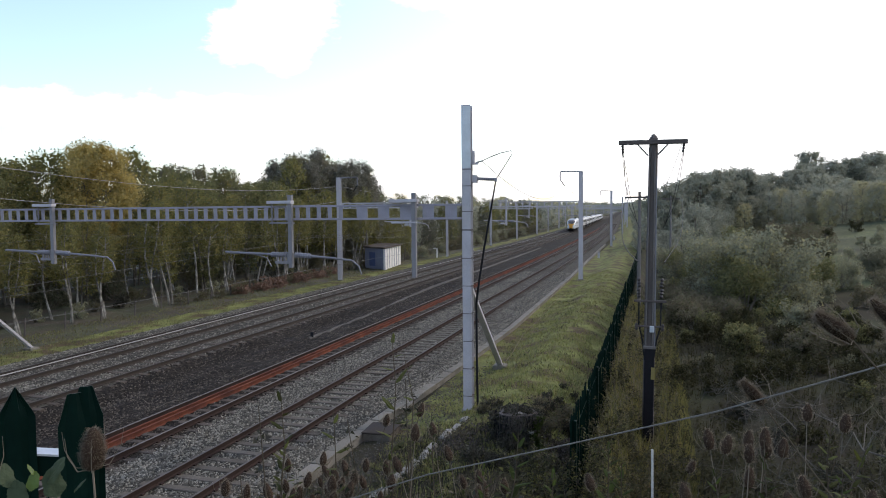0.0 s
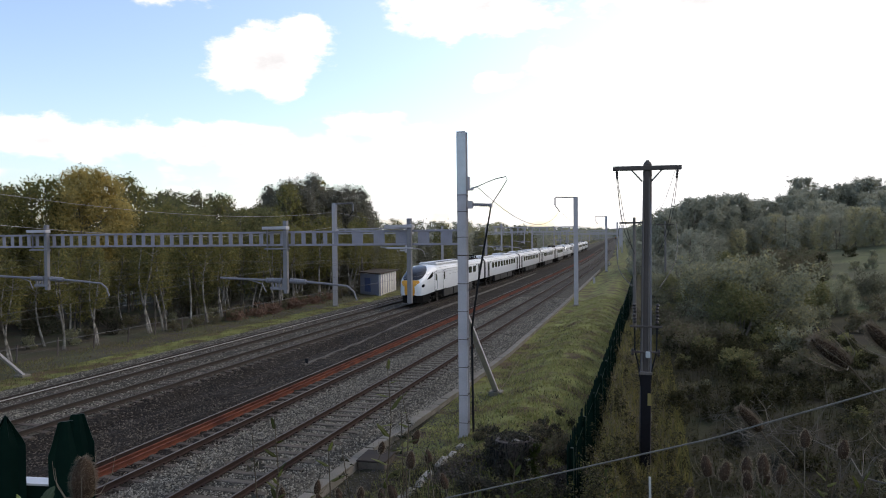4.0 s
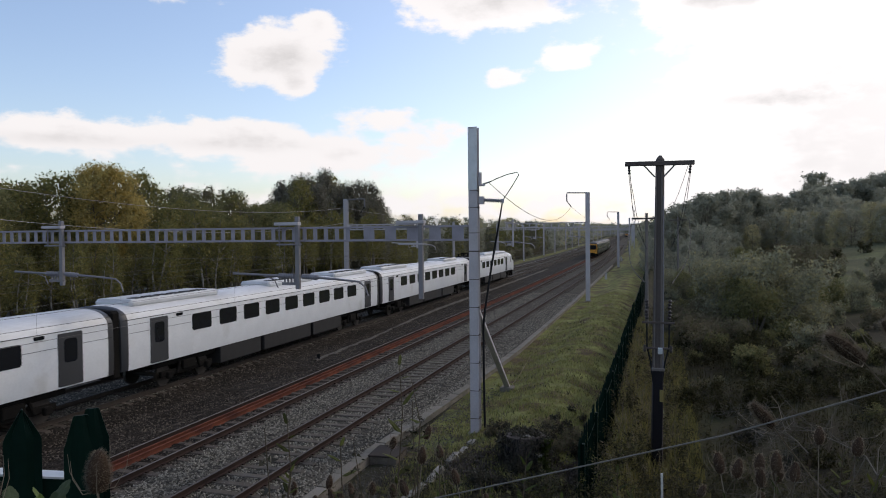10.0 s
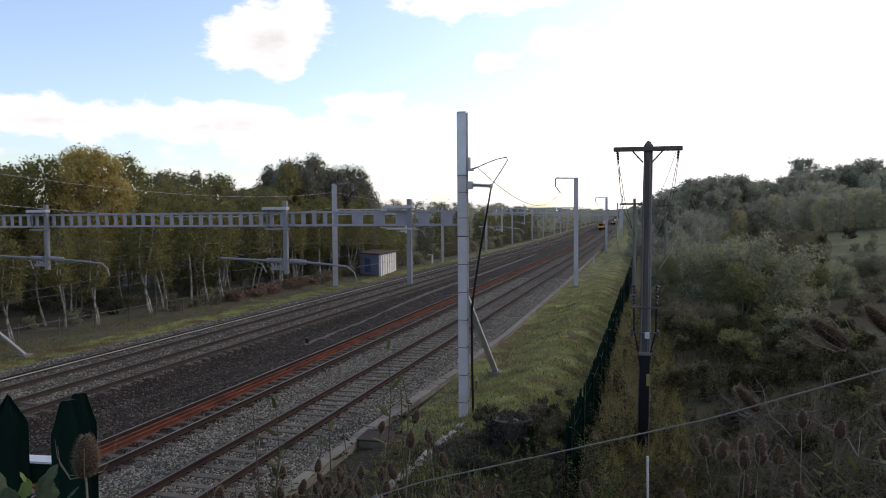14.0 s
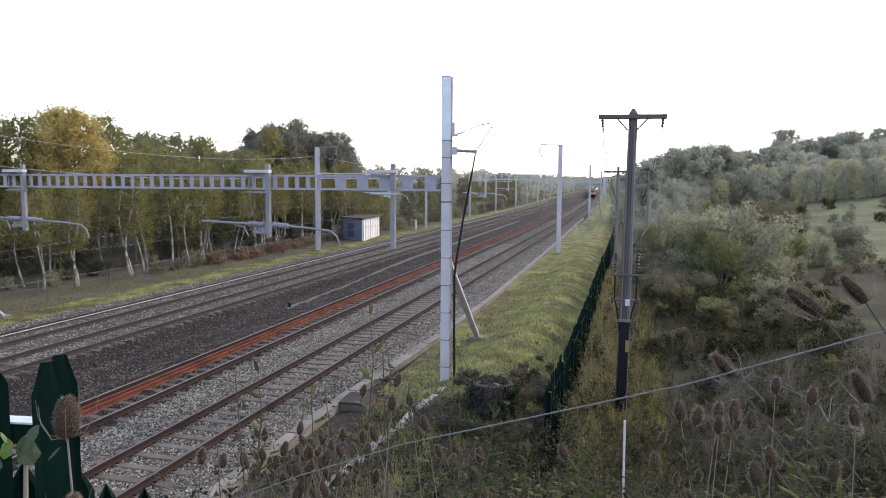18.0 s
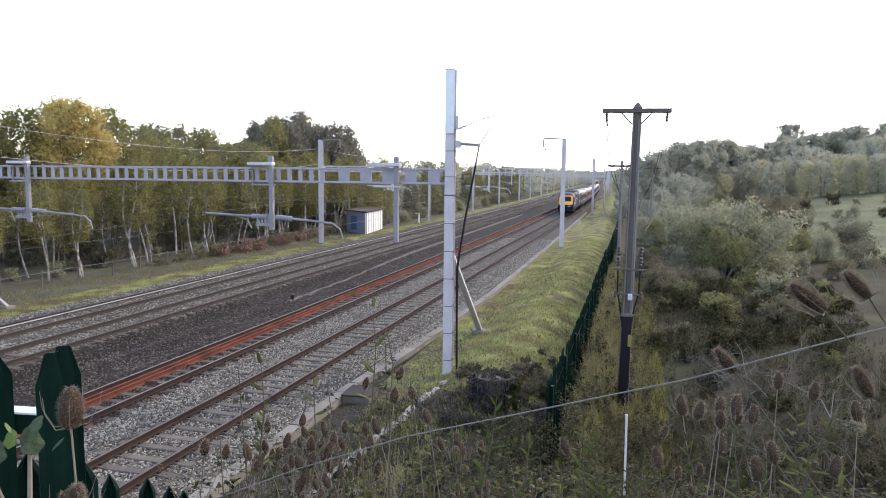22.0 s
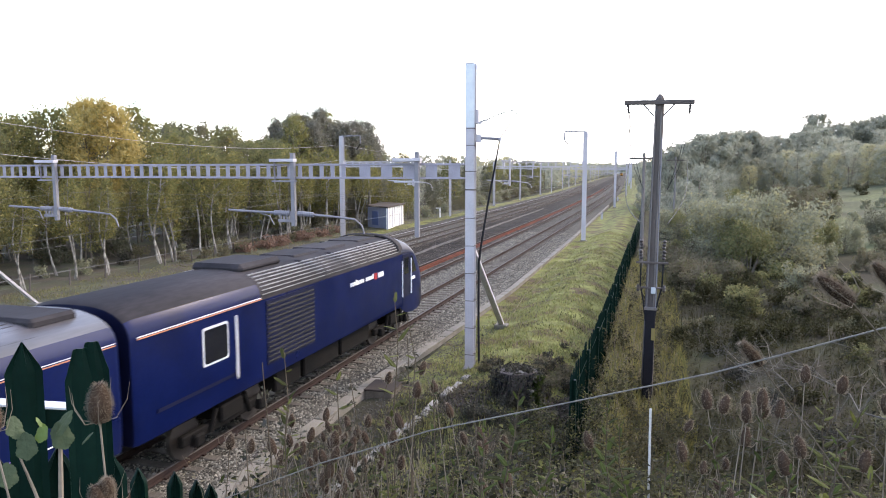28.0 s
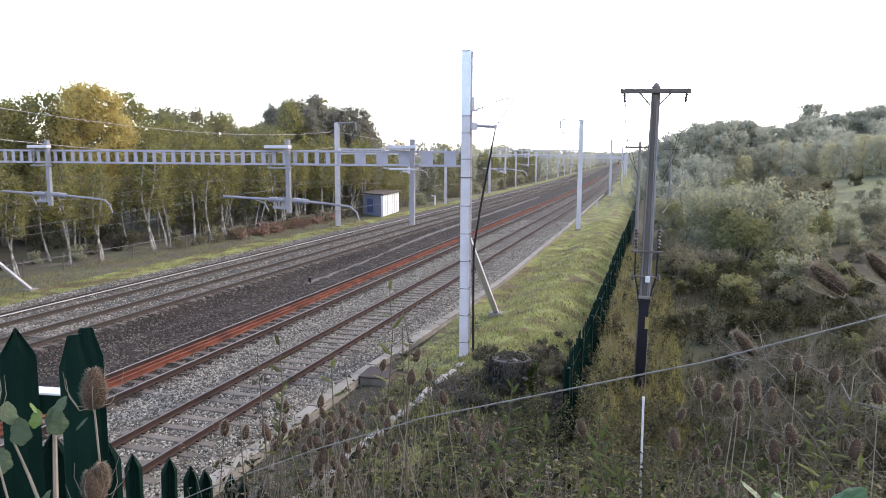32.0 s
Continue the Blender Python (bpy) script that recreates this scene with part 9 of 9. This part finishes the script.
# broad leaves climbing by the near fence, and two at the foot of the view
def broad_leaf(parent, p, size, turn, tilt, material, roll=0.0, narrow=1.0):
    """A lobed leaf, folded along its midrib and curled at the edge."""
    g = Geo()
    ring, n = [], (22 if narrow == 1.0 else 8)
    for k in range(n + 1):
        a = math.pi * k / n
        rad = 0.46 * (0.86 + 0.14 * math.cos(2.5 * a) ** 2) * (1.05 - 0.10 * math.cos(a)) + 0.34 * max(0.0, (a / math.pi - 0.62) / 0.38) ** 2 + (0.035 if k % 2 and narrow == 1.0 else 0)
        ring.append((rad * math.sin(a), 0.45 - rad * math.cos(a) * 1.05))
    rib = [(0, 0.02 + 0.95 * k / n, 0.0) for k in range(n + 1)]
    for s in (-1, 1):
        rows = []
        for w in ((0.0, 0.35, 0.7, 1.0) if narrow == 1.0 else (0.0, 0.6, 1.0)):
            rows.append([(s * ring[k][0] * w * size * narrow, (rib[k][1] + (ring[k][1] - rib[k][1]) * w) * size, (0.20 * ring[k][0] * w + 0.015 * math.sin(5 * k + 3 * w) * w - 0.26 * w ** 3 * ring[k][0]) * size) for k in range(n + 1)])
        g.loft(rows, False, False)
    o = part("leaf", g, material, parent, smooth=True)
    o.matrix_basis = Matrix.Translation(p) @ pose(0, 0, 0, tilt, roll, turn)


climber = empty("climbing_weed", pose(0, 0, 0), "broad-leaved pale green climber beside the near fence", "weed")
base = aim(-46.5, -27, 1.62)
part("stem", Geo().pipe([(base.x, base.y, float(terrain(base.x, base.y)) - 0.1), tuple(base), tuple(aim(-46.4, -23.7, 1.6)), tuple(aim(-46.2, -19.5, 1.58))], [0.006, 0.005, 0.005, 0.004], 6), M["stem_pale"], climber)
part("side_stem", Geo().pipe([tuple(base), tuple(aim(-48.0, -22, 1.6)), tuple(aim(-48.8, -19.5, 1.58))], [0.004, 0.003, 0.002], 5), M["stem_pale"], climber)
for az, el, s, turn, tilt, roll, ma in ((-48.9, -18.4, 0.062, 75, 50, 20, "climber"), (-48.3, -19.9, 0.066, 30, 70, -10, "climber"), (-47.5, -18.9, 0.045, 10, 65, 0, "climber_young"), (-46.6, -18.6, 0.072, -30, 55, 15, "climber"), (-45.8, -19.6, 0.068, 60, 72, -12, "climber"),
                                   (-44.7, -19.3, 0.045, -80, 40, 25, "climber"), (-47.2, -17.9, 0.03, 120, 60, 0, "climber_young"), (-49.6, -21.5, 0.06, 50, 60, 0, "climber"), (-47.6, -24.2, 0.05, -40, 55, 10, "climber")):
    broad_leaf(climber, aim(az, el, 1.57), s * 0.62, turn, tilt, M[ma], roll)
low = empty("creeping_weed", pose(0, 0, 0), "broad green leaves at the foot of the weeds", "weed")
base = aim(12, -27, 1.5)
part("stem", Geo().pipe([(base.x, base.y, float(terrain(base.x, base.y)) - 0.05), tuple(aim(12, -26, 1.5)), tuple(aim(13.4, -25.2, 1.45))], 0.004, 5), M["stem_pale"], low)
for az, el, s, turn in ((9.4, -24.5, 0.06, 80), (10.8, -25.0, 0.05, 20), (14.2, -24.2, 0.085, -60), (15.6, -24.6, 0.06, -100)):
    broad_leaf(low, aim(az, el, 1.45), s * 0.62, turn, 35, M["broad"], 10)


# leafy weeds that stand out from the rest
def leafy_weed(az, el, d, h, n, size, seed, material):
    r = random.Random(seed)
    tip = aim(az, el, d)
    top = empty("leafy_weed", pose(0, 0, 0), "upright green weed with pointed leaves", "weed", "leafy weeds in the foreground")
    foot = tip + Vector((r.uniform(-0.08, 0.08), r.uniform(-0.05, 0.08), -h))
    ground = Vector((foot.x, foot.y, min(foot.z, float(terrain(foot.x, foot.y)) - 0.05)))
    mid = foot.lerp(tip, 0.5) + Vector((r.uniform(-0.03, 0.03), 0, 0))
    part("stem", Geo().pipe([tuple(ground), tuple(foot), tuple(mid), tuple(tip)], [0.0036, 0.0032, 0.0026, 0.0012], 5), M["stem"], top)
    for k in range(n):
        u = k / n
        p = foot.lerp(mid, u * 2) if u < 0.5 else mid.lerp(tip, u * 2 - 1)
        broad_leaf(top, p, size * (1.15 - 0.6 * u) * r.uniform(0.8, 1.2), k * 137.5 + r.uniform(-20, 20), r.uniform(5, 45) if u < 0.85 else 60, material, r.uniform(-15, 15), 0.45)


for i, (az, el, d, h, n, size, ma) in enumerate(((-10.4, -17.4, 2.9, 0.40, 16, 0.062, "weed_leaf"), (-3.2, -18.2, 3.0, 0.50, 22, 0.06, "weed_leaf"), (-2.2, -19.5, 2.9, 0.36, 16, 0.055, "weed_leaf"), (-7.6, -20.6, 2.6, 0.30, 14, 0.05, "weed_leaf"), (4.6, -19.4, 2.7, 0.34, 14, 0.05, "weed_leaf"),
                                            (8.2, -17.6, 2.8, 0.36, 16, 0.052, "weed_leaf"), (12.6, -15.4, 2.9, 0.34, 16, 0.055, "weed_leaf_pale"), (14.8, -16.6, 2.6, 0.34, 16, 0.055, "weed_leaf_pale"), (10.6, -21.2, 2.3, 0.30, 14, 0.045, "weed_leaf"), (15.6, -20.6, 2.3, 0.32, 14, 0.05, "weed_leaf_pale"),
                                            (-13.4, -20.0, 2.7, 0.34, 14, 0.05, "weed_leaf"), (-17.6, -16.2, 2.8, 0.5, 16, 0.04, "weed_leaf"), (-20.8, -18.6, 2.7, 0.4, 14, 0.04, "weed_leaf_pale"), (1.6, -21.6, 2.5, 0.3, 14, 0.045, "weed_leaf"), (-5.0, -22.6, 2.4, 0.26, 12, 0.045, "weed_leaf_pale"),
                                            (6.4, -22.8, 2.3, 0.26, 12, 0.042, "weed_leaf"), (-15.6, -23.0, 2.4, 0.28, 12, 0.04, "weed_leaf"), (13.4, -18.6, 2.5, 0.3, 12, 0.045, "weed_leaf"))):
    leafy_weed(az, el, d, h, n, size, 700 + i, M[ma])
for i, (az, el, d, h, n, size) in enumerate(((-20.8, -9.6, 3.3, 0.55, 9, 0.075), (-25.6, -15.6, 3.0, 0.5, 8, 0.07), (-29.8, -13.8, 3.0, 0.5, 9, 0.06), (-19.8, -11.6, 3.2, 0.4, 6, 0.05), (-29.5, -17.6, 2.9, 0.35, 8, 0.06))):
    leafy_weed(az, el, d, h, n, size, 740 + i, M["weed_leaf_pale"])


# fallen dead branches in the weeds
def dead_branch(p0, p1, thick, seed):
    r = random.Random(seed)
    top = empty("dead_branch", pose(0, 0, 0), "pale dead branch with bare twigs lying in the weeds", "branch", "dead branches in the weeds")
    n = 7
    pts = [p0.lerp(p1, k / n) + Vector((r.gauss(0, 0.02), r.gauss(0, 0.02), r.gauss(0, 0.03) + 0.10 * math.sin(math.pi * k / n))) for k in range(n + 1)]
    part("limb", Geo().pipe([tuple(p) for p in pts], [0.30 * thick * (1 - 0.75 * k / n) for k in range(n + 1)], 6), M["deadwood"], top, smooth=True)
    ln = (p1 - p0).length
    for k in range(1, n + 1):
        for s in range(2):
            d = Vector((r.gauss(0, 1), r.gauss(0, 0.6), r.gauss(0.25, 0.7))).normalized() * ln * r.uniform(0.12, 0.30) + (p1 - p0) * 0.10
            a, e = pts[k], pts[k] + d
            m = a.lerp(e, 0.55) + Vector((r.gauss(0, 0.03), r.gauss(0, 0.03), r.gauss(0, 0.03)))
            g = Geo()
            g.pipe([tuple(a), tuple(m), tuple(e)], [thick * 0.15, thick * 0.10, thick * 0.05], 5)
            g.pipe([tuple(m), tuple(m + Vector((r.gauss(0, 0.08), r.gauss(0, 0.05), r.gauss(0.03, 0.07))))], [thick * 0.15, thick * 0.06], 4)
            part("twig", g, M["deadwood"], top)


for i, (a, b, th) in enumerate((((16.4, -17.0, 3.9), (8.6, -14.6, 5.0), 0.0149), ((10.6, -15.6, 4.6), (5.6, -14.2, 5.4), 0.0112), ((6.2, -14.3, 5.4), (9.4, -17.8, 4.6), 0.0099), ((3.4, -14.6, 5.6), (7.0, -14.5, 5.2), 0.0081), ((10.0, -15.2, 4.8), (6.6, -17.6, 4.6), 0.0087),
                                ((17.0, -19.5, 3.4), (9.0, -21.0, 3.4), 0.0062), ((18.0, -22.0, 3.0), (10.0, -18.6, 3.8), 0.0056), ((13.0, -22.5, 3.1), (6.0, -20.2, 3.6), 0.0050), ((17.5, -15.0, 4.4), (13.0, -20.0, 3.6), 0.0062), ((4.0, -21.0, 3.4), (9.5, -18.8, 3.7), 0.0050))):
    dead_branch(aim(*a), aim(*b), th, 900 + i)

# ---------------------------------------------------------------- what moves


def on_track(number, y, turned=False):
    return pose(TRACK_X[number] + float(curve_x(y)), y, 0, 0, 0, curve_yaw(y) + (180 if turned else 0))


def run(car, number, y_at_zero, speed, turned=False):
    """Key a car that rolls along its track at an even speed."""
    rows = []
    for k in range(-1, 34):
        y = y_at_zero + speed * k
        rows.append((float(k), on_track(number, y, turned)))
    walk(car, rows)


def motions():
    # white train towards the camera: two units of five cars
    v, front = -36.55, 207.0
    y = front
    for unit in (IET, IET2):
        for i, car in enumerate(unit):
            ln = 25.1 if i in (0, 4) else 25.6
            run(car, 2, y + ln / 2 + (0.3 if i == 4 else 0.0), v, i == 4)
            y += ln + 0.38
    # green train away from the camera; its last end stands at 31.1 m at 6.5 s
    v = 39.5
    y = 31.0 - v * 6.5
    for i, car in enumerate(TURBO):
        run(car, 3, y + 11.45, v, i == 2)
        y += 23.2
    # blue train towards the camera; its nose stands at 15.1 m at 24 s
    v = -51.6
    y = 15.1 - v * 24.0
    for i, car in enumerate(HST):
        ln = 17.6 if i in (0, 9) else 22.7
        run(car, 4, y + ln / 2, v, i == 9)
        y += ln + 0.3


motions()
